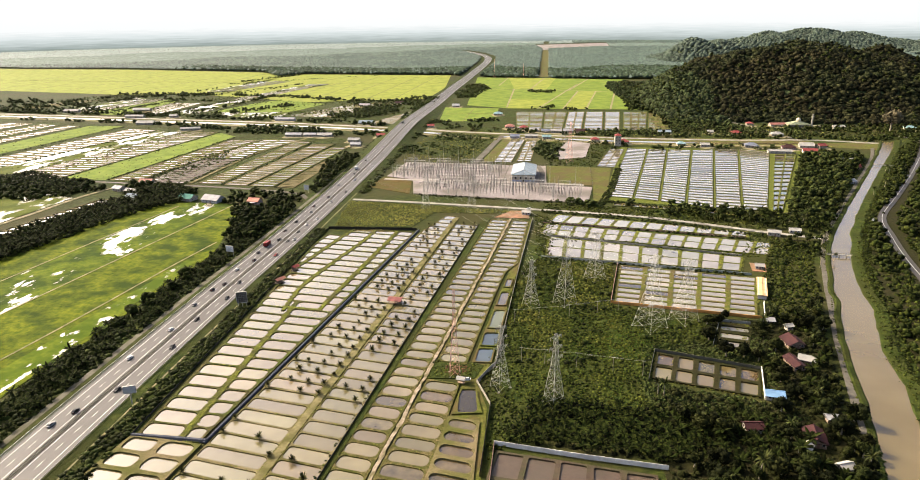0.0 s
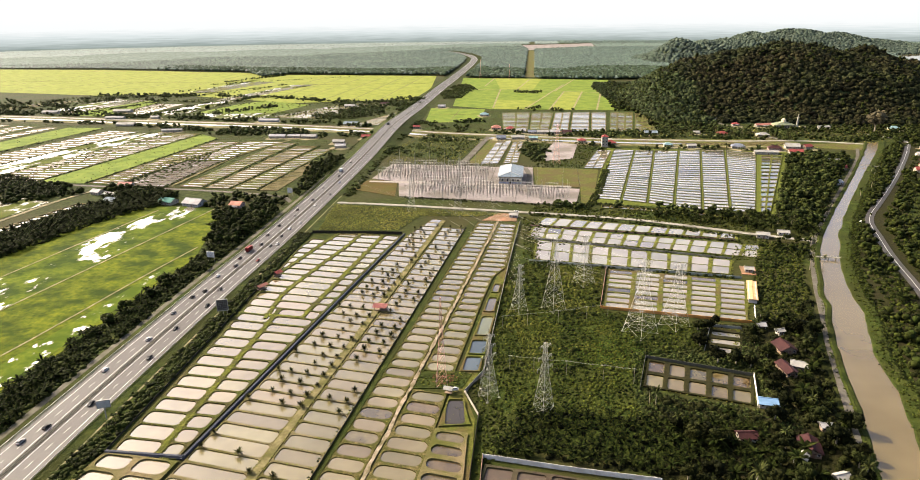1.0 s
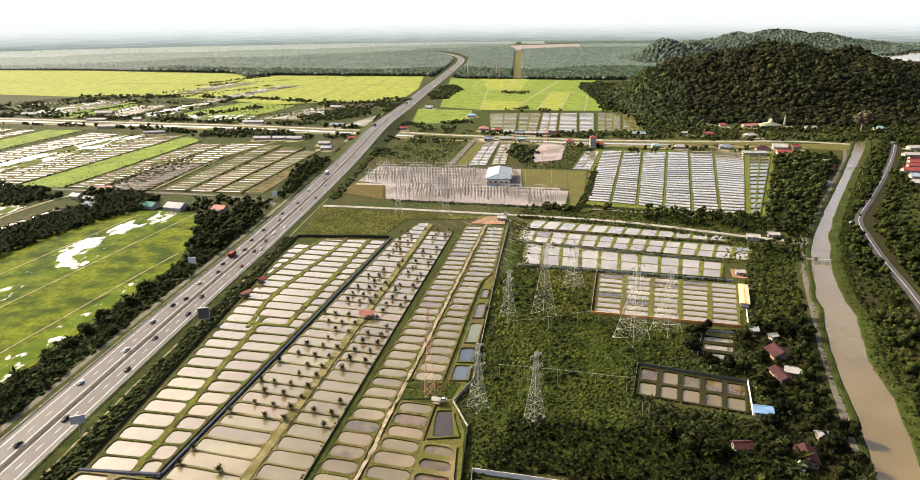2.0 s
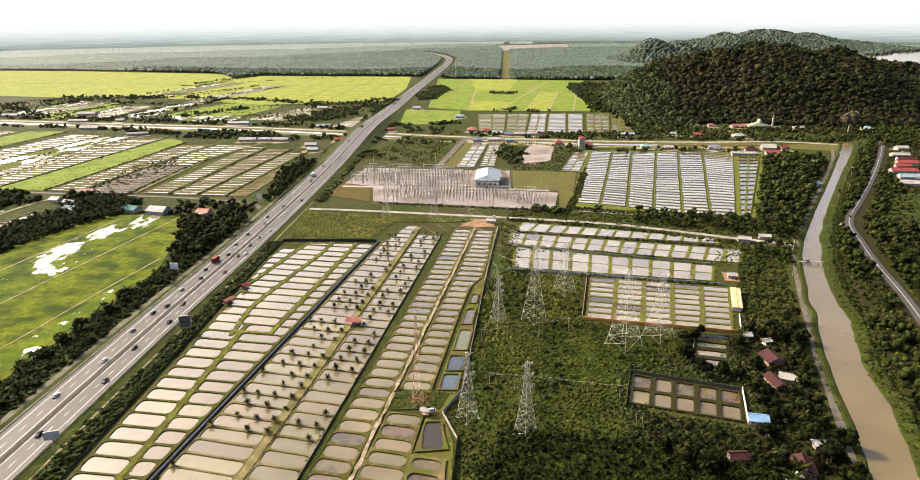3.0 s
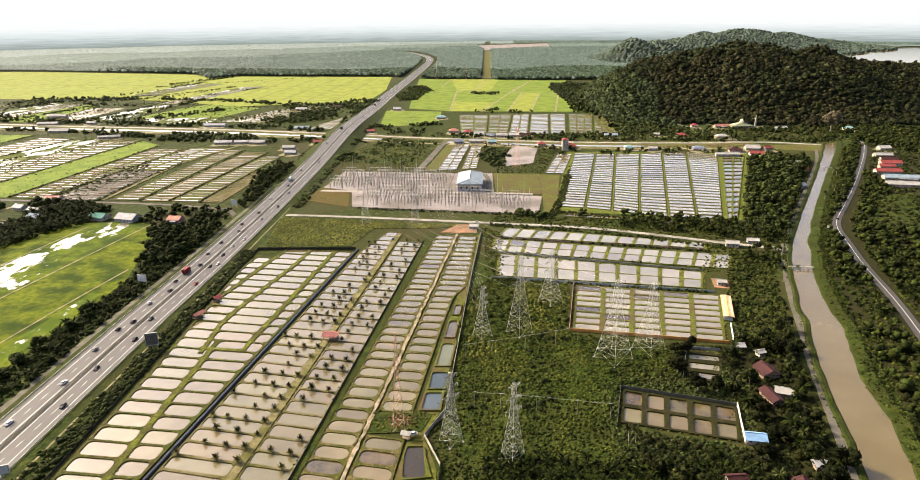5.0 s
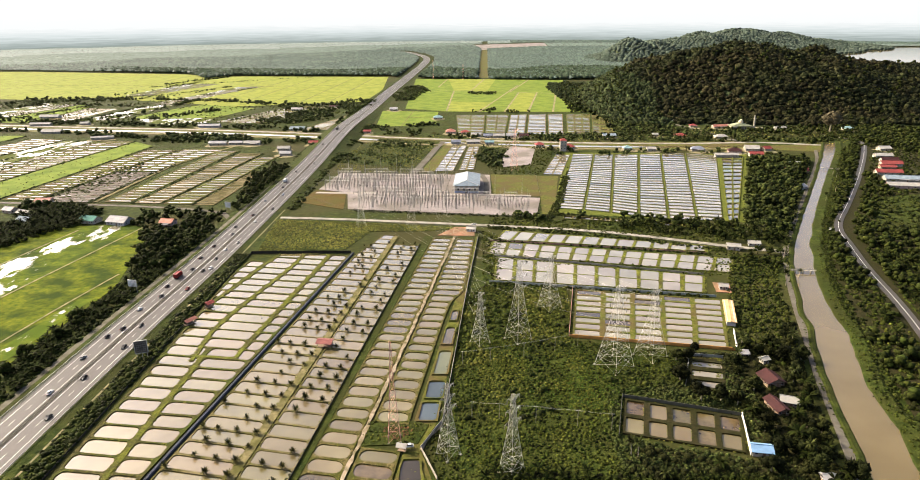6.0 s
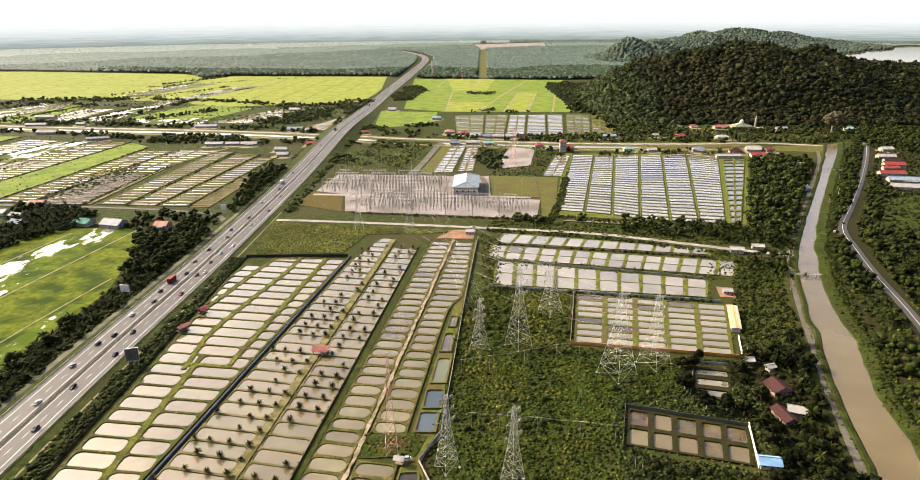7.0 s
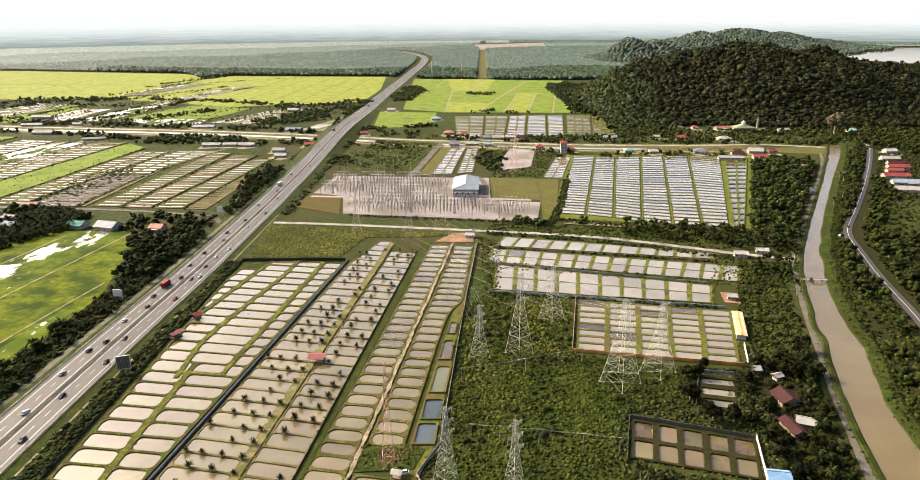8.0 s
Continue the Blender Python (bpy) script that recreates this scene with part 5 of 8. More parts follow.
BROAD_T = [join([c, trunk_arr(4.0, 0.28, 0.15, 5)]) for c in BROAD]
BUSH = [join([topped((lump(ICO1, s, 0.6, 0.7)[0] * 0.8 + np.array([0, 0, 0.35]), ICO1[1]), 0.15), topped((lump(ICO1, s + 20, 0.6, 0.6)[0] * 0.55 + np.array([0.7, 0.2, 0.3]), ICO1[1]), 0.15), leaves(np.array([[0, 0, .4], [.7, .2, .3]]), [.8, .55], 14, 0.5, np.random.default_rng(s))]) for s in (1, 2, 3)]
CANOPY = [join([topped((lump(ICO2, s, 0.75, 0.75)[0], ICO2[1])), leaves(np.array([[0, 0, 0.05]]), [0.92], 16, 0.55, np.random.default_rng(s))]) for s in range(6)]
CLUMP = [topped((lump(ICO1, s, 0.5, 0.7)[0], ICO1[1])) for s in range(6)]


def tuft(seed, n=5):
    """A far palm crown: a low ragged cone."""
    rng = np.random.default_rng(seed)
    v = [(math.cos(6.2832 * k / n) * rng.uniform(.8, 1.2), math.sin(6.2832 * k / n) * rng.uniform(.8, 1.2), rng.uniform(-.45, -.1)) for k in range(n)] + [(rng.uniform(-.2, .2), rng.uniform(-.2, .2), rng.uniform(.35, .6))]
    return np.array(v), np.array([(k, (k + 1) % n, n) for k in range(n)])


PLANT = [tuft(s) for s in range(8)]
PLANT_LOW = [(v * np.array([1.3, 1.3, 0.35]), f) for v, f in PLANT]
OILPALM = [join([palm_crown(s, 4.2, 3.2, 10, 7, 0.55, 2.4), trunk_arr(3.3, 0.35, 0.3, 5)]) for s in (1, 2, 3)]

# forest on the hills
def hill_trees():
    p = fill([(190, 1040), (330, 1020), (470, 1045), (640, 1080), (780, 1080), (940, 1400), (960, 1560), (500, 1540), (330, 1700), (230, 1720)], 7.6)
    z = np.array([hill_height(a, b2) for a, b2 in p[:, :2]])
    k = (z > 0.2) & (p[:, 1] < 1470) & ~inside([(350, 1040), (520, 1040), (505, 1092), (370, 1104)], p[:, 0], p[:, 1])
    p, z = p[k], z[k]
    p[:, 2] = z + 2.5
    # trees on the sunward flank get the lighter, sun-painted foliage
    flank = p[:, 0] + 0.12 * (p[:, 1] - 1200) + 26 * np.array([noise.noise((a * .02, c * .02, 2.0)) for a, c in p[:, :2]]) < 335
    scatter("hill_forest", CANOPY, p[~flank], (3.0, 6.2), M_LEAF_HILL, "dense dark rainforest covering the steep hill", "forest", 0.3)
    scatter("hill_forest", CANOPY, p[flank], (2.6, 5.6), M_LEAF_FLANK, "mixed forest on the hill's low western flank, painted paler as the sunlit side", "forest", 0.3)
    k2 = RNG.random(len(p)) < 0.1
    q = p[k2].copy()
    q[:, 2] += 1.0
    scatter("hill_forest", BROAD_F, q, (1.1, 1.7), M_LEAF, "taller emergent trees standing out of the hill forest", "forest", 0.3)
    p = fill([(280, 2200), (1800, 2500), (2500, 4300), (300, 4000)], 13.5)
    z = np.array([hill_height(a, b2) for a, b2 in p[:, :2]])
    k = z > 0.5
    p, z = p[k], z[k]
    p[:, 2] = z + 3
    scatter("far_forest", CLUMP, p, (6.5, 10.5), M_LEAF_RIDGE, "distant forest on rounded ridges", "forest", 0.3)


hill_trees()
q = np.vstack([fill([(198, 1262), (300, 1240), (330, 1400), (330, 1720), (268, 1800), (222, 1680), (205, 1420)], 9.0), fill([(225, 1030), (330, 1010), (300, 1240), (228, 1262)], 11, keep=.6)])
q[:, 2] = [max(0.0, hill_height(a, b2)) - 0.5 for a, b2 in q[:, :2]]
scatter("hill_forest", BROAD_F, q, (1.0, 1.8), M_LEAF, "mixed trees along the foot of the hill", "forest", 0.3)

RICE_W = [(-3300, 2720), (-1856, 2400), (-1432, 2350), (-866, 2200), (-705, 1960), (-784, 1540), (-962, 1510), (-1399, 1620), (-2600, 1980)]
RICE_M = [(-790, 1930), (-686, 2105), (-205, 2045), (-185, 1669), (-250, 1470), (-670, 1470)]

# plantation out to the horizon
def plantation():
    band = []
    y = 1900.0
    while y < 4640:
        g = 9.0 + max(0.0, y - 2000) * 0.0030
        x = np.arange(-0.86 * y - 150, 0.75 * y, g)
        x = x + RNG.uniform(-.3, .3, len(x)) * g
        yy = np.full(len(x), y) + RNG.uniform(-.35, .35, len(x)) * g
        band.append(np.stack([x, yy], -1))
        y += g
    p = np.vstack(band)
    x, y = p[:, 0], p[:, 1]
    edge = np.interp(x, [-3200, -1856, -1432, -876, -800, -676, -215, -130, 273, 300, 700], [2300, 2050, 2050, 1990, 1990, 2000, 2035, 1970, 1890, 1830, 1750])
    hx = np.interp(y, HWY[:, 1], HWY[:, 0])
    keep = (y > edge) & ((abs(x - hx) > 34) | (y > 3420)) & (abs(x - 60 - (y - 2000) * 0.035) > 17)
    keep &= ~inside([(98, 3522), (468, 3785), (509, 4325), (63, 4100)], x, y) & ~inside([(1340, 2300), (1530, 2860), (1930, 3460), (2400, 3500), (2900, 2900), (2200, 2000)], x, y)
    keep &= np.hypot(x, y - 35) < 4570
    keep &= ~inside(RICE_W, x, y) & ~inside(RICE_M, x, y)
    gaps = np.array([noise.noise((a * 0.0022, b2 * 0.0014, 1.5)) for a, b2 in p]) < 0.75
    p = p[keep & gaps]
    h = np.array([0.5 + 0.9 * noise.noise((a * 0.004, b2 * 0.003, 8.0)) for a, b2 in p])
    # far west keeps the paler canopy, as if haze lay over its edge
    near = (p[:, 1] < np.interp(p[:, 0], [-3200, -1432, -700, 300, 700], [2950, 2560, 2330, 2250, 2250]) + 160 * np.array([noise.noise((a * 0.003, b2 * 0.004, 2.5)) for a, b2 in p])) & (RNG.random(len(p)) < 0.75) & (p[:, 0] > -1250 + 200 * RNG.random(len(p)))
    scatter("woodland", CLUMP, np.column_stack([p, 4.5 + 2.5 * h])[near], (5.0, 8.2), M_LEAF_MID, "dark groves edging the rice fields", "woodland", 0.3)
    p, h = p[~near], h[~near]
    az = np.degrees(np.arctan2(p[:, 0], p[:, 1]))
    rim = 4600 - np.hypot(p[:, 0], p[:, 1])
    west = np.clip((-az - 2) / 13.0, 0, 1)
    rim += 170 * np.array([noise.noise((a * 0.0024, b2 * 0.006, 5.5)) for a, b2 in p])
    # young and pale mark bands tinted stepwise for haze, wider towards the west
    haziest = 330 + 420 * west
    young, pale = (rim < 760 + 650 * west) & (rim >= haziest), (rim < haziest) & (az < 4)
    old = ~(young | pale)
    for m, material, label in ((old, M_LEAF_FAR, "vast flat oil palm plantation"), (young, M_LEAF_HAZED, "far oil palms in a paler, haze-tinted green"), (pale, M_LEAF_HAZIEST, "farthest oil palms in the palest haze-tinted green")):
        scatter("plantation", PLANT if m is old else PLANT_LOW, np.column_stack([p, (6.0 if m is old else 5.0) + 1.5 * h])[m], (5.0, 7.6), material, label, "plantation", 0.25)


plantation()

# belts and groves
W_BELT = [(-219, 120), (-243, 120), (-241, 300), (-235, 380), (-232, 459), (-238, 520), (-258, 565), (-222, 590), (-210, 520), (-214, 380), (-217, 250)]
scatter("tree_belt", OILPALM, fill(W_BELT, 5.0, keep=0.6), (0.65, 1.1), M_PALM_S, "dark belt of young oil palms along the highway", "tree belt")
scatter("tree_belt", BUSH, fill(W_BELT, 3.0, keep=0.95), (1.1, 2.4), M_LEAF, "dense undergrowth below the palms", "shrubs")
scatter("tree_belt", BROAD_T, np.vstack([fill([(-212, 490), (-236, 480), (-262, 560), (-225, 600), (-208, 570)], 6.5), along([(-232, 300), (-228, 420)], 5, 9, .3)]), (0.8, 1.5), M_LEAF, "dark broadleaf trees between highway and rice field", "tree belt")
scatter("tree_belt", BROAD_T, fill([(-206, 640), (-214, 640), (-232, 760), (-226, 830), (-204, 820), (-202, 700)], 6.0), (0.8, 1.3), M_LEAF, "dark tree belt on the highway embankment", "tree belt")
scatter("roadside_scrub", BUSH, along([(-173, 120), (-171.5, 246), (-169, 385), (-166.5, 520)], 5.5, 2.1, 0.85), (0.9, 2.2), M_LEAF, "rough dark scrub between dirt track and ponds", "shrubs")
scatter("roadside_scrub", BUSH, along([(-160, 640), (-160, 760), (-161, 900), (-163, 1010)], 7, 4, 0.55), (1.2, 2.6), M_LEAF, "scrub on the highway embankment", "shrubs")
scatter("roadside_scrub", BUSH, along([(-208, 830), (-206, 1000)], 7, 4, 0.4), (1.2, 2.4), M_LEAF, "scrub on the highway embankment", "shrubs")
P_BELT = [(-420, 330), (-394, 400), (-383, 445), (-374, 482), (-361, 537), (-349, 576), (-330, 600), (-340, 640), (-368, 658), (-395, 640), (-402, 594), (-413, 540), (-424, 480), (-440, 400)]
scatter("palm_belt", OILPALM, np.vstack([fill(P_BELT, 5.6, keep=.92), fill([(-520, 640), (-610, 690), (-560, 705), (-470, 660), (-456, 620)], 6.5), fill([(-640, 380), (-480, 380), (-470, 440), (-600, 470)], 7.5)]), (0.9, 1.4), M_PALM_S, "dense belt of oil palms beside the rice field", "palm belt")
scatter("palm_belt", BUSH, fill(P_BELT, 3.8, keep=.85), (1.4, 2.6), M_LEAF, "undergrowth below the palm belt", "shrubs")
scatter("grove", BROAD_L, np.vstack([fill([(-620, 590), (-480, 600), (-430, 645), (-470, 672), (-640, 700)], 6.5, keep=.85), fill([(-290, 600), (-262, 580), (-215, 605), (-222, 640), (-300, 648)], 6.5, keep=.55), along([(-330, 640), (-420, 655)], 9, 6.5, .6)]), (0.8, 1.5), M_LEAF, "trees round farmhouses by the lane", "grove")
# along canal and country road
scatter("hedge", BROAD_F, np.vstack([along([(-785, 1850), (-740, 1960), (-689, 2059)], 10, 8, .9), along([(-800, 1600), (-760, 1720), (-742, 1850)], 6.5, 12, .7), along([(-660, 1560), (-590, 1780)], 6, 11, .6)]), (0.6, 1.2), M_LEAF_G, "dark tree rows between far rice fields", "hedge")
scatter("grove", BROAD_F, open_verge(thick(np.vstack([
    fill([(-460, 1000), (-330, 985), (-320, 1040), (-450, 1075)], 9), along([(-900, 1140), (-640, 1090), (-480, 1040)], 16, 10, .55), along([(-320, 1005), (-210, 985)], 14, 10, .45),
    along([(-1500, 1290), (-1015, 1235), (-640, 1175), (-400, 1130), (-230, 1075)], 18, 11, .42), fill([(-1500, 1260), (-1000, 1230), (-800, 1240), (-1000, 1420), (-1500, 1460)], 14, keep=.45, patchy=(0.006, 0.0)),
    along([(-1000, 1420), (-760, 1520), (-600, 1500), (-430, 1440), (-280, 1300)], 16, 10, .4), along([(-960, 1530), (-780, 1555)], 12, 11, .5), along([(-560, 1210), (-470, 1330)], 9, 9, .8), along([(-330, 1180), (-280, 1290), (-215, 1400)], 26, 10, .5),
    along([(-205, 1120), (-196, 1480)], 10, 9, .55), along([(-165, 1000), (-160, 1130)], 14, 8, .7), fill([(-143, 1465), (-109, 1464), (-81, 1651), (-108, 1759), (-137, 1719)], 8.5, keep=.9), along([(-150, 1110), (-45, 1135)], 7, 8, .6)]), 6.0)),
    (0.7, 1.6), M_LEAF_G, "dark trees and palms along the canal and dykes", "grove")
scatter("grove", BROAD_F, open_verge(thick(np.vstack([
    along([(-120, 1020), (20, 985), (141, 985), (300, 985)], 10, 9, .45), along([(-20, 1280), (60, 1300)], 10, 8, .7), along([(30, 1262), (120, 1275)], 9, 8, .75), fill([(20, 1560), (70, 1560), (70, 1600), (20, 1600)], 9),
    fill([(232, 1040), (345, 1005), (335, 1110), (290, 1262), (240, 1280)], 8.5, keep=.75, patchy=(.02, -.25)), fill([(390, 985), (440, 1000), (420, 1060), (380, 1060)], 9, keep=.5), along([(-20, 1005), (140, 945), (300, 925), (400, 925)], 9, 9, .5),
    fill([(30, 800), (15, 870), (30, 940), (50, 900), (40, 810)], 7, keep=.8), along([(34, 613), (70, 606)], 5, 4.5, .85), along([(86, 622), (150, 603), (232, 588)], 6, 6, .5), fill([(104, 890), (400, 880), (420, 935), (120, 945)], 10, keep=.28, patchy=(.015, -.1)), fill([(-120, 930), (-20, 965), (-30, 1000), (-130, 1020)], 9, keep=.3), fill([(-125, 1040), (240, 985), (240, 1032), (-20, 1034), (-125, 1100)], 9, keep=.45), along([(100, 930), (140, 905)], 10, 9, .5), along([(-150, 850), (-150, 1000)], 10, 9, .5)]), 5.0)),
    (0.6, 1.4), M_LEAF_G, "garden and roadside trees among village houses", "grove")
scatter("orchard", BUSH, fill([(-150, 848), (-68, 818), (-40, 980), (-120, 1008)], 5.0, keep=.75, patchy=(.03, -.2)), (1.0, 2.4), M_LEAF_G, "young fruit trees in a weedy orchard", "orchard")
scatter("hedge", BUSH, np.vstack([along([(78, 622), (140, 600), (235, 583)], 4, 2.6, .8), along([(20, 583), (110, 560), (195, 522)], 4, 2.6, .75), along([(18, 550), (181, 514)], 1.6, 2.2, .7), along([(18, 463), (154, 438)], 2, 2.4, .85), along([(72, 600), (84, 640), (97, 692), (112, 767)], 3.5, 2.4, .95), along([(-100, 636), (62, 611)], 3, 2.6, .7)]), (0.9, 2.0), M_LEAF, "scrubby hedge along dykes and lanes", "hedge")
E_GROVE = [(238, 592), (262, 560), (290, 612), (340, 702), (418, 835), (395, 850), (352, 862)]
S_GROVE = [(120, 582), (205, 545), (244, 526), (264, 554), (240, 590), (150, 598)]
scatter("grove", BROAD_T, fill(S_GROVE, 7.0, keep=.7), (0.6, 1.2), M_LEAF, "broadleaf trees below the nursery ponds", "grove")
scatter("grove", OILPALM, np.vstack([fill(S_GROVE, 9.0, keep=.6), fill(E_GROVE, 12, keep=.5)]), (0.9, 1.5), M_PALM_S, "palms standing in the riverside grove", "palms")
scatter("grove", BROAD_T, fill(E_GROVE, 9.5, keep=.7), (0.9, 1.7), M_LEAF_G, "paler tall trees of the riverside grove", "grove")
scatter("grove", BROAD_T, fill(E_GROVE, 7.4, keep=.8), (0.6, 1.5), M_LEAF, "dense broadleaf grove between ponds and riverside lane", "grove")
scatter("grove", BUSH, fill(E_GROVE, 4.4, keep=.7), (1.6, 2.8), M_LEAF_G, "undergrowth of the riverside grove", "shrubs")
scatter("grove", BROAD_T, fill([(205, 520), (238, 512), (212, 475), (190, 480)], 7, keep=.55), (0.6, 1.1), M_LEAF, "scattered trees by the lane", "grove")
scatter("shrubs", BUSH, fill([(170, 440), (198, 515), (238, 508), (212, 472), (188, 398), (165, 345), (145, 362)], 4.2, keep=.75), (1.0, 2.4), M_LEAF, "shrubs and tall grass by the lane", "shrubs")
scatter("hedge", BUSH, np.vstack([along([(-461, 684), (-430, 960)], 1.6, 3.0, .8), along([(-521, 690), (-473, 1000)], 1.6, 3.0, .8), along([(-592, 690), (-534, 1005)], 1.6, 3.2, .7), along([(-648, 688), (-583, 1015)], 1.4, 3.2, .7), along([(-419, 676), (-404, 800), (-378, 935)], 1.8, 3.2, .7), along([(-321, 668), (-297, 925)], 1.2, 3.2, .6), along([(-291, 668), (-261, 905)], 1.6, 3.2, .8), along([(-260, 660), (-234, 890)], 1.2, 3.2, .7), along([(-708, 700), (-664, 1050)], 1.6, 3.4, .7), along([(-365, 672), (-360, 760), (-352, 850)], 2.0, 2.6, .8), along([(-560, 700), (-525, 1015)], 1.6, 3.2, .7), along([(-600, 780), (-560, 1010)], 1.6, 3.2, .7),
    fill([(-420, 676), (-388, 672), (-372, 790), (-395, 860), (-425, 800)], 4.5, keep=.6)]), (0.9, 2.0), M_LEAF_G, "dark weedy hedges between western pond strips", "hedge")
scatter("grove", BROAD_F, np.vstack([fill([(-337, 1158), (-302, 1266), (-259, 1331), (-228, 1225), (-276, 1156)], 8, keep=.85), fill([(-369, 1385), (-369, 1449), (-308, 1400), (-213, 1495), (-188, 1400), (-200, 1290), (-250, 1375)], 9, keep=.6), along([(-655, 1210), (-606, 1296), (-570, 1500)], 7, 8, .85), along([(-1000, 1395), (-925, 1330), (-880, 1450)], 9, 8, .85), along([(-690, 1190), (-560, 1170), (-450, 1130)], 7, 8.5, .6), along([(-800, 1450), (-740, 1420), (-660, 1400)], 7, 8.5, .6)]), (0.7, 1.5), M_LEAF_G, "dark groves between marshy fields", "grove")
scatter("hedge", BUSH, np.vstack([along([(-400, 1200), (-330, 1380)], 3, 4, .8), along([(-672, 1215), (-640, 1400)], 4, 4.5, .7), along([(-800, 1250), (-760, 1420)], 8, 5, .6), along([(-1000, 1235), (-640, 1190)], 14, 6, .5), along([(-740, 1500), (-600, 1760)], 3, 4.5, .7), along([(-800, 1780), (-560, 1960), (-440, 2040)], 2.5, 6, .6), along([(-640, 1500), (-520, 1740)], 2, 4.5, .6), along([(-720, 1590), (-790, 1540), (-960, 1505)], 10, 6, .6)]), (1.4, 3.0), M_LEAF_G, "dark hedges between fields beyond the canal", "hedge")
scatter("grove", BROAD_L, np.vstack([along([(270, 500), (300, 560), (350, 650)], 5, 7, .6)]), (0.35, 0.7), M_LEAF, "small trees on the grassy river bank", "grove")
# under the power lines
SCRUB = [(10, 268), (62, 262), (60, 292), (72, 325), (105, 335), (112, 362), (58, 380), (66, 452), (14, 460), (0, 440), (-12, 300)]
WEED = [join([topped((lump(ICO1, s + 50, 0.7, 0.75)[0] * 0.8 + np.array([0, 0, 0.3]), ICO1[1]), 0.12), leaves(np.array([[0, 0, .35]]), [.85], 10, 0.55, np.random.default_rng(s))]) for s in range(4)]
M_WEED = mat("weeds", [(0.0040, 0.0078, 0.0010), (0.0235, 0.0260, 0.0037)], 0.045, 0.9, 0.5, 1.5, per="island", spec=0.03, spread=(0.22, 2.3))
scatter("shrubs", WEED, fill(SCRUB, 1.35, keep=.85), (0.35, 1.2), M_WEED, "waist-high green weeds under the power lines", "shrubs")
scatter("shrubs", BUSH, fill(SCRUB, 5, keep=.5, patchy=(0.04, 0.0)), (1.0, 2.6), M_LEAF, "darker bushes among weeds under the power lines", "shrubs")
M_WEED_Y = mat("sunlit_weeds", [(0.026, 0.031, 0.004), (0.066, 0.064, 0.012)], 0.07, 0.9, 0.4, 1.5, per="island", spec=0.04)
M_WEED_B = mat("bright_weeds", [(0.030, 0.036, 0.006), (0.130, 0.120, 0.026)], 0.035, 0.9, 0.4, 1.5, per="island", spec=0.04)
scatter("shrubs", WEED, fill([(-166, 610), (-158, 528), (-92, 532), (-78, 575), (-30, 575), (0, 581), (-105, 602)], 1.6, keep=.8), (0.5, 1.2), M_WEED_B, "green weeds below the service road", "shrubs")
scatter("shrubs", BUSH, along([((dyke2(y) + c_line(-75, -27, y)) / 2, y) for y in (140, 350, 545)], 2.2, 1.5, .7), (0.35, 0.9), M_WEED, "weeds on the broad dyke", "shrubs")
scatter("shrubs", WEED, along([(-30, 235), (-15, 300), (-6, 380), (6, 545)], 2.0, 1.6, .5), (0.25, 0.6), M_WEED_Y, "yellowish weeds along the field margin", "shrubs")
scatter("shrubs", WEED, fill([(80, 604), (235, 585), (200, 540), (110, 568), (20, 592), (20, 608), (62, 610)], 2.6, keep=.7), (0.6, 1.5), M_WEED, "weeds beside the service road", "shrubs")
scatter("shrubs", WEED, fill([(-150, 640), (-165, 690), (-158, 800), (-150, 860), (-165, 860), (-172, 660)], 2.6, keep=.7), (0.6, 1.6), M_WEED, "weeds below the highway embankment", "shrubs")
scatter("shrubs", WEED, fill([(-46, 285.5), (-21, 287), (-17, 300), (-22, 303), (-43, 303)], 1.5, keep=.75), (0.4, 1.1), M_WEED, "weeds round the pylon foot", "shrubs")
scatter("shrubs", WEED, fill([(8, 320), (58, 330), (62, 380), (66, 448), (14, 456), (0, 430)], 1.7, keep=.8, patchy=(0.05, 0.0)), (0.5, 1.15), M_WEED_Y, "sunlit yellow-green weeds under the power lines", "shrubs")
M_VINE = mat("green_creepers", [(0.011, 0.021, 0.0028), (0.028, 0.043, 0.006)], 0.3, 0.9, 0.5, 1.5, per="island", spec=0.03, spread=(0.6, 1.5))
scatter("shrubs", WEED, fill([(30, 336), (58, 346), (74, 341), (72, 312), (44, 310)], 1.15, keep=.9), (0.35, 0.75), M_VINE, "carpet of fresh green creepers", "shrubs")
scatter("shrubs", WEED, fill([(0, 345), (58, 355), (60, 376), (66, 448), (14, 456), (0, 430)], 2.6, keep=.8, patchy=(0.03, 0.1)), (0.9, 1.9), M_WEED_Y, "tall yellowing grass clumps under the power lines", "shrubs")
M_DEAD = mat("rusty_dead_brush", [(0.040, 0.018, 0.009), (0.095, 0.048, 0.026)], 0.4, 0.95, 0.5, 2.0, per="island", spec=0.03, spread=(0.5, 1.5))
scatter("shrubs", WEED, fill([(-36, 290), (-26, 290), (-22, 295), (-26, 299), (-36, 298)], 1.0, keep=.9), (0.4, 0.9), M_DEAD, "rust-brown dead brush round the pylon foot", "shrubs")
HP = [(64, 290), (115, 276), (124, 306), (73, 323)]
GP = [(104, 328), (122, 328), (134, 359), (116, 362)]
scatter("shrubs", WEED, fill([(58, 262), (128, 262), (140, 362), (108, 366), (104, 336), (66, 326)], 1.5, keep=.8, holes=[HP, GP]), (0.5, 1.4), M_LEAF_G, "rank dark weeds round the walled ponds", "shrubs")
tufts = []
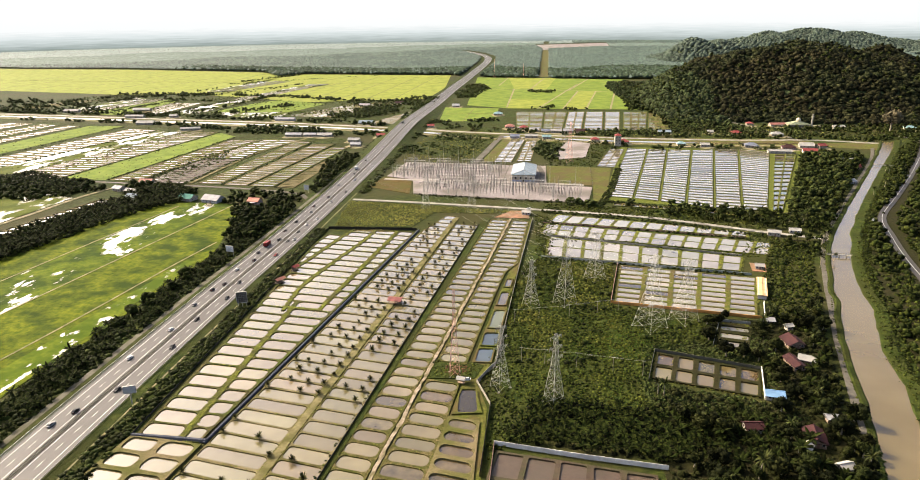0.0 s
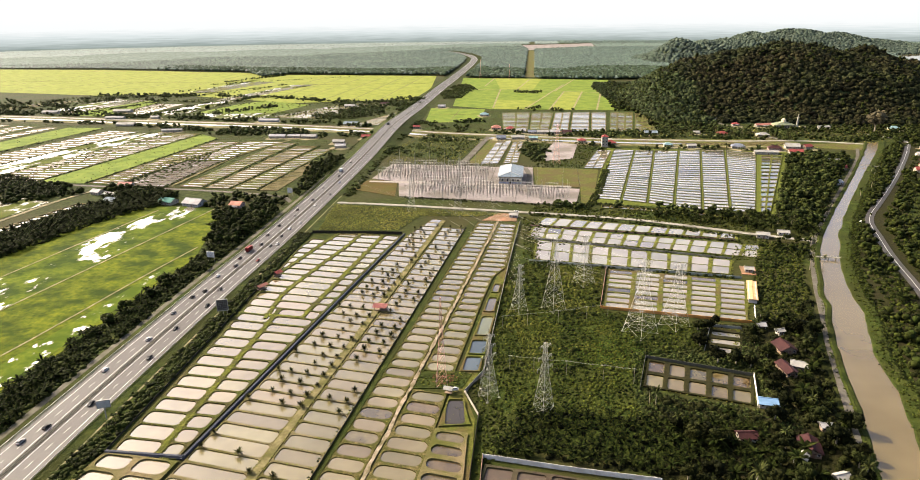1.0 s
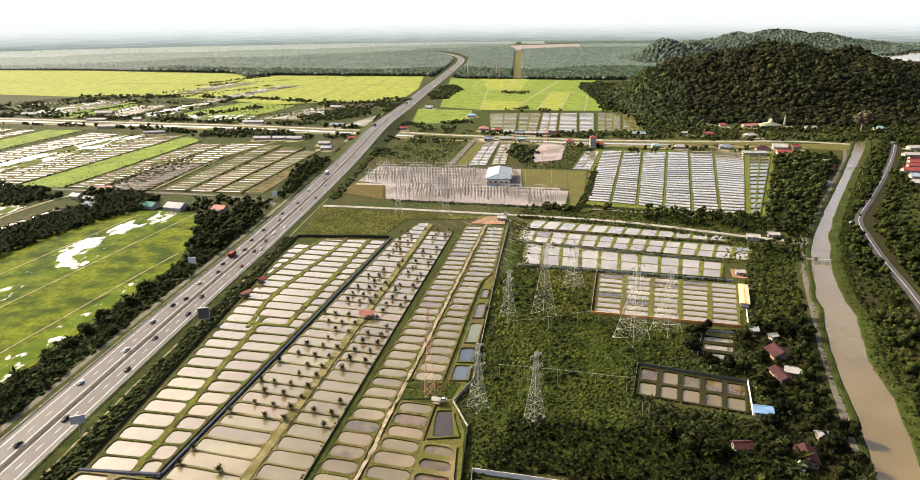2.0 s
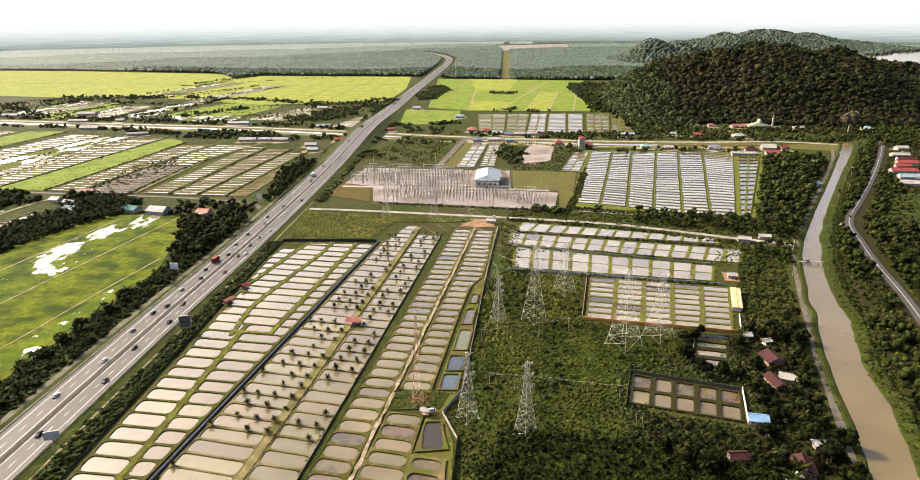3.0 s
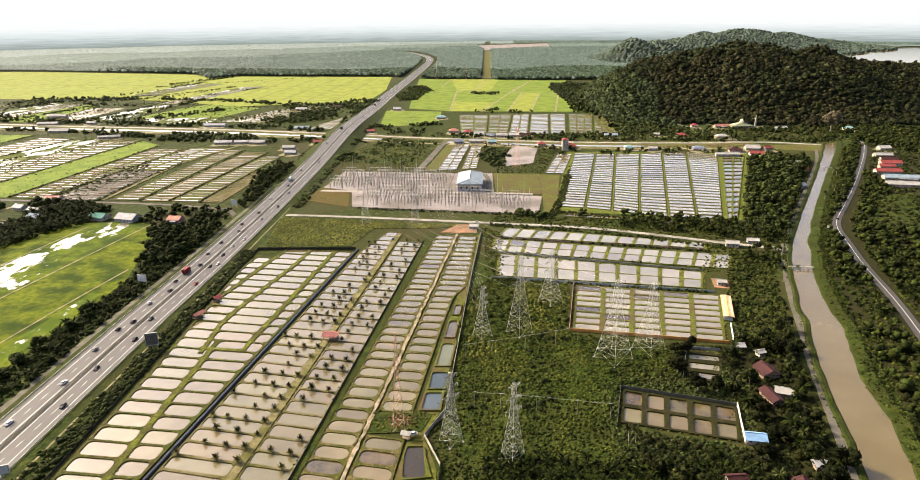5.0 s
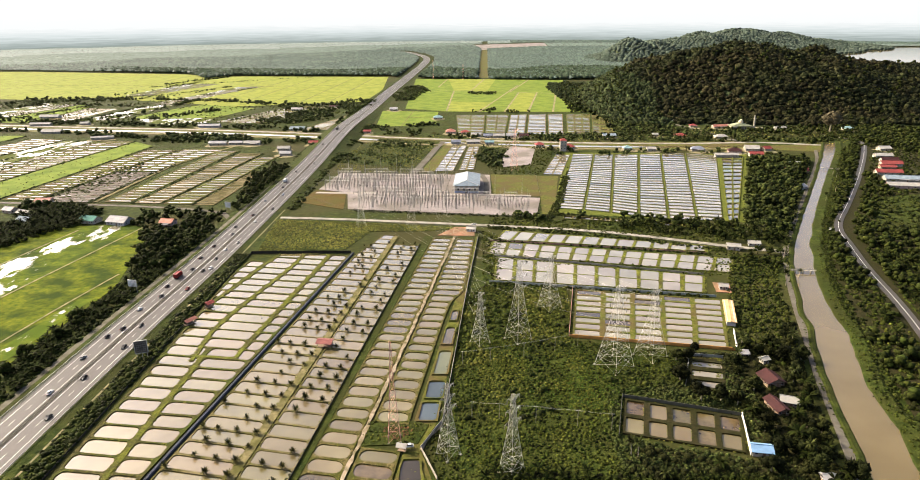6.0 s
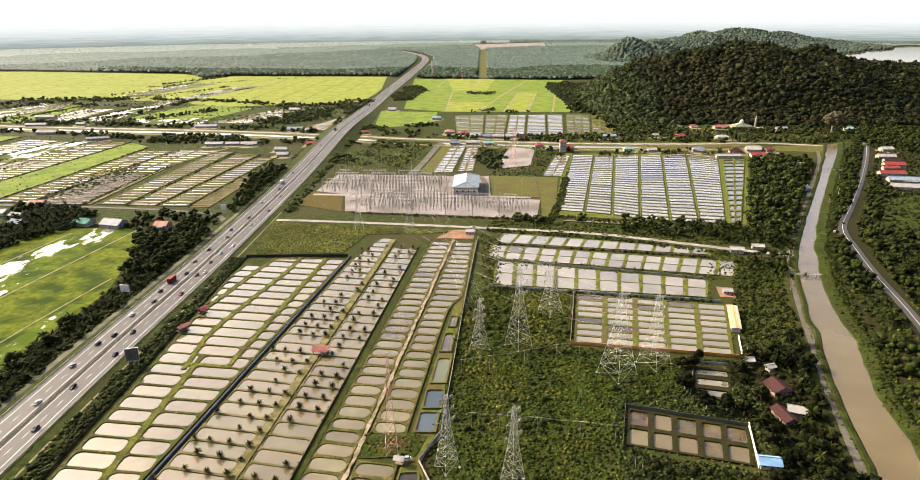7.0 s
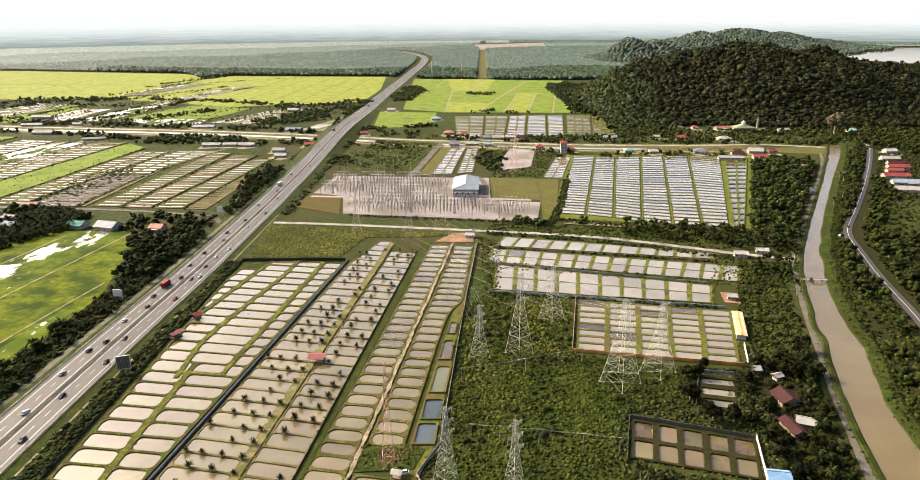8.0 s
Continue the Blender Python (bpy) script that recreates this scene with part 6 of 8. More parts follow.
for q in range(3000):
    e, x = A_EDGES[RNG.integers(0, len(A_EDGES))], RNG.uniform(-162, -88)
    y = lean(e, x, -130, float(np.interp(e, [230, 400], [-0.11, -0.18])))
    if x < dyke1(y) - 3 and y < 521:
        tufts.append((x, y + RNG.uniform(-.4, .4), 0.55))
for q in range(1300):
    e, x = B_EDGES[RNG.integers(4, len(B_EDGES))], RNG.uniform(-125, -35)
    y = lean(e, x, -105, -0.21)
    if dyke1(y) + 3 < x < dyke2(y) - 2 and y < 540:
        tufts.append((x, y + RNG.uniform(-.4, .4), 0.55))
for q in range(900):
    y = RNG.uniform(150, 560)
    tufts.append((bpath(y) + RNG.choice([-1, 1]) * RNG.uniform(1.2, 2.3), y, 0.55))
for q in range(1800):
    e, x = C_EDGES[RNG.integers(2, len(C_EDGES))], RNG.uniform(-74, 9)
    y = lean(e, x, -50, float(np.interp(e, [250, 420], [-0.2, -0.14])))
    if c_line(-72, -25, y) < x < c_edge(y) and y < 556:
        tufts.append((x, y + RNG.uniform(-.6, .6), 0.55))
for q in range(2200):
    y = RNG.uniform(230, 519)
    f = (moss1 if y < 362 else (moss2, moss3, moss4)[RNG.integers(0, 3 if y > 445 else 2)])
    tufts.append((f(y) + RNG.uniform(-1.6, 1.6), y, 0.6))
for (qa, qb, qc, qd), cols, rows, n in ((((66, 293), (113, 279), (121, 304), (73, 320)), 5, 2, 420), (((107, 330), (121, 331), (131, 357), (117, 359)), 1, 4, 160), (((59, 385), (140, 368), (160, 431), (71, 449)), 5, 8, 900), (((17, 518), (183, 477), (196, 505), (22, 546)), 14, 2, 900), (((19, 467), (153, 443), (163, 471), (23, 511)), 10, 2, 700), (((24, 552), (181, 520), (186, 533), (33, 575)), 12, 1, 400)):
    for k in range(n):
        w = RNG.uniform(0, 1)
        if RNG.random() < 0.7:
            x, y = (lambda c: lerp(lerp(qa, qb, c), lerp(qd, qc, c), w))(RNG.integers(0, cols + 1) / cols)
            tufts.append((x + RNG.uniform(-1.2, 1.2), y, 0.42))
        else:
            c = RNG.integers(0, rows + 1) / rows
            x, y = lerp(lerp(qa, qd, c), lerp(qb, qc, c), w)
            tufts.append((x, y + RNG.uniform(-.6, .6), 0.42))
scatter("weeds", PLANT, tufts, (0.25, 0.75), M_WEED_Y, "tufts of weed on the pond bunds", "weeds")
q = offset_line(smooth_line(RIVER_MID, 1.5), 13.0)
q = np.vstack([q + RNG.normal(0, 1, q.shape) * 2.3 + np.array([0.8, 0]) for k in range(3)])
q = q[(q[:, 1] > 200) & (q[:, 1] < 900)]
scatter("weeds", WEED, np.column_stack([q, np.full(len(q), 0.7)]), (0.3, 0.9), M_WEED, "rank green weeds on the river bank", "shrubs")
q = offset_line(smooth_line(RIVER_MID, 2.0), 16.5)
q = np.vstack([q + RNG.normal(0, 1, q.shape) * 1.8 for k in range(2)])
q = q[(q[:, 1] > 200) & (q[:, 1] < 900)]
scatter("shrubs", BUSH, np.column_stack([q, np.full(len(q), 0.2)]), (0.7, 1.8), M_LEAF, "dark bushes behind the river bank", "shrubs")
# kept darker than M_LEAF to stand for shaded, backlit near crowns
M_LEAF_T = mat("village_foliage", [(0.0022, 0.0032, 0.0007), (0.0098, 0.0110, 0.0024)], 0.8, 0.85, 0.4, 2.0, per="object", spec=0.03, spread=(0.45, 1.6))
scatter("shrubs", WEED, fill([(150, 372), (166, 440), (198, 515), (236, 508), (212, 470), (188, 400), (176, 362)], 2.0, keep=.8), (0.5, 1.3), M_WEED, "rank weeds and creepers beside the lane", "shrubs")
scatter("shrubs", WEED, fill([(-12, 222), (-6, 232), (10, 240), (16, 268), (-6, 300), (-10, 300), (-18, 286), (-11, 264)], 1.5, keep=.8), (0.4, 1.0), M_WEED, "rank weeds behind the field-edge fence", "shrubs")
# lower right corner
PALM_BLOCK = [(-8, 238), (58, 228), (108, 232), (112, 262), (64, 266), (10, 270)]
scatter("palm_block", OILPALM, fill(PALM_BLOCK, 4.9, 0.25), (0.62, 0.88), M_PALM_S, "closed block of dark oil palms", "palm block")
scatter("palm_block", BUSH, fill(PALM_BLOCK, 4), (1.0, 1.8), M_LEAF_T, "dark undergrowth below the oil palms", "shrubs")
YARDS = [[(98, 308), (130, 308), (137, 364), (110, 368)], [(108, 250), (132, 250), (136, 285), (112, 290)], [(132, 318), (158, 318), (164, 350), (140, 356)]]
LR = [(58, 262), (108, 230), (60, 226), (60, 170), (128, 170), (150, 272), (166, 335), (184, 388), (150, 372), (138, 362), (110, 364), (106, 334), (124, 330), (126, 300), (116, 272), (70, 286)]
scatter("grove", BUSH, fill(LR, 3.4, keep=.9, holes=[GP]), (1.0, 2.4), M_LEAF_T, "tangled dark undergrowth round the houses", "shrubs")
scatter("grove", OILPALM, fill(LR, 9, keep=.45, holes=YARDS), (0.9, 1.4), M_PALM_S, "palms scattered among village trees", "palms")
scatter("grove", BROAD_L, np.vstack([fill([(470, 930), (620, 930), (700, 1050), (640, 1100), (400, 1075), (400, 1030), (480, 1020)], 8, keep=.75, patchy=(.02, -.2)), fill([(300, 960), (480, 960), (470, 1000), (300, 1000)], 11, keep=.35)]), (0.8, 1.5), M_LEAF, "scattered trees on the common below the hill", "grove")
# east of the river
ER = [(160, 130), (172, 236), (196, 300), (228, 400), (250, 470), (282, 530), (322, 600), (378, 700), (440, 800), (520, 940), (610, 1060), (720, 1060), (600, 860), (350, 480), (250, 260), (200, 130)]
RD = [(226, 290), (246, 380), (261, 435), (276, 487), (288, 527), (306, 582), (361, 667), (433, 781), (523, 925), (541, 915), (447, 772), (375, 658), (320, 575), (301, 522), (289, 482), (273, 430), (258, 375), (238, 290)]
VILL = [(415, 670), (465, 660), (570, 850), (560, 912), (508, 905), (446, 770)]
CLEAR = [(330, 560), (420, 560), (480, 690), (400, 670)]
scatter("grove", BROAD_L, fill(ER, 7.4, keep=.85, holes=[RD, CLEAR, VILL], patchy=(0.02, -0.45)), (0.8, 1.6), M_LEAF, "dense trees on the far side of the river", "grove")
scatter("grove", BROAD_L, fill([(268, 510), (330, 622), (400, 742), (478, 876), (512, 930), (520, 915), (438, 778), (384, 692), (346, 636), (304, 578), (286, 528)], 5.6, keep=.95), (0.6, 1.3), M_LEAF, "dense trees between river and road", "grove")
scatter("grove", BUSH, fill(ER, 5.6, keep=.8, holes=[RD]), (1.3, 2.8), M_LEAF, "undergrowth east of the river", "shrubs")
scatter("shrubs", WEED, fill([(200, 296), (232, 396), (254, 466), (286, 526), (340, 520), (300, 420), (255, 300)], 2.5, keep=.8, holes=[RD]), (0.6, 1.5), M_WEED, "rank weeds below riverside trees", "shrubs")
scatter("grove", OILPALM, fill([(190, 240), (330, 240), (420, 520), (300, 520), (240, 400)], 11, keep=.5, holes=[RD]), (0.9, 1.4), M_PALM_S, "palms east of the river", "palms")
scatter("hedge", BUSH, np.vstack([along([(130, 180), (143, 229), (150, 252), (156, 273), (162, 297), (168, 320), (178, 350), (191, 386), (203, 420), (221, 471), (236, 507), (258, 548), (306, 634)], 1.8, 1.5, .8), along([(182, 270), (193, 302), (206, 350), (221, 385), (228, 419), (246, 470), (262, 506), (282, 546)], 5, 2.2, .6)]), (0.5, 1.1), M_WEED, "weeds along the water's edge", "shrubs")


M_FROND = mat("green_coconut_fronds", [(0.008, 0.0105, 0.002), (0.023, 0.026, 0.005)], 0.8, 0.7, per="object", spec=0.05, spread=(0.5, 1.6))


def tree_thing(kind):
    """One tree as a thing with trunk and crown."""
    if kind == "coco":
        t = tagged(new("coconut_palm"), "small coconut palm with dark drooping fronds", "palm tree", "palms on the pond bunds")
        v, f = trunk_arr(0.9, 0.2, 0.14, 6, 0.1)
        part("trunk", mesh_arr("trunk", v, f, M_BARK, True), None, t)
        v, f = join([palm_crown(21, 2.1, 0.8, 12, 10, 0.2, 1.7), palm_crown(22, 1.4, 0.8, 8, 6, 0.18, 0.7)])
        part("crown", mesh_arr("crown", v * np.array([1.2, 1.2, 0.62]) + np.array([0.1, 0, 0.35]), f, M_PALM), None, t)
        return t
    if kind == "tall":
        t = tagged(new("coconut_palm"), "tall coconut palm with arching green fronds", "palm tree", "village palms")
        v, f = trunk_arr(7.2, 0.24, 0.15, 7, 0.7)
        part("trunk", mesh_arr("trunk", v, f, M_BARK, True), None, t)
        v, f = join([palm_crown(41, 3.7, 0.0, 11, 9, 0.34, 2.8), palm_crown(42, 2.6, 0.1, 6, 6, 0.3, 1.0)])
        part("crown", mesh_arr("crown", v + np.array([0.7, 0, 7.1]), f, M_FROND), None, t)
        return t
    seed = {"broad": 31, "broad2": 32, "broad3": 33}[kind]
    t = tagged(new("village_tree"), "broadleaf village tree with dense dark crown", "tree", "village trees")
    v, f = trunk_arr(4.2, 0.32, 0.16, 7, 0.3)
    part("trunk", mesh_arr("trunk", v, f, M_BARK, True), None, t)
    v, f = crown(seed, 3.4, 6.4, 11, 420, ICO1)
    part("crown", mesh_arr("crown", v, f, M_LEAF_T), None, t)
    return t




def place(kind, pts, size, group=None):
    t0 = tree_thing(kind)
    for k, (x, y, z) in enumerate(pts):
        m = pose(x, y, z, 0, 0, RNG.uniform(0, 360))
        s = RNG.uniform(*size)
        if k == 0:
            t0.matrix_basis = m
            t0.scale = (s, s, s)
            continue
        t = copy_thing(t0, m)
        t.scale = (s, s, s * RNG.uniform(.9, 1.15))


pp = []
for e in B_EDGES:
    for lo, hi, at in ((lambda y: dyke1(y) + 3, lambda y: bpath(y) - 1.2, (0.05, 0.32, 0.64, 0.96)), (lambda y: bpath(y) + 1.2, lambda y: dyke2(y) - 1.5, (0.36, 0.78))):
        for f in at:
            x = lo(e) + (hi(e) - lo(e)) * f + RNG.uniform(-.7, .7)
            y = lean(e, x, -105, -0.21) + RNG.uniform(-.4, .4)
            if 191 < y < 545 and RNG.random() < (0.2 if f == 0.05 else 0.5 if y > 430 else 0.74 if y > 272 else 0.12 if y > 215 else 0.4):
                pp.append((x, y, 0.58))
place("coco", pp, (0.75, 1.15))
vt = np.vstack([fill(LR, 7.2, keep=.75, holes=YARDS + [[(58, 258), (114, 262), (118, 276), (66, 292)]]), *[fill(h, 8.5, keep=.5, holes=[GP]) for h in YARDS]])
LOTS = [(119, 345, 14), (147, 334, 9), (139.5, 311, 8), (147, 315, 6), (124, 247, 8), (117.5, 240, 5), (101, 253, 7), (119, 280, 7), (152, 353, 4), (144, 360, 5)]
vt = np.array([q for q in vt if not any(abs(q[0] - x) < r * 0.75 + 1 and -r - 5 < q[1] - y < r * 0.7 + 1.5 for x, y, r in LOTS)])
tall = np.vstack([vt[::6], fill([(60, 262), (112, 262), (118, 276), (66, 290)], 15, keep=.5), along([(140, 590), (200, 575), (240, 560)], 4, 11, .8), along([(212, 455), (238, 515)], 5, 14, .6), along([(330, 640), (400, 760)], 5, 18, .6)])
place("tall", tall, (0.75, 1.25))
for k, kd in enumerate(("broad", "broad2", "broad3")):
    place(kd, vt[k::3][:95], (0.7, 1.35))

# ---------- power lines ----------
def lattice(b, h, base, waist, top, panels, w, arms=(), i=0):
    """A four-legged lattice tower with bracing and crossarms; arms: (height, reach)."""
    def half(z):
        k = h * 0.62
        return base + (waist - base) * min(z / k, 1) if z < k else waist + (top - waist) * (z - k) / (h - k)
    zs = [h * (1 - (1 - j / panels) ** 1.25) for j in range(panels + 1)]
    corner = lambda z, q: (half(z) * (1 if q in (0, 3) else -1), half(z) * (1 if q in (0, 1) else -1), z)
    for j in range(panels):
        z0, z1 = zs[j], zs[j + 1]
        for q in range(4):
            b.rod(corner(z0, q), corner(z1, q), w * 1.7, i)
            b.rod(corner(z0, q), corner(z1, (q + 1) % 4), w, i)
            b.rod(corner(z0, (q + 1) % 4), corner(z1, q), w, i)
            b.rod(corner(z1, q), corner(z1, (q + 1) % 4), w, i)
    return half


def pylon(x, y, h, base, heading, arms, steel, label, reach=5.0):
    p = tagged(new("pylon"), label, "pylon", "power line pylons")
    b = Build()
    half = lattice(b, h, base, base * 0.3, base * 0.14, 10, 0.095)
    part("tower", b, steel, p)
    tips = []
    for k in range(arms):
        z = h * (0.97 - 0.15 * k)
        b, strings = Build(), []
        hw = half(z)
        for s in (-1, 1):
            tip = (s * (reach + 0.6 * k), 0, z)
            for q in (-1, 1):
                b.rod((s * hw, q * hw, z), tip, 0.11)
                b.rod((s * hw, q * hw, z - 1.6), tip, 0.09)
                for t in (0.33, 0.66):
                    a = Vector((s * hw, q * hw, z)).lerp(Vector(tip), t)
                    c = Vector((s * hw, q * hw, z - 1.6)).lerp(Vector(tip), t - 0.2)
                    b.rod(a, c, 0.07)
            ins = Build()
            ins.tube(tip, (tip[0], 0, z - 1.7), 0.14, 0.14, 5)
            strings.append(ins)
            tips.append((tip[0], 0, z - 1.7))
        arm = part("crossarm", b, steel, p)
        for ins in strings:
            part("insulator", ins, M_CONCRETE, arm)
    foot = Build()
    for q in ((1, 1), (1, -1), (-1, -1), (-1, 1)):
        foot.box((q[0] * base, q[1] * base, 0.15), (0.9, 0.9, 0.7))
    part("footing", foot, M_CONCRETE, p)
    m = pose(x, y, 0.1, 0, 0, heading)
    p.matrix_basis = m
    return [m @ Vector(t) for t in tips]


PALE = "pale galvanised lattice pylon with crossarms standing in scrub"
pylon(17, 268, 35.5, 3.7, 40, 3, M_STEEL, PALE, 3.2)
pylon(-8, 280, 33, 3.6, 40, 3, M_STEEL, "pale galvanised lattice pylon beside the pond fence", 3.2)
t3 = pylon(75, 351, 44, 7.0, 38, 3, M_STEEL, "broad-legged pale lattice pylon behind walled ponds", 5.5)
t4 = pylon(96, 361, 38, 6.2, 38, 3, M_STEEL, "broad-legged pale lattice pylon behind walled ponds", 5.0)
t5 = pylon(7.5, 377, 30, 3.8, 40, 3, M_STEEL, PALE, 3.0)
t6 = pylon(28.5, 381, 46, 5.2, 40, 3, M_STEEL, "tall pale lattice pylon standing in scrub", 5.0)
t7 = pylon(51, 422, 34, 5.4, 40, 3, M_STEEL, PALE, 4.6)
pylon(-31, 290, 46, 2.6, 8, 0, M_RUST, "slender red and white lattice pylon among ponds", 2.0)
t9 = pylon(-88, 591, 37, 3.6, 20, 3, M_STEEL, "pale lattice pylon below the switchyard", 4.5)
t10 = pylon(-45, 589, 38, 3.6, 20, 3, M_STEEL, "pale lattice pylon below the switchyard", 4.5)
t11 = pylon(58, 800, 48, 4.2, 10, 3, M_RUST, "reddish lattice pylon beyond the switchyard", 4.5)
for x, y, h in ((-81, 1946, 52), (2, 1906, 42)):
    pylon(x, y, h, 2.2, 0, 0, M_RUST, "thin distant lattice mast beside the fields")


M_WIRE = mat("dull_aluminium_wire", [(0.17, 0.165, 0.14), (0.24, 0.23, 0.2)], 0.6, 0.7, spec=0.2)


def wires(name, ta, tb, sag, label, r=0.021):
    line = tagged(new(name), label, "power lines", "power lines")
    for a, c in zip(ta, tb):
        a, c = Vector(a), Vector(c)
        pts = [a.lerp(c, k / 14) - Vector((0, 0, sag * 4 * (k / 14) * (1 - k / 14))) for k in range(15)]
        side = (c - a).cross(Vector((0, 0, 1))).normalized()
        ring = [side * r, Vector((0, 0, r)), -side * r - Vector((0, 0, r * .5))]
        b = Build()
        b.add([p + q for p in pts for q in ring], [(3 * k + j, 3 * k + (j + 1) % 3, 3 * k + 3 + (j + 1) % 3, 3 * k + 3 + j) for k in range(14) for j in range(3)])
        part("wire", b, M_WIRE, line)
    return line


def shifted(t, dx, dy, dz=0.0):
    return [Vector(p) + Vector((dx, dy, dz)) for p in t]


wires("power_lines", t3, t6, 1.5, "thin power lines between two lattice pylons")
wires("power_lines", t4, t7, 1.5, "thin power lines between two lattice pylons")
wires("power_lines", t6, t9, 7.0, "long power lines crossing the ponds")
wires("power_lines", t7, t10, 6.0, "long power lines crossing the ponds")
wires("power_lines", t5, shifted(t10, 20, 60, -22), 6.0, "long power lines crossing the ponds")
wires("power_lines", t9, [(-96 + 2.0 * k, 652, 11) for k in range(6)], 2.0, "power lines dropping into the switchyard")
wires("power_lines", t10, [(-46 + 2.0 * k, 650, 11) for k in range(6)], 2.0, "power lines dropping into the switchyard")
wires("power_lines", t11, [(30 + 5.0 * k, 762, 9) for k in range(6)], 1.0, "power lines dropping into the switchyard")


def pole_line(pts, h, label):
    line = smooth_line(pts, 17.0)
    poles = []
    for k, (x, y) in enumerate(line):
        p = tagged(new("utility_pole"), label, "utility pole", "utility poles")
        b = Build()
        b.tube((0, 0, 0), (0, 0, h), 0.14, 0.1, 6)
        part("pole", b, M_CONCRETE, p)
        b = Build()
        b.box((0, 0, h - 0.4), (1.8, 0.12, 0.14))
        part("crossarm", b, M_STEEL, p)
        p.location = (x, y, 0)
        poles.append([(x - 0.8, y, h - 0.3), (x, y, h), (x + 0.8, y, h - 0.3)])
    for a, c in zip(poles[:-1], poles[1:]):
        wires("power_lines", a, c, 0.4, "low distribution wires between concrete poles", 0.022)


pole_line([(-2, 352), (30, 361), (60, 372)], 8.5, "slim grey concrete utility pole in scrub")
pole_line([(2, 306), (30, 302), (62, 296)], 8.5, "slim grey concrete utility pole in scrub")

# ---------- substation ----------
def gantry():
    g = tagged(new("switchyard_gantry"), "grey lattice portal gantry in a switchyard", "gantry", "switchyard gantries")
    for s in (-1, 1):
        b = Build()
        for q in ((-.35, -.35), (.35, -.35), (.35, .35), (-.35, .35)):
            b.rod((s * 6 + q[0], q[1], 0), (s * 6 + q[0] * .6, q[1] * .6, 11), 0.22)
        for k in range(6):
            b.rod((s * 6 - .35, -.35, k * 1.8), (s * 6 + .35, -.35, k * 1.8 + 1.8), 0.15)
        b.rod((s * 6, 0, 11), (s * 6, 0, 15), 0.18)
        part("column", b, M_STEEL, g)
    b = Build()
    for dy, dz in ((-.4, 0), (.4, 0), (0, .7)):
        b.rod((-6, dy, 10.2 + dz), (6, dy, 10.2 + dz), 0.22)
    for k in range(8):
        x = -6 + 1.5 * k
        b.rod((x, -.4, 10.2), (x + 1.5, 0, 10.9), 0.15)
        b.rod((x, .4, 10.2), (x + 1.5, -.4, 10.2), 0.15)
    part("beam", b, M_STEEL, g)
    for x in (-3.5, 0, 3.5):
        b = Build()
        b.tube((x, 0, 10.1), (x, 0, 8.3), 0.22, 0.22, 5)
        part("insulator", b, M_DARKINS, g)
    return g


M_DARKINS = mat("brown_porcelain", [(0.055, 0.044, 0.038), (0.10, 0.08, 0.07)], 1.0, 0.6)


def switchgear():
    g = tagged(new("switchgear_bay"), "row of brown insulators on grey steel stands", "switchgear", "switchgear bays")
    for x in (-3, 0, 3):
        b = Build()
        b.box((x, 0, 1.2), (0.26, 0.26, 2.4))
        b.box((x, 0, 2.5), (1.0, 0.6, 0.25))
        part("stand", b, M_STEEL, g)
        b = Build()
        b.tube((x - .3, 0, 2.6), (x - .3, 0, 5.2), 0.15, 0.12, 6)
        b.tube((x + .3, 0, 2.6), (x + .3, 0, 5.0), 0.15, 0.12, 6)
        b.rod((x - .3, 0, 5.2), (x + .3, 0, 5.0), 0.14)
        part("insulator", b, M_DARKINS, g)
    b = Build()
    b.rod((-3.5, 0, 5.15), (3.5, 0, 5.15), 0.12)
    part("busbar", b, M_STEEL, g)
    return g


def lightning_mast():
    g = tagged(new("lightning_mast"), "thin tapering steel lightning mast", "mast", "lightning masts")
    b = Build()
    b.tube((0, 0, 0), (0, 0, 14), 0.26, 0.16, 6)
    b.tube((0, 0, 14), (0, 0, 23), 0.14, 0.05, 5)
    part("pole", b, M_STEEL, g)
    b = Build()
    b.box((0, 0, 0.2), (1.0, 1.0, 0.5))
    part("footing", b, M_CONCRETE, g)
    return g


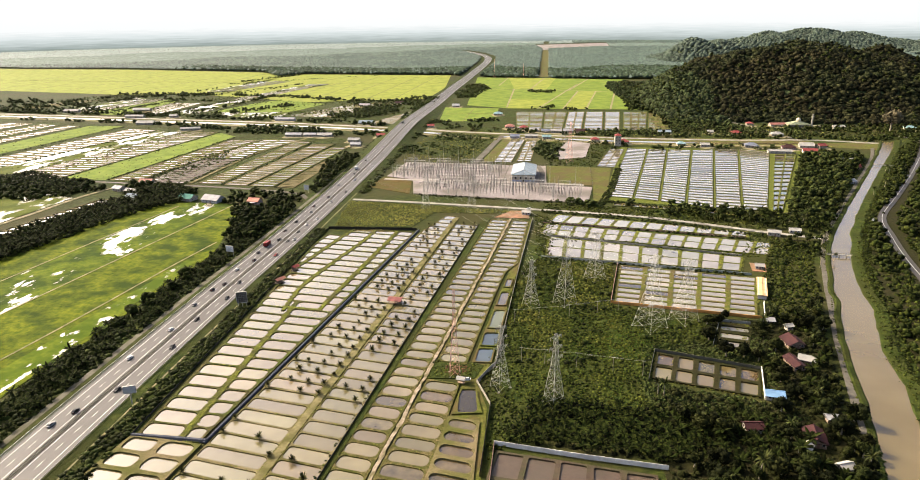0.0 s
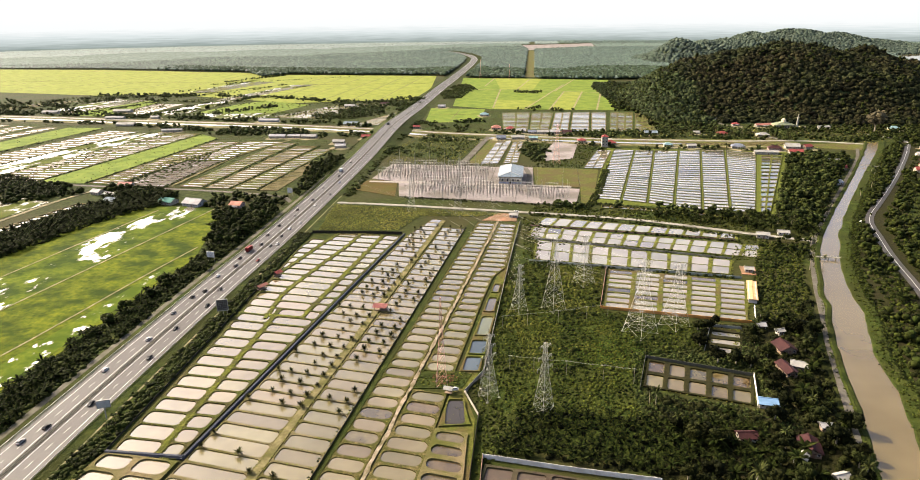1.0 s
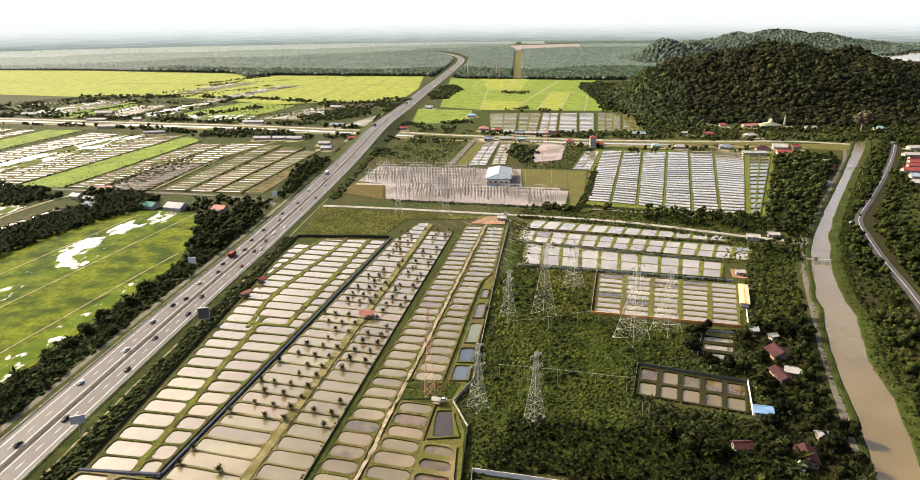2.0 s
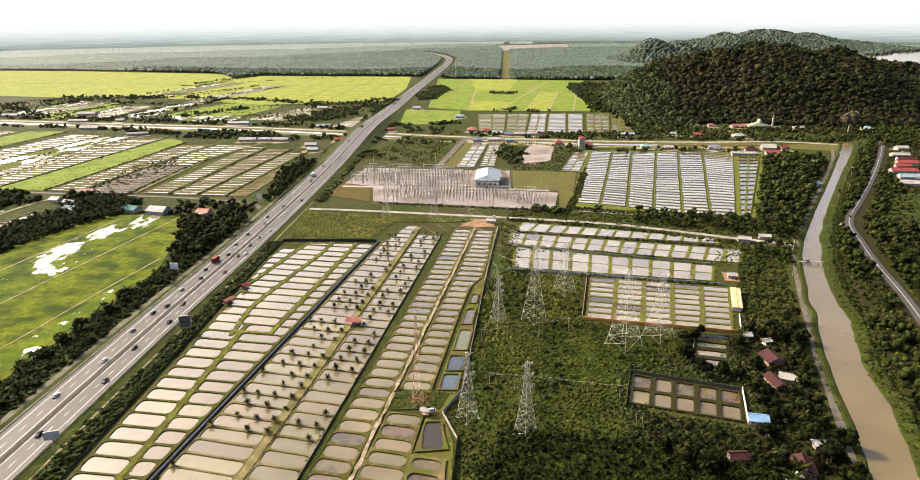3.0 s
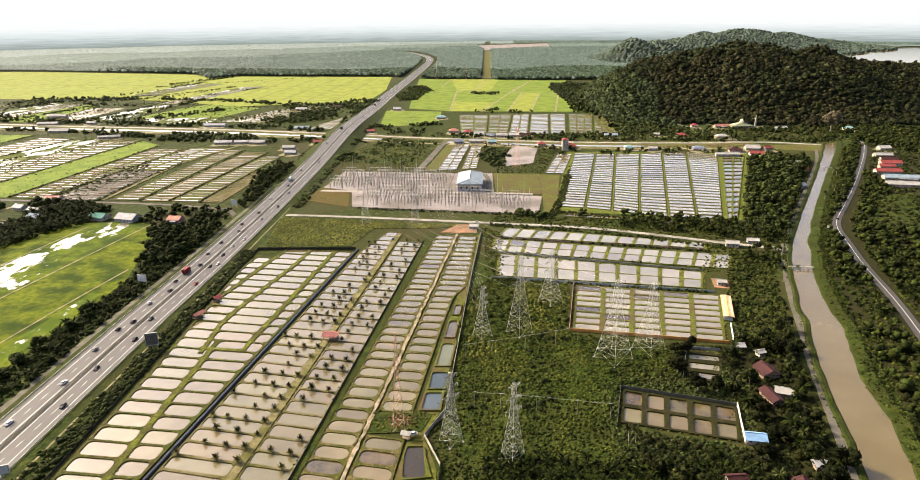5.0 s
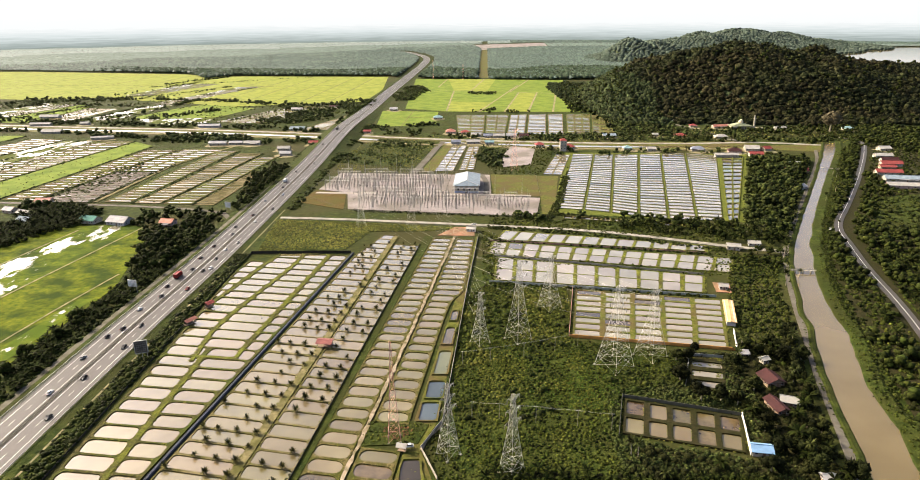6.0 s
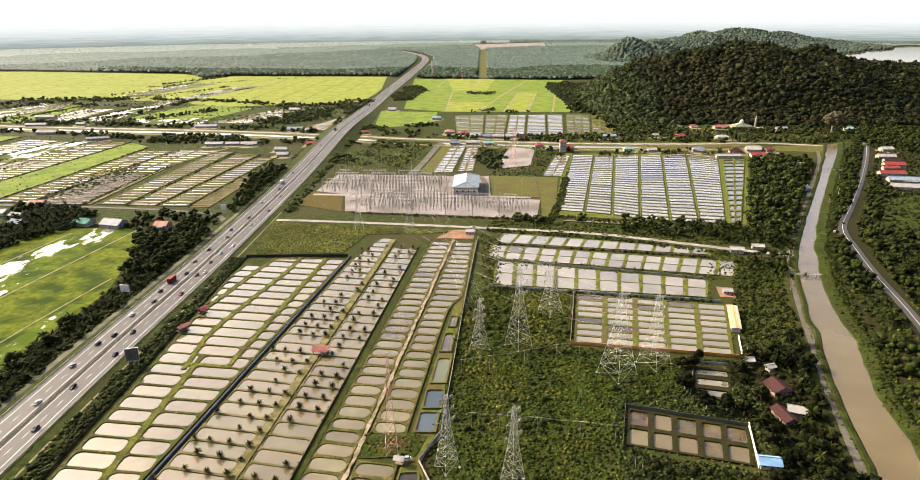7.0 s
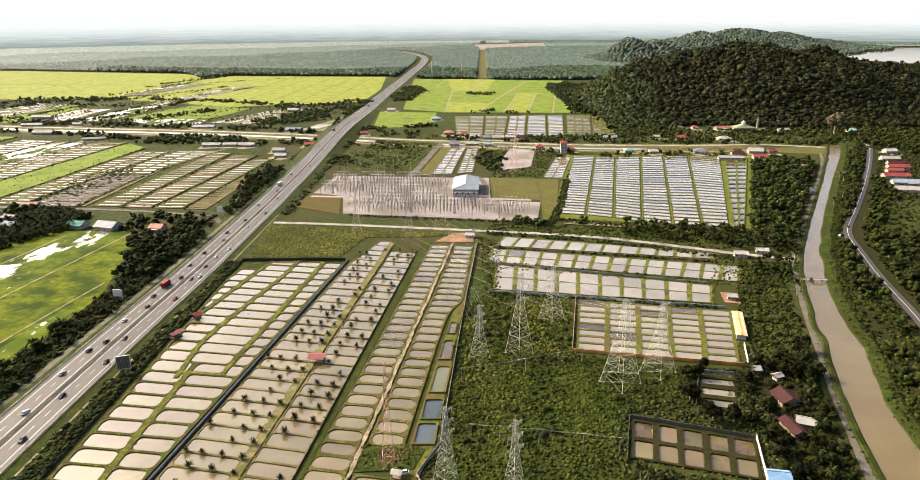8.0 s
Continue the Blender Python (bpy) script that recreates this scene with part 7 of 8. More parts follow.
def substation():
    rng = random.Random(5)
    g0, s0, l0 = gantry(), switchgear(), lightning_mast()
    first = {g0: 1, s0: 1, l0: 1}

    def put(ob, x, y, rz):
        m = pose(x, y, 0.4, 0, 0, rz)
        if first.pop(ob, 0):
            ob.matrix_basis = m
        else:
            copy_thing(ob, m)
    # south yard: x from -98 to 62, leaning rows
    for r, yy in enumerate((648, 660, 672, 684)):
        for k in range(12):
            x = -92 + 13 * k + 3 * r
            y = yy - (x + 92) * 0.10
            if x > 56 or (r > 2 and x > 20):
                continue
            if (k + r) % 3 != 2:
                put(g0, x, y, -6 + rng.uniform(-1, 1))
            for dy in (3.0, 7.5):
                if rng.random() < 0.9:
                    put(s0, x + rng.uniform(-.4, .4), y + dy, -6)
    # north yard
    for r, yy in enumerate((712, 726, 740, 754, 766)):
        for k in range(9):
            x = -136 + 13 * k + 2 * r
            y = yy - (x + 136) * 0.06
            if (k + r) % 3 != 2:
                put(g0, x, y, -4 + rng.uniform(-1, 1))
            for dy in (3.5, 8.5):
                if rng.random() < 0.8:
                    put(s0, x + rng.uniform(-.4, .4), y + dy, -4)
    for k in range(7):
        put(l0, -100 + 26 * k, 690 - 2.6 * k, 0)
        put(l0, -128 + 18 * k, 775 - 1.2 * k, 0)
        put(l0, -88 + 24 * k, 641 - 3.2 * k, 0)
    # concrete kerbs and inner road
    road("road", [(-150, 703), (-60, 695), (20, 690), (66, 684)], 6, 0.46, M_GRAVEL2, "pale switchyard lane of packed gravel")
    road("road", [(22, 692), (24, 740), (20, 774)], 6, 0.46, M_ASPHALT_OLD, "short asphalt drive beside the control building")
    for ln in ([(-104, 634), (66, 610), (75, 686), (80, 772)], [(-104, 634), (-160, 690), (-150, 795), (-12, 786), (80, 772)]):
        b = Build()
        for (x0, y0), (x1, y1) in zip(ln[:-1], ln[1:]):
            n = int(math.hypot(x1 - x0, y1 - y0) / 4)
            for j in range(n + 1):
                x, y = x0 + (x1 - x0) * j / n, y0 + (y1 - y0) * j / n
                b.rod((x, y, 0), (x, y, 2.4), 0.12)
            for z in (0.5, 1.4, 2.3):
                b.rod((x0, y0, z), (x1, y1, z), 0.06)
        tagged(part("fence", b, M_CONCRETE), "pale wire fence round the switchyard", "fence")


M_GRAVEL2 = mat("packed_gravel", [(0.115, 0.10, 0.082), (0.15, 0.13, 0.11)], 0.5, 0.9, spec=0.2)
substation()

# ---------- buildings ----------
def flat(name, c, rough=0.75, var=0.12, scale=0.9, stain=True):
    c = tuple(k * 0.72 for k in c)
    return mat(name, [tuple(k * (1 - var) for k in c), tuple(min(1, k * (1 + var)) for k in c)], scale, rough, stain=tuple(k * 0.75 for k in c) if stain else None, stain_scale=0.25, spec=0.12)


ROOF = {"red": flat("red_metal_roof", (0.17, 0.035, 0.03), 0.85), "maroon": flat("maroon_tile_roof", (0.032, 0.0095, 0.0085), 0.8), "blue": flat("blue_metal_roof", (0.17, 0.205, 0.225), 0.85),
        "sky": flat("light_blue_roof", (0.14, 0.24, 0.36), 0.85), "green": flat("green_metal_roof", (0.035, 0.12, 0.09), 0.85), "white": flat("white_metal_roof", (0.25, 0.235, 0.205), 0.85), "grey": flat("grey_sheet_roof", (0.26, 0.25, 0.24), 0.85),
        "rust": flat("rusty_sheet_roof", (0.30, 0.12, 0.08), 0.75), "yellow": flat("orange_yellow_sheet_roof", (0.38, 0.25, 0.115), 0.85), "barn": flat("dull_red_sheet_roof", (0.15, 0.05, 0.042), 0.8), "terra": flat("terracotta_tile_roof", (0.26, 0.105, 0.075), 0.7), "teal": flat("teal_roof", (0.16, 0.24, 0.24), 0.85), "slate": flat("slate_roof", (0.12, 0.13, 0.16), 0.85)}
WALL = {"white": flat("white_plaster", (0.31, 0.275, 0.215)), "cream": flat("cream_plaster", (0.30, 0.25, 0.17)), "pink": flat("pink_plaster", (0.33, 0.23, 0.20)), "timber": flat("weathered_timber", (0.17, 0.12, 0.08)), "grey": flat("grey_blockwork", (0.30, 0.29, 0.27)), "lilac": flat("pale_lilac_plaster", (0.52, 0.50, 0.54))}
M_GLASS = mat("dark_window_glass", [(0.008, 0.008, 0.008), (0.014, 0.014, 0.014)], 1.0, 0.2, spec=0.15)
M_TRIM = flat("white_trim", (0.36, 0.35, 0.33), 0.6, stain=False)
M_WOOD = flat("brown_door_wood", (0.14, 0.08, 0.05), 0.7)


def house(x, y, w, d, rz, roof="red", wall="white", h=3.0, rise=None, hip=False, name="house", label="", category="house", windows=True, porch=False):
    """Walls with plinth, gabled or hipped roof with eaves and ridge cap, door, framed windows."""
    t = tagged(new(name), label or "single-storey %s-walled house with %s roof" % (wall, roof), category)
    rise = rise or min(w, d) * 0.26
    e = 0.7
    b = Build()
    b.box((0, 0, h / 2), (w, d, h))
    long_x = w >= d
    if not hip:
        if long_x:
            for s in (-1, 1):
                b.add([(s * w / 2, -d / 2, h), (s * w / 2, d / 2, h), (s * w / 2, 0, h + rise)], [(0, 1, 2) if s > 0 else (1, 0, 2)])
        else:
            for s in (-1, 1):
                b.add([(-w / 2, s * d / 2, h), (w / 2, s * d / 2, h), (0, s * d / 2, h + rise)], [(1, 0, 2) if s > 0 else (0, 1, 2)])
    part("wall", b, WALL[wall], t)
    b = Build()
    W2, D2 = w / 2 + e, d / 2 + e
    z0, z1 = h - 0.12, h + rise + 0.1
    if long_x:
        k = D2 * 0.9 if hip else 0
        R = [(-W2 + k, 0, z1), (W2 - k, 0, z1)]
        top = [(-W2, -D2, z0), (W2, -D2, z0), (W2, D2, z0), (-W2, D2, z0), *R]
        faces = [(0, 1, 5, 4), (2, 3, 4, 5)] + ([(1, 2, 5), (3, 0, 4)] if hip else [])
    else:
        k = W2 * 0.9 if hip else 0
        R = [(0, -D2 + k, z1), (0, D2 - k, z1)]
        top = [(-W2, -D2, z0), (W2, -D2, z0), (W2, D2, z0), (-W2, D2, z0), *R]
        faces = [(3, 0, 4, 5), (1, 2, 5, 4)] + ([(0, 1, 4), (2, 3, 5)] if hip else [])
    b.add(top, faces)
    b.add([(p[0], p[1], p[2] - 0.18) for p in top], [f[::-1] for f in faces])
    b.add([(*p[:2], p[2]) for p in top[:4]] + [(*p[:2], p[2] - 0.18) for p in top[:4]], [(4, 5, 1, 0), (5, 6, 2, 1), (6, 7, 3, 2), (7, 4, 0, 3)])
    roof_ob = part("roof", b, ROOF[roof], t)
    b = Build()
    b.beam((R[0][0], R[0][1], z1 + 0.04), (R[1][0], R[1][1], z1 + 0.04), 0.3)
    part("ridge_cap", b, ROOF[roof], roof_ob)
    if windows:
        b = Build()
        b.box((w * 0.08, -d / 2 - 0.02, 1.05), (1.0, 0.08, 2.1))
        part("door", b, M_WOOD, t)
        spots = [(u * w, -d / 2, 0) for u in ((-0.32, 0.34) if w < 12 else (-0.38, -0.18, 0.26, 0.4))] + [(-w / 2, v * d, 90) for v in (-0.22, 0.22)] + [(w / 2, v * d, 90) for v in (-0.22, 0.22)]
        for wx, wy, r in spots:
            win = Build()
            s = (1.3, 0.10, 1.2) if r == 0 else (0.10, 1.3, 1.2)
            win.box((wx, wy, 1.7), s)
            o = part("window", win, M_TRIM, t)
            g = Build()
            s = (1.1, 0.14, 1.0) if r == 0 else (0.14, 1.1, 1.0)
            g.box((wx, wy, 1.7), s)
            part("pane", g, M_GLASS, o)
    if porch:
        b = Build()
        b.box((w * 0.1, -d / 2 - 1.5, 2.5), (w * 0.5, 3.2, 0.14))
        part("porch_roof", b, ROOF["grey"], t)
        for s in (-1, 1):
            b = Build()
            b.box((w * 0.1 + s * w * 0.23, -d / 2 - 2.9, 1.25), (0.14, 0.14, 2.5))
            part("porch_post", b, M_TRIM, t)
    t.matrix_basis = pose(x, y, 0.2, 0, 0, rz)
    return t


def control_building():
    """White hall with arched windows and a big pale blue hipped roof."""
    t = tagged(new("control_building"), "white control building with arched windows and pale blue hip roof", "building")
    w, d, h = 24.0, 50.0, 7.6
    b = Build()
    b.box((0, 0, h / 2), (w, d, h))
    part("wall", b, WALL["white"], t)
    b = Build()
    b.box((0, 0, 0.9), (w + 0.3, d + 0.3, 1.8))
    part("plinth", b, flat("blue_grey_plinth", (0.22, 0.26, 0.36)), t)
    b = Build()
    W2, D2, z0, z1 = w / 2 + 1.4, d / 2 + 1.4, h, h + 4.2
    k = W2 * 0.5
    top = [(-W2, -D2, z0), (W2, -D2, z0), (W2, D2, z0), (-W2, D2, z0), (0, -D2 + k, z1), (0, D2 - k, z1)]
    f = [(3, 0, 4, 5), (1, 2, 5, 4), (0, 1, 4), (2, 3, 5)]
    b.add(top, f)
    b.add([(p[0], p[1], p[2] - 0.4) for p in top[:4]] + top[:4], [(0, 1, 5, 4), (1, 2, 6, 5), (2, 3, 7, 6), (3, 0, 4, 7), (3, 2, 1, 0)])
    r = part("roof", b, ROOF["blue"], t)
    b = Build()
    for s in (-1, 1):
        b.beam((0, s * (D2 - k), z1 + .05), (W2, s * D2, z0 + .05), 0.35)
        b.beam((0, s * (D2 - k), z1 + .05), (-W2, s * D2, z0 + .05), 0.35)
    b.beam((0, -D2 + k, z1 + .05), (0, D2 - k, z1 + .05), 0.4)
    part("ridge_cap", b, M_TRIM, r)
    for side in range(3):
        n = 4 if side == 0 else 8
        for j in range(n):
            u = (j + 0.5) / n - 0.5
            c = (u * w * 0.92, -d / 2) if side == 0 else ((w / 2 if side == 1 else -w / 2), u * d * 0.94)
            b, g = Build(), Build()
            for bb, ww, hh, out in ((b, 2.6, 3.6, 0.12), (g, 2.0, 3.0, 0.18)):
                pts = [(-ww / 2, 0), (ww / 2, 0)] + [(ww / 2 * math.cos(a), hh - ww / 2 + ww / 2 * math.sin(a)) for a in [math.pi * q / 6 for q in range(7)]]
                if side == 0:
                    v = [(c[0] + p, c[1] - out, 2.6 + q) for p, q in pts] + [(c[0] + p, c[1] + .1, 2.6 + q) for p, q in pts]
                else:
                    s = 1 if side == 1 else -1
                    v = [(c[0] + s * out, c[1] + p * s, 2.6 + q) for p, q in pts] + [(c[0] - s * .1, c[1] + p * s, 2.6 + q) for p, q in pts]
                m = len(pts)
                bb.add(v, [tuple(range(m))] + [(k2, k2 + m, (k2 + 1) % m + m, (k2 + 1) % m) for k2 in range(m)])
            o = part("window", b, M_TRIM, t)
            part("pane", g, M_GLASS, o)
    b = Build()
    b.box((0, -d / 2 - 0.1, 1.2), (1.8, 0.2, 2.4))
    part("door", b, M_GLASS, t)
    t.matrix_basis = pose(3.5, 722, 0.4, 0, 0, -2)


control_building()

HOUSES = [  # x, y, width, depth, turn, roof, wall, hipped
    (139, 926, 16, 12, 0, "red", "white", 1), (304, 905, 16, 11, -5, "slate", "white", 1), (244, 906, 11, 8, 0, "white", "white", 0), (215, 914, 11, 9, 0, "teal", "white", 1),
    (347, 892, 16, 11, -10, "maroon", "pink", 1), (374, 905, 17, 13, -10, "white", "white", 0), (364, 868, 16, 10, -8, "red", "white", 0), (361, 842, 12, 8, -8, "red", "white", 0), (392, 903, 11, 9, 20, "red", "cream", 0),
    (326, 864, 28, 7, -4, "white", "white", 0), (384, 810, 17, 8, -4, "white", "white", 0), (370, 776, 24, 9, -6, "red", "timber", 0), (342, 706, 8, 8, 30, "grey", "grey", 0),
    (367, 993, 17, 10, 0, "white", "cream", 1), (313, 1004, 14, 10, 0, "red", "pink", 1), (279, 1015, 8, 7, 0, "white", "white", 0), (400, 1083, 26, 9, 8, "terra", "white", 0), (481, 1061, 17, 8, 5, "white", "white", 0),
    (581, 1054, 14, 10, 0, "teal", "white", 1), (338, 1142, 22, 7, -25, "white", "white", 0), (316, 1160, 18, 7, -25, "white", "cream", 0), (360, 1092, 10, 8, 0, "red", "white", 1),
    (513, 853, 20, 9, -5, "white", "white", 0), (495, 808, 22, 10, -8, "red", "white", 0), (505, 828, 18, 9, -8, "maroon", "white", 0), (466, 765, 26, 10, -8, "red", "white", 0), (463, 735, 36, 10, -10, "blue", "white", 0), (446, 706, 32, 10, -12, "white", "pink", 0), (541, 898, 14, 10, 0, "white", "white", 0), (480, 790, 16, 8, -8, "red", "cream", 0),
    (-19, 1056, 14, 12, 0, "terra", "pink", 1), (3, 1046, 12, 10, 0, "red", "pink", 1), (19, 1024, 14, 9, 0, "white", "white", 0), (52, 1014, 16, 9, 0, "white", "white", 0), (70, 1016, 14, 9, 0, "grey", "white", 0), (88, 1013, 13, 9, 0, "maroon", "pink", 0), (36, 1016, 12, 8, 0, "slate", "white", 0),
    (-10, 966, 13, 9, 0, "slate", "grey", 0), (14, 968, 18, 9, 0, "white", "white", 0), (36, 962, 12, 8, 0, "teal", "white", 0), (103, 943, 11, 9, 0, "red", "white", 1), (-43, 1200, 15, 11, 0, "teal", "white", 1), (211, 1008, 18, 9, 0, "blue", "white", 0),
    (-328, 607, 15, 11, -15, "green", "white", 0), (-300, 603, 18, 13, -15, "grey", "grey", 0), (-407, 671, 14, 8, 0, "terra", "white", 0), (-256, 598, 11, 9, -10, "rust", "pink", 0), (-399, 628, 12, 9, -20, "white", "white", 0), (-386, 608, 12, 8, -20, "blue", "grey", 0), (-420, 640, 11, 8, -20, "grey", "white", 0),
    (-532, 1024, 30, 7, 15, "white", "white", 0), (-295, 972, 22, 9, 0, "white", "white", 0), (-318, 973, 18, 8, 0, "grey", "white", 0), (-240, 930, 16, 9, 0, "white", "white", 0), (-259, 1092, 24, 11, 0, "blue", "white", 0), (-209, 970, 12, 9, 0, "red", "white", 0), (-314, 1320, 20, 10, 0, "white", "white", 0),
    (-641, 1084, 30, 12, 0, "white", "white", 0), (-411, 1128, 34, 9, 0, "grey", "grey", 0), (-633, 1164, 14, 8, 0, "white", "white", 0), (-146, 1060, 10, 8, 0, "red", "white", 0), (-130, 1312, 14, 10, 0, "grey", "white", 0),
    (-875, 1230, 30, 10, 0, "white", "white", 0), (-741, 1248, 34, 11, 0, "white", "white", 0), (-705, 1160, 34, 8, 0, "white", "white", 0), (-343, 972, 24, 9, 0, "grey", "white", 0), (-250, 1354, 16, 9, 0, "maroon", "pink", 0), (-229, 896, 14, 9, 0, "grey", "white", 0),
    (203, 525, 9, 5.5, -14, "white", "white", 0), (222, 533, 8, 5, -14, "white", "grey", 0), (167, 449, 5, 4.5, -12, "white", "white", 0), (152, 353, 3.4, 3, 20, "white", "white", 0), (147, 334, 8.5, 9.5, 8, "maroon", "timber", 0), (139.5, 311, 5.5, 11, 8, "maroon", "timber", 0), (147, 315, 7, 5.5, -22, "white", "timber", 0), (144, 360, 4, 4, 0, "grey", "grey", 0),
    (119, 279.5, 7.4, 5.5, -10, "sky", "white", 0), (101, 253, 7, 5, 5, "maroon", "white", 0), (124, 247, 7.5, 10, -12, "maroon", "timber", 0), (117.5, 239.5, 4.2, 4.5, -35, "white", "grey", 0), (137, 262, 4, 3.5, 0, "grey", "timber", 0), (128, 228, 5, 4, 20, "white", "grey", 0),
    (5.5, 574, 7, 5, -8, "white", "grey", 0)]
for k, (x, y, w, d, rz, rf, wl, hp) in enumerate(HOUSES):
    house(x, y, w, d, rz, rf, wl, 2.6 if w < 9 else 3.2, hip=bool(hp), windows=True, porch=(k % 5 == 1 and w > 9), label="%s %s-walled %s with %s %s roof" % ("small" if w < 9 else "long" if w > 20 else "low", wall_word if (wall_word := {"timber": "timber", "grey": "block"}.get(wl, wl)) else wl, "shed" if w < 5 else "house", {"sky": "light blue", "terra": "terracotta", "rust": "rusty"}.get(rf, rf), "hipped" if hp else "gabled"))
house(156, 410, 4.8, 31, -17, "yellow", "grey", 2.8, 0.06, name="farm_shed", label="long farm shed with orange-yellow sheet roof beside ponds", category="shed", windows=False)


def roomy(pts, extra=2.0):
    """Those of the places that keep clear of houses, roads and canal."""
    keep = np.ones(len(pts), bool)
    for x, y, w, d, *_ in HOUSES:
        keep &= (abs(pts[:, 0] - x) > w / 2 + extra) | (pts[:, 1] - y > d / 2 + extra) | (y - pts[:, 1] > d / 2 + 7 + extra)
    cy = np.interp(pts[:, 0], [q[0] for q in CROSS], [q[1] for q in CROSS])
    keep &= (pts[:, 1] > cy + 8) | (pts[:, 1] < cy - 46)
    return pts[keep]


YARD = random.Random(31)
for x, y, w, d, *_ in HOUSES:
    if y > 880 and abs(x) < 640:
        rim = [((w / 2 + YARD.uniform(3, 9)) * math.cos(a), (d / 2 + YARD.uniform(5, 14)) * math.sin(a)) for a in [0.628 * k for k in range(10)]]
        patch("ground_patch", [(x + px, y - 4 + py) for px, py in rim], 0.28 + YARD.uniform(0, 0.05), M_DIRT, "bare pale earth yard round a house", "ground")
COMMON = [(-150, 985), (-60, 960), (141, 922), (300, 902), (330, 872), (400, 905), (470, 900), (485, 940), (640, 985), (660, 1070), (520, 1062), (350, 1092), (240, 1100), (232, 1040), (-140, 1030)]
scatter("grove", BROAD_L, roomy(fill(COMMON, 9.0, keep=.45, patchy=(.022, -.08))), (0.55, 1.35), M_LEAF_G, "garden trees among the village houses", "grove")
scatter("shrubs", WEED, roomy(fill(COMMON, 5.0, keep=.5), 0.5), (0.5, 1.3), M_WEED_B, "garden shrubs and rough grass among the houses", "shrubs")
scatter("grove", OILPALM, roomy(fill(COMMON, 17, keep=.4)), (0.8, 1.3), M_PALM, "garden palms among the houses", "palms")
FOOT = [(232, 1255), (205, 1420), (200, 1640), (215, 1780), (330, 1790), (300, 1560), (262, 1400), (250, 1262)]
q = fill(FOOT, 8.0, keep=.95)
q[:, 2] = [max(0.0, hill_height(a, c)) - 0.3 for a, c in q[:, :2]]
scatter("grove", BROAD_F, q, (0.9, 1.7), M_LEAF_FLANK, "mixed trees at the edge of the rice below the hill", "grove", 0.3)
MARSH = [(-1150, 1260), (-640, 1178), (-235, 1100), (-205, 1440), (-460, 1385), (-780, 1550), (-980, 1525)]
scatter("shrubs", WEED, fill(MARSH, 9, keep=.6, patchy=(.012, -.1)), (1.0, 2.4), M_WEED, "rank grass and bushes between western fields", "shrubs")
scatter("shrubs", WEED, fill([(-930, 800), (-700, 720), (-420, 680), (-230, 664), (-226, 930), (-330, 1000), (-860, 1110)], 8, keep=.5), (0.5, 1.2), M_WEED, "rank grass along the western pond strips", "shrubs")
scatter("shrubs", WEED, fill([(-150, 800), (-66, 790), (-28, 985), (-130, 1015), (-152, 900)], 3.2, keep=.6), (0.5, 1.2), M_WEED_B, "rank weeds in the orchard", "shrubs")
scatter("shrubs", WEED, np.vstack([fill([(12, 465), (24, 465), (30, 560), (14, 575)], 2.0, keep=.8), fill([(14, 505), (180, 470), (184, 478), (18, 520)], 2.2, keep=.45), fill([(160, 470), (190, 480), (205, 520), (190, 535)], 2.4, keep=.7)]), (0.5, 1.2), M_WEED, "rank weeds on dykes and verges", "shrubs")
scatter("shrubs", WEED, fill([(30, 780), (118, 772), (132, 905), (60, 960), (24, 960)], 3.4, keep=.55, holes=[[(45, 815), (80, 829), (95, 923), (65, 945), (50, 880)], [(84, 772), (112, 772), (138, 885), (116, 890)]]), (0.6, 1.6), M_WEED, "rank weeds round the bare building plot", "shrubs")


def tower_house():
    t = tagged(new("tower_house"), "square white tower with red roof beside ponds", "tower")
    b = Build()
    b.box((0, 0, 7), (8, 8, 14))
    part("wall", b, WALL["white"], t)
    b = Build()
    b.add([(-4.8, -4.8, 14), (4.8, -4.8, 14), (4.8, 4.8, 14), (-4.8, 4.8, 14), (0, 0, 17)], [(0, 1, 4), (1, 2, 4), (2, 3, 4), (3, 0, 4), (3, 2, 1, 0)])
    part("roof", b, ROOF["red"], t)
    for z in (4, 8, 11.5):
        for x in (-2, 2):
            b = Build()
            b.box((x, -4, z), (1.6, 0.2, 1.6))
            o = part("window", b, M_TRIM, t)
            b = Build()
            b.box((x, -4.02, z), (1.2, 0.24, 1.2))
            part("pane", b, M_GLASS, o)
    t.location = (130, 910, 0.1)


tower_house()


def dome(b, c, r, n=10, i=0):
    v, f = [], []
    for j in range(6):
        a = math.pi / 2 * j / 6
        for k in range(n):
            v.append((c[0] + r * math.cos(a) * math.cos(6.2832 * k / n), c[1] + r * math.cos(a) * math.sin(6.2832 * k / n), c[2] + r * 1.15 * math.sin(a)))
    v.append((c[0], c[1], c[2] + r * 1.3))
    for j in range(5):
        for k in range(n):
            f.append((j * n + k, j * n + (k + 1) % n, (j + 1) * n + (k + 1) % n, (j + 1) * n + k))
    f += [(5 * n + k, 5 * n + (k + 1) % n, len(v) - 1) for k in range(n)]
    b.add(v, f, i)


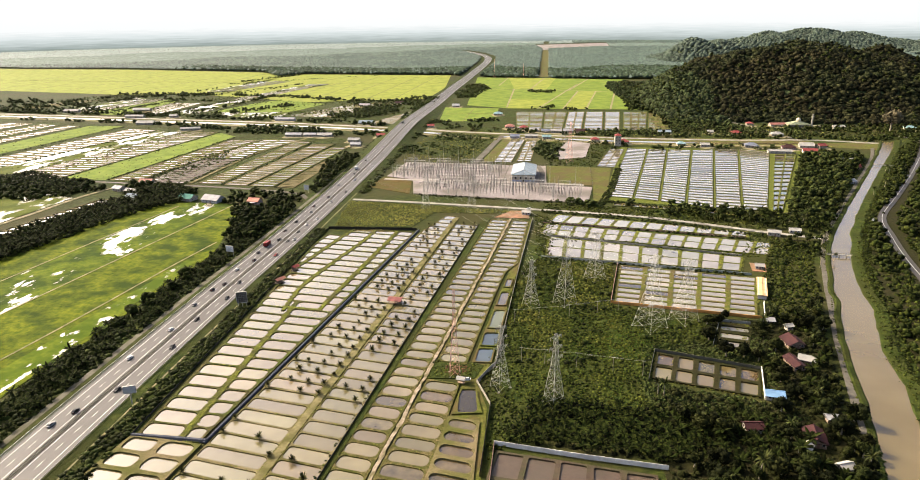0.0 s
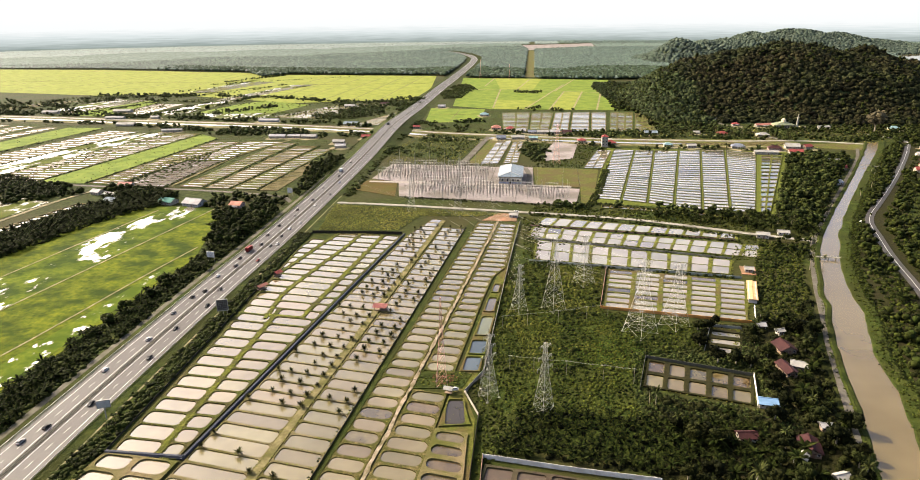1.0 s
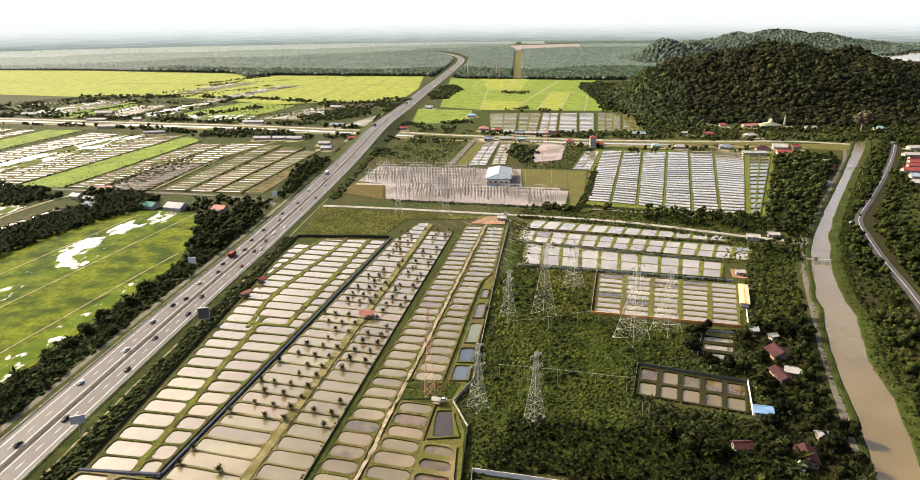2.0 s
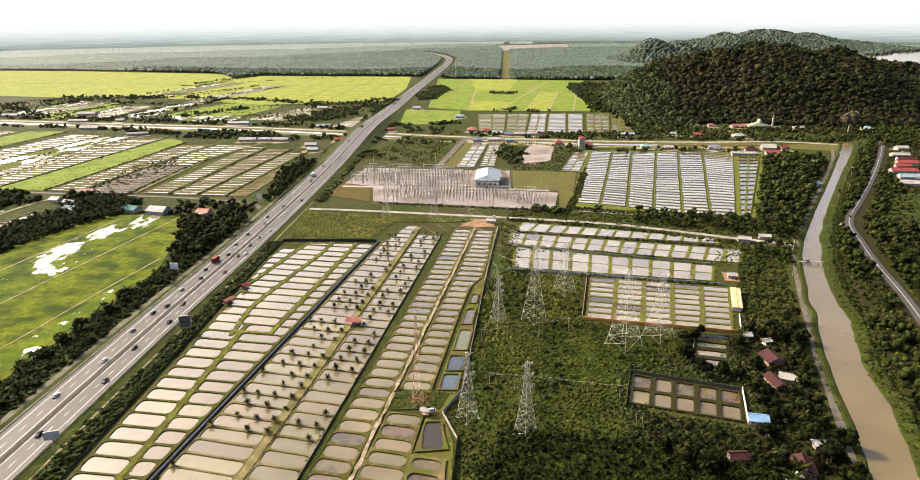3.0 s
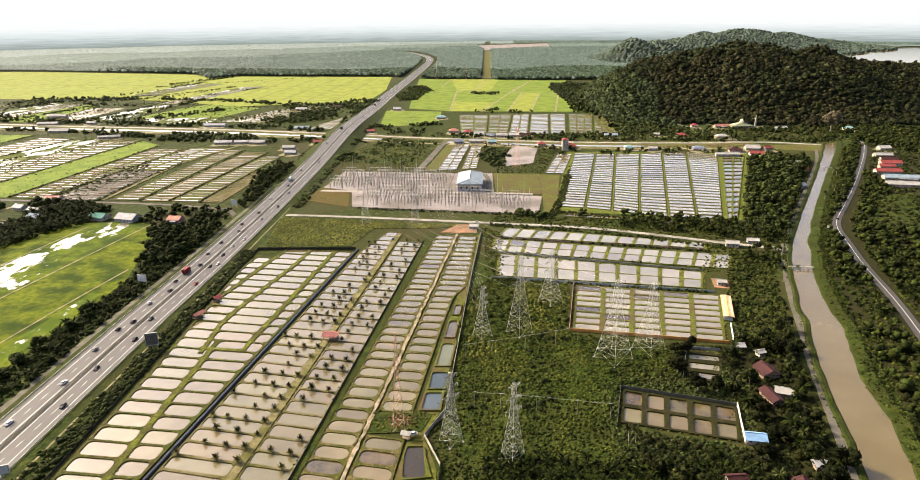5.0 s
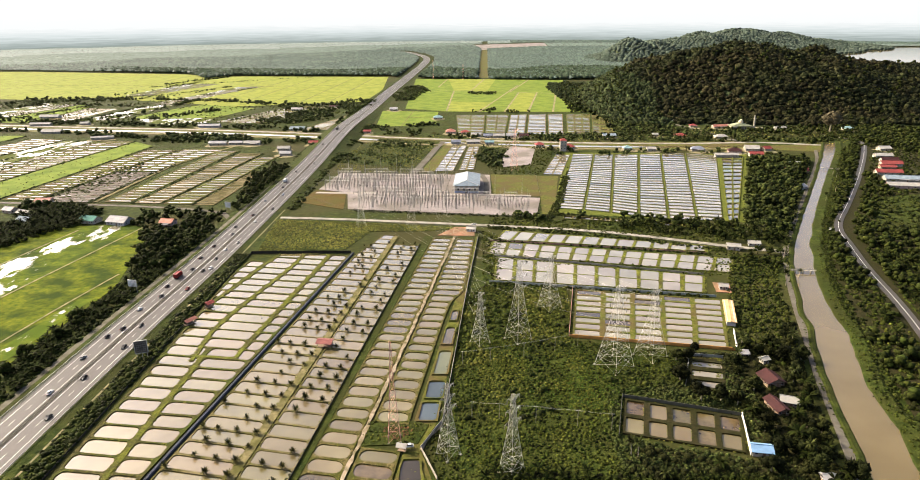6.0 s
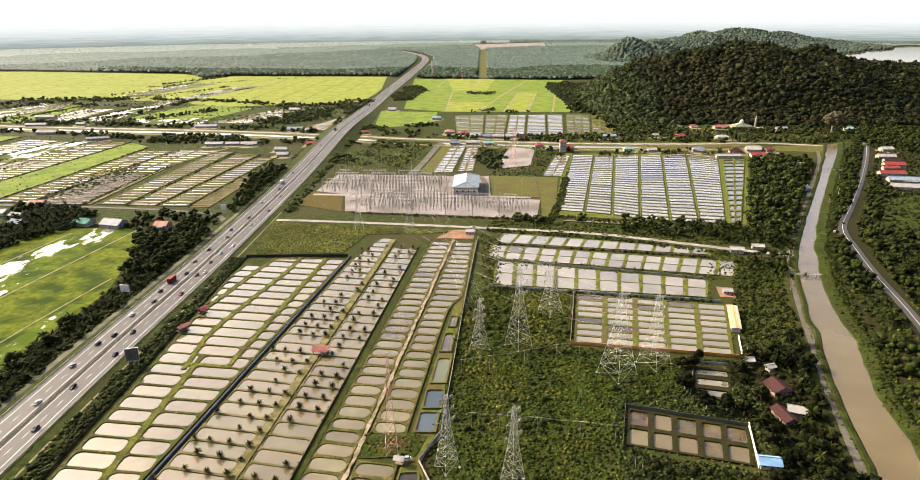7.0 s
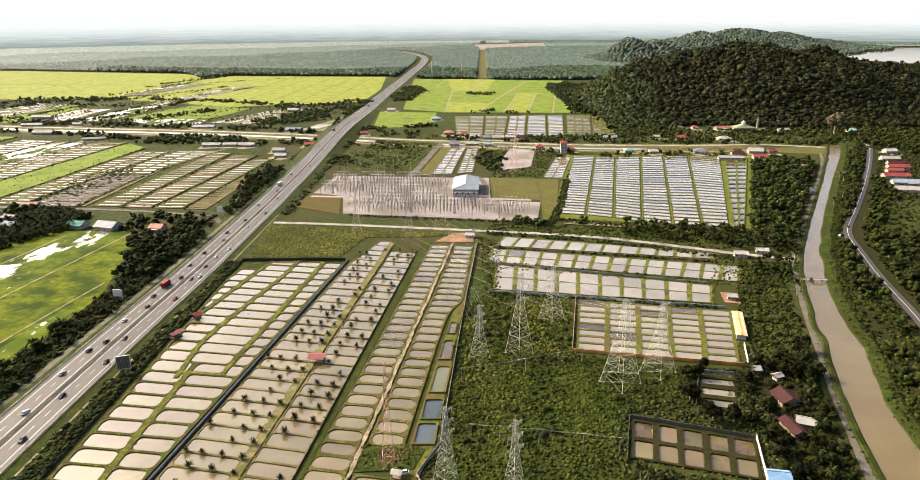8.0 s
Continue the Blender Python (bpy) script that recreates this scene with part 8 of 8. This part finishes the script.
def mosque():
    t = tagged(new("mosque"), "cream mosque with dome and slender minaret below the hill", "mosque")
    b = Build()
    b.box((0, 0, 3), (30, 18, 6))
    b.box((18, -6, 1.8), (26, 7, 3.6))
    part("wall", b, WALL["cream"], t)
    b = Build()
    b.add([(-16, -10, 6), (16, -10, 6), (16, 10, 6), (-16, 10, 6), (-4, -3, 10), (4, -3, 10), (4, 3, 10), (-4, 3, 10)], [(0, 1, 5, 4), (1, 2, 6, 5), (2, 3, 7, 6), (3, 0, 4, 7), (4, 5, 6, 7), (3, 2, 1, 0)])
    part("roof", b, flat("olive_roof", (0.16, 0.17, 0.10)), t)
    b = Build()
    b.tube((0, 0, 9.5), (0, 0, 11.2), 3.6, 3.6, 10)
    dome(b, (0, 0, 11.2), 3.5)
    part("dome", b, flat("pale_gold_dome", (0.55, 0.46, 0.30), 0.4), t)
    m = part("minaret", Build(), WALL["cream"], t)
    b = Build()
    b.tube((17, -9, 0), (17, -9, 17), 1.7, 1.3, 8)
    b.tube((17, -9, 17), (17, -9, 17.8), 2.2, 2.2, 8)
    b.tube((17, -9, 17.8), (17, -9, 21), 1.0, 0.9, 8)
    dome(b, (17, -9, 21), 1.1, 8)
    m.data = b.mesh("minaret", WALL["white"])
    for k in range(7):
        b = Build()
        b.box((-12.5 + 4.2 * k, -9, 2.6), (1.8, 0.25, 3.4))
        part("window", b, M_GLASS, t)
    t.matrix_basis = pose(424, 1068, 0.2, 0, 0, 4)


mosque()


def hut(x, y, z, w, d, rz, roof, label):
    """Open-sided pond hut: posts, floor, gabled roof, low rails."""
    t = tagged(new("pond_hut"), label, "hut")
    for sx in (-1, 1):
        for sy in (-1, 1):
            b = Build()
            b.box((sx * w * .42, sy * d * .42, 1.25), (0.14, 0.14, 2.5))
            part("post", b, WALL["timber"], t)
    b = Build()
    b.box((0, 0, 0.35), (w * .95, d * .95, 0.16))
    part("floor", b, WALL["timber"], t)
    b = Build()
    b.box((0, d * .3, 1.2), (w * .8, 0.1, 1.7))
    part("wall", b, WALL["timber"], t)
    b = Build()
    W2, D2 = w / 2 + .5, d / 2 + .5
    top = [(-W2, -D2, 2.4), (W2, -D2, 2.4), (W2, D2, 2.4), (-W2, D2, 2.4), (-W2, 0, 3.6), (W2, 0, 3.6)]
    b.add(top, [(0, 1, 5, 4), (2, 3, 4, 5)])
    b.add([(p[0], p[1], p[2] - .12) for p in top], [(4, 5, 1, 0), (5, 4, 3, 2)])
    part("roof", b, ROOF[roof], t)
    t.matrix_basis = pose(x, y, z, 0, 0, rz)


hut(-76.5, 374, 0.7, 8.0, 6.0, -8, "barn", "red-roofed open hut among pond palms")
hut(-161, 402, 0.6, 7.0, 3.4, 62, "rust", "long low hut with faded red roof beside ponds")
hut(-158.5, 426, 0.6, 5.0, 4.0, 62, "red", "small hut with red roof beside ponds")
hut(-27, 282, 0.6, 3.6, 2.4, -15, "white", "small white-roofed pump hut on a pond dyke")

# ---------- billboards and signs ----------
def billboard(x, y, z, w, h, clear, rz, face, legs, label, frame_mat=None):
    t = tagged(new("billboard"), label, "billboard")
    b = Build()
    b.box((0, 0, clear + h / 2), (w, 0.35, h))
    part("panel", b, face, t)
    b = Build()
    for s in (-1, 1):
        b.box((0, -0.02, clear + h / 2 + s * h / 2), (w + 0.3, 0.5, 0.25))
        b.box((s * w / 2, -0.02, clear + h / 2), (0.25, 0.5, h))
    part("frame", b, M_STEEL, t)
    for k in range(legs):
        b = Build()
        lx = 0 if legs == 1 else (-0.5 + k / (legs - 1)) * w * 0.8
        b.tube((lx, 0.3, 0), (lx, 0.3, clear + h * .8), 0.3 if legs == 1 else 0.16, 0.25 if legs == 1 else 0.14, 8)
        part("post", b, M_STEEL, t)
    b = Build()
    for k in range(1, 6):
        b.box((0, -0.22, clear + h * k / 6), (w, 0.08, 0.1))
        b.box((-w / 2 + w * k / 6, -0.22, clear + h / 2), (0.1, 0.08, h))
    part("lattice", b, M_STEEL, t)
    t.matrix_basis = pose(x, y, z, 0, 0, rz)


M_BOARD = flat("brown_board_back", (0.075, 0.06, 0.045), 0.85)
billboard(-170.5, 362, 0.3, 6.2, 7.0, 3.0, 18, M_BOARD, 3, "large brown billboard seen from its latticed back")
billboard(-216, 449, 0.3, 6.0, 4.4, 4.5, -10, flat("white_board", (0.6, 0.6, 0.58)), 2, "white billboard on posts beside the highway")
billboard(-177.5, 251, 1.2, 5.4, 3.6, 6.0, 20, flat("grey_sign_back", (0.40, 0.39, 0.37)), 1, "grey road sign on a single post")
billboard(-218, 640, 0.3, 6.0, 5.0, 3.0, -20, flat("white_board_far", (0.5, 0.52, 0.5)), 2, "small white billboard by the lane")

# ---------- walls and fences ----------
def wall_line(pts, h, thick, material, label, name="wall", posts=6.0, z=0.1):
    """A wall of panels between posts along a line."""
    t = tagged(new(name), label, name.replace("_", " "))
    for (x0, y0), (x1, y1) in zip(pts[:-1], pts[1:]):
        L = math.hypot(x1 - x0, y1 - y0)
        n = max(1, int(L / posts))
        a = math.atan2(y1 - y0, x1 - x0)
        for k in range(n):
            u = (k + 0.5) / n
            b = Build()
            b.box((x0 + (x1 - x0) * u, y0 + (y1 - y0) * u, z + h / 2 + 0.04 * ((k * 7) % 3 - 1)), (L / n - 0.12, thick, h), a)
            part("panel", b, material, t)
            b = Build()
            u = k / n
            b.box((x0 + (x1 - x0) * u, y0 + (y1 - y0) * u, z + h / 2), (thick + .12, thick + .12, h + 0.2), a)
            part("post", b, material, t)


M_ORANGE = flat("orange_painted_wall", (0.34, 0.165, 0.04))
M_WHITEB = flat("white_boards", (0.50, 0.47, 0.42), var=0.2)
M_RUSTY = flat("rust_brown_wall", (0.20, 0.12, 0.09), 0.8)
wall_line([(57, 383), (143.5, 366)], 1.8, 0.3, M_ORANGE, "long orange-painted wall round ponds")
wall_line([(143.5, 366), (150.5, 389)], 1.8, 0.3, M_WHITEB, "pale wall along ponds")
wall_line([(57, 383), (70, 451)], 1.8, 0.3, M_RUSTY, "rust-brown wall beside walled ponds")
wall_line([(16, 463), (70, 453), (158, 436)], 1.6, 0.25, flat("grey_green_wall", (0.18, 0.20, 0.18)), "dark grey-green fence between pond fields", "fence")
wall_line([(-9, 234.5), (28, 228), (60, 223.5)], 2.2, 0.18, M_WHITEB, "white corrugated board wall before muddy ponds", "fence", 2.4)
wall_line([(-9, 234.5), (-10, 200)], 2.0, 0.18, M_RUSTY, "brown weathered board fence beside ponds", "fence", 3.0)
wall_line([(64, 291), (72.5, 322), (122, 306)], 1.7, 0.2, flat("mossy_block_wall", (0.05, 0.05, 0.038)), "mossy grey block wall round murky ponds")
wall_line([(122, 306), (114.5, 278)], 1.9, 0.25, M_WHITEB, "white wall beside murky ponds")
wall_line([(105, 331), (116.5, 361), (133, 358)], 1.7, 0.2, flat("pale_grey_wall", (0.15, 0.155, 0.14)), "low grey wall round small ponds")
wall_line([(-161.5, 522.5), (-86, 522)], 2.2, 0.15, M_NET, "dark net fence along the ponds", "fence", 4.0)
wall_line([(-165.5, 229), (-164.8, 330), (-164, 430), (-161.5, 522.5)], 1.0, 0.1, M_NET, "dark net fence between scrub and ponds", "fence", 5.0)
wall_line([(-13.8, 214), (-12, 264)], 2.0, 0.12, M_NET, "dark net fence along the field edge", "fence", 4.0)
wall_line([(-12, 264), (-19.5, 283.5), (-11, 303), (1.5, 458), (11, 560)], 1.7, 0.15, flat("grey_brown_boards", (0.24, 0.21, 0.17)), "grey-brown board fence along the ponds", "fence", 5.0)
wall_line([(dyke2(y), y) for y in (190, 300, 420, 540)], 1.5, 0.12, M_NET, "dark net fence on the dyke", "fence", 5.0)
wall_line([(22, 514), (163, 474)], 1.3, 0.2, M_CONCRETE, "pale retaining wall between pond rows", "wall", 8.0)
wall_line([(20, 549), (182, 516)], 1.0, 0.2, M_RUSTY, "dark plank edge between pond rows", "wall", 8.0)

# footbridges over the river
def footbridge(x, y, length, rz, label):
    t = tagged(new("footbridge"), label, "bridge")
    b = Build()
    b.box((0, 0, 2.0), (length, 1.6, 0.25))
    part("deck", b, M_CONCRETE, t)
    for s in (-1, 1):
        b = Build()
        b.box((0, s * 0.75, 2.9), (length, 0.08, 0.1))
        for k in range(int(length / 2) + 1):
            b.box((-length / 2 + k * 2, s * 0.75, 2.5), (0.08, 0.08, 0.9))
        part("railing", b, M_CONCRETE, t)
    for k in (-0.3, 0, 0.3):
        b = Build()
        b.box((k * length, 0, 0.9), (0.4, 1.2, 2.2))
        part("pier", b, M_CONCRETE, t)
    t.matrix_basis = pose(x, y, 0, 0, 0, rz)


footbridge(232, 476, 17, -5, "narrow concrete footbridge over the muddy river")
footbridge(415, 787, 20, -25, "narrow concrete footbridge over the muddy river")

# the big lone tree on the common
def big_tree(x, y, h, r):
    t = tagged(new("rain_tree"), "huge round-crowned brownish tree on the grassy common", "tree")
    v, f = trunk_arr(h * 0.5, 1.3, 0.7, 8)
    part("trunk", mesh_arr("trunk", v, f, M_BARK, True), None, t)
    for k in range(5):
        a = 6.2832 * k / 5
        b = Build()
        b.tube((0, 0, h * .35), (math.cos(a) * r * .6, math.sin(a) * r * .6, h * .68), 0.5, 0.2, 6)
        part("limb", b, M_BARK, t)
    v, f = crown(77, r, h, 22, 900, ICO1)
    part("crown", mesh_arr("crown", v, f, mat("brownish_foliage", [(0.030, 0.025, 0.011), (0.052, 0.042, 0.02)], 0.5, 0.85, spec=0.15)), None, t)
    t.matrix_basis = pose(x, y, 0, 0, 0, 20)


big_tree(541, 1030, 30, 13)

# ---------- traffic ----------
M_TYRE = flat("tyre_rubber", (0.02, 0.02, 0.02), 0.9, stain=False)
M_LAMP = flat("headlamp", (0.7, 0.7, 0.68), 0.2, stain=False)
M_TAIL = flat("tail_lamp", (0.35, 0.02, 0.02), 0.3, stain=False)
PAINTS = {"black": (0.006, 0.006, 0.006), "white": (0.30, 0.295, 0.28), "silver": (0.12, 0.12, 0.118), "red": (0.10, 0.012, 0.010), "grey": (0.030, 0.029, 0.027), "blue": (0.02, 0.035, 0.08)}
PAINT_M = {k: mat("car_paint_" + k, [c, tuple(min(1, q * 1.06) for q in c)], 2.0, 0.5, spec=0.06) for k, c in PAINTS.items()}


def loft(b, rings):
    n = len(rings[0])
    v = [p for r in rings for p in r]
    f = [(j * n + k, j * n + (k + 1) % n, (j + 1) * n + (k + 1) % n, (j + 1) * n + k) for j in range(len(rings) - 1) for k in range(n)]
    f += [tuple(range(n))[::-1], tuple((len(rings) - 1) * n + k for k in range(n))]
    b.add(v, f)


def car(colour, tall=1.0):
    t = tagged(new("car"), "%s car driving on the highway" % colour, "car", "cars on the highway")
    b = Build()
    ring = lambda y, w, z0, z1: [(-w, y, z0), (w, y, z0), (w * 1.02, y, (z0 + z1) / 2), (w * .93, y, z1), (-w * .93, y, z1), (-w * 1.02, y, (z0 + z1) / 2)]
    loft(b, [ring(-2.15, .74, .42, .80), ring(-1.9, .86, .3, .92), ring(-.6, .88, .28, .96), ring(.9, .88, .28, .95), ring(1.9, .85, .3, .82), ring(2.2, .70, .42, .68)])
    body = part("body", b, PAINT_M[colour], t)
    b = Build()
    top = 1.46 * tall
    loft(b, [[(-.80, -1.75, .92), (.80, -1.75, .92), (.80, 1.0, .92), (-.80, 1.0, .92)], [(-.62, -1.15, top - .1), (.62, -1.15, top - .1), (.62, .15, top - .1), (-.62, .15, top - .1)]])
    part("windows", b, M_GLASS, t)
    b = Build()
    b.box((0, -.5, top - .06), (1.26, 1.5, 0.1), 0, 0, 0.92)
    part("roof", b, PAINT_M[colour], t)
    for sx in (-1, 1):
        for y in (-1.3, 1.35):
            b = Build()
            b.tube((sx * .72, y, .32), (sx * .92, y, .32), .32, .32, 10)
            w = part("wheel", b, M_TYRE, t)
            b = Build()
            b.tube((sx * .9, y, .32), (sx * .935, y, .32), .18, .18, 8)
            part("rim", b, M_STEEL, w)
        b = Build()
        b.box((sx * .6, 2.16, .62), (.34, .08, .16))
        part("headlight", b, M_LAMP, t)
        b = Build()
        b.box((sx * .6, -2.13, .70), (.34, .08, .16))
        part("tail_light", b, M_TAIL, t)
    return t


def lorry(colour):
    t = tagged(new("lorry"), "%s box lorry driving on the highway" % colour, "lorry")
    b = Build()
    b.box((0, 3.6, 1.7), (2.3, 1.9, 2.3), 0, 0, 0.94)
    part("cab", b, PAINT_M[colour], t)
    b = Build()
    b.box((0, 4.52, 2.1), (2.0, 0.14, 0.9))
    part("windscreen", b, M_GLASS, t)
    b = Build()
    b.box((0, -0.9, 2.2), (2.45, 6.8, 2.6))
    part("box", b, PAINT_M[colour], t)
    b = Build()
    b.box((0, 0, 0.75), (1.2, 9.0, 0.3))
    part("chassis", b, M_TYRE, t)
    for sx in (-1, 1):
        for y in (-3.2, -2.0, 3.5):
            b = Build()
            b.tube((sx * .8, y, .5), (sx * 1.15, y, .5), .5, .5, 10)
            part("wheel", b, M_TYRE, t)
    return t


CARS = {k: car(k) for k in PAINTS}
used = {}
TRAFFIC = [("silver", 232, -7.6), ("black", 243, -3.9), ("black", 262, 4.3), ("white", 292, -7.8), ("grey", 306, 7.9), ("white", 326, -4.0), ("black", 340, 4.4), ("silver", 360, -7.6), ("black", 372, 8.0), ("black", 384, -7.8), ("black", 394, -4.2), ("grey", 398, 4.2), ("white", 420, -7.7), ("grey", 440, -4.0), ("black", 456, -7.8), ("black", 487, -4.1), ("white", 489, 8.0), ("black", 484, 4.4),
           ("grey", 510, -7.8), ("black", 508, 4.4), ("black", 536, -7.6), ("white", 528, 4.2), ("white", 545, 7.8), ("silver", 566, -4.0), ("black", 585, -7.7), ("white", 600, 4.2), ("grey", 620, -4.0), ("black", 640, 7.8), ("white", 668, -7.6), ("blue", 690, 4.4), ("grey", 720, -4.1), ("white", 756, 8.0), ("black", 790, -7.6), ("grey", 830, 4.3), ("white", 876, -4.0), ("black", 940, -7.6), ("silver", 1010, 7.8), ("red", 452, 7.7), ("white", 1100, -4.0), ("black", 1180, 4.4), ("white", 1290, -7.6), ("grey", 1420, 4.2)]
for c, y, d in TRAFFIC:
    x, yy, z, h = hwy_at(y, d)
    m = pose(x, yy, z + 0.02, 0, 0, math.degrees(h) + (0 if d < 0 else 180))
    if c in used:
        copy_thing(CARS[c], m)
    else:
        used[c] = 1
        CARS[c].matrix_basis = m
for c, y, d in (("red", 473, -8.0), ("white", 744, -7.8), ("grey", 1050, -7.8)):
    x, yy, z, h = hwy_at(y, d)
    lorry(c).matrix_basis = pose(x, yy, z + 0.02, 0, 0, math.degrees(h) + (0 if d < 0 else 180))
for c, x, y, r in (("white", 300, 570, -30), ("silver", 378, 690, -33), ("white", 405, 728, 145), ("black", 395, 706, -33), ("white", 8, 590, 80)):
    t = copy_thing(CARS[c], pose(x, y, 0.52, 0, 0, r))
    tagged(t, "%s car on the country road" % c)
van = copy_thing(CARS["white"], pose(-24.6, 284, 0.9, 0, 0, 100))
tagged(van, "white van parked on a pond dyke beside a pylon", "van")
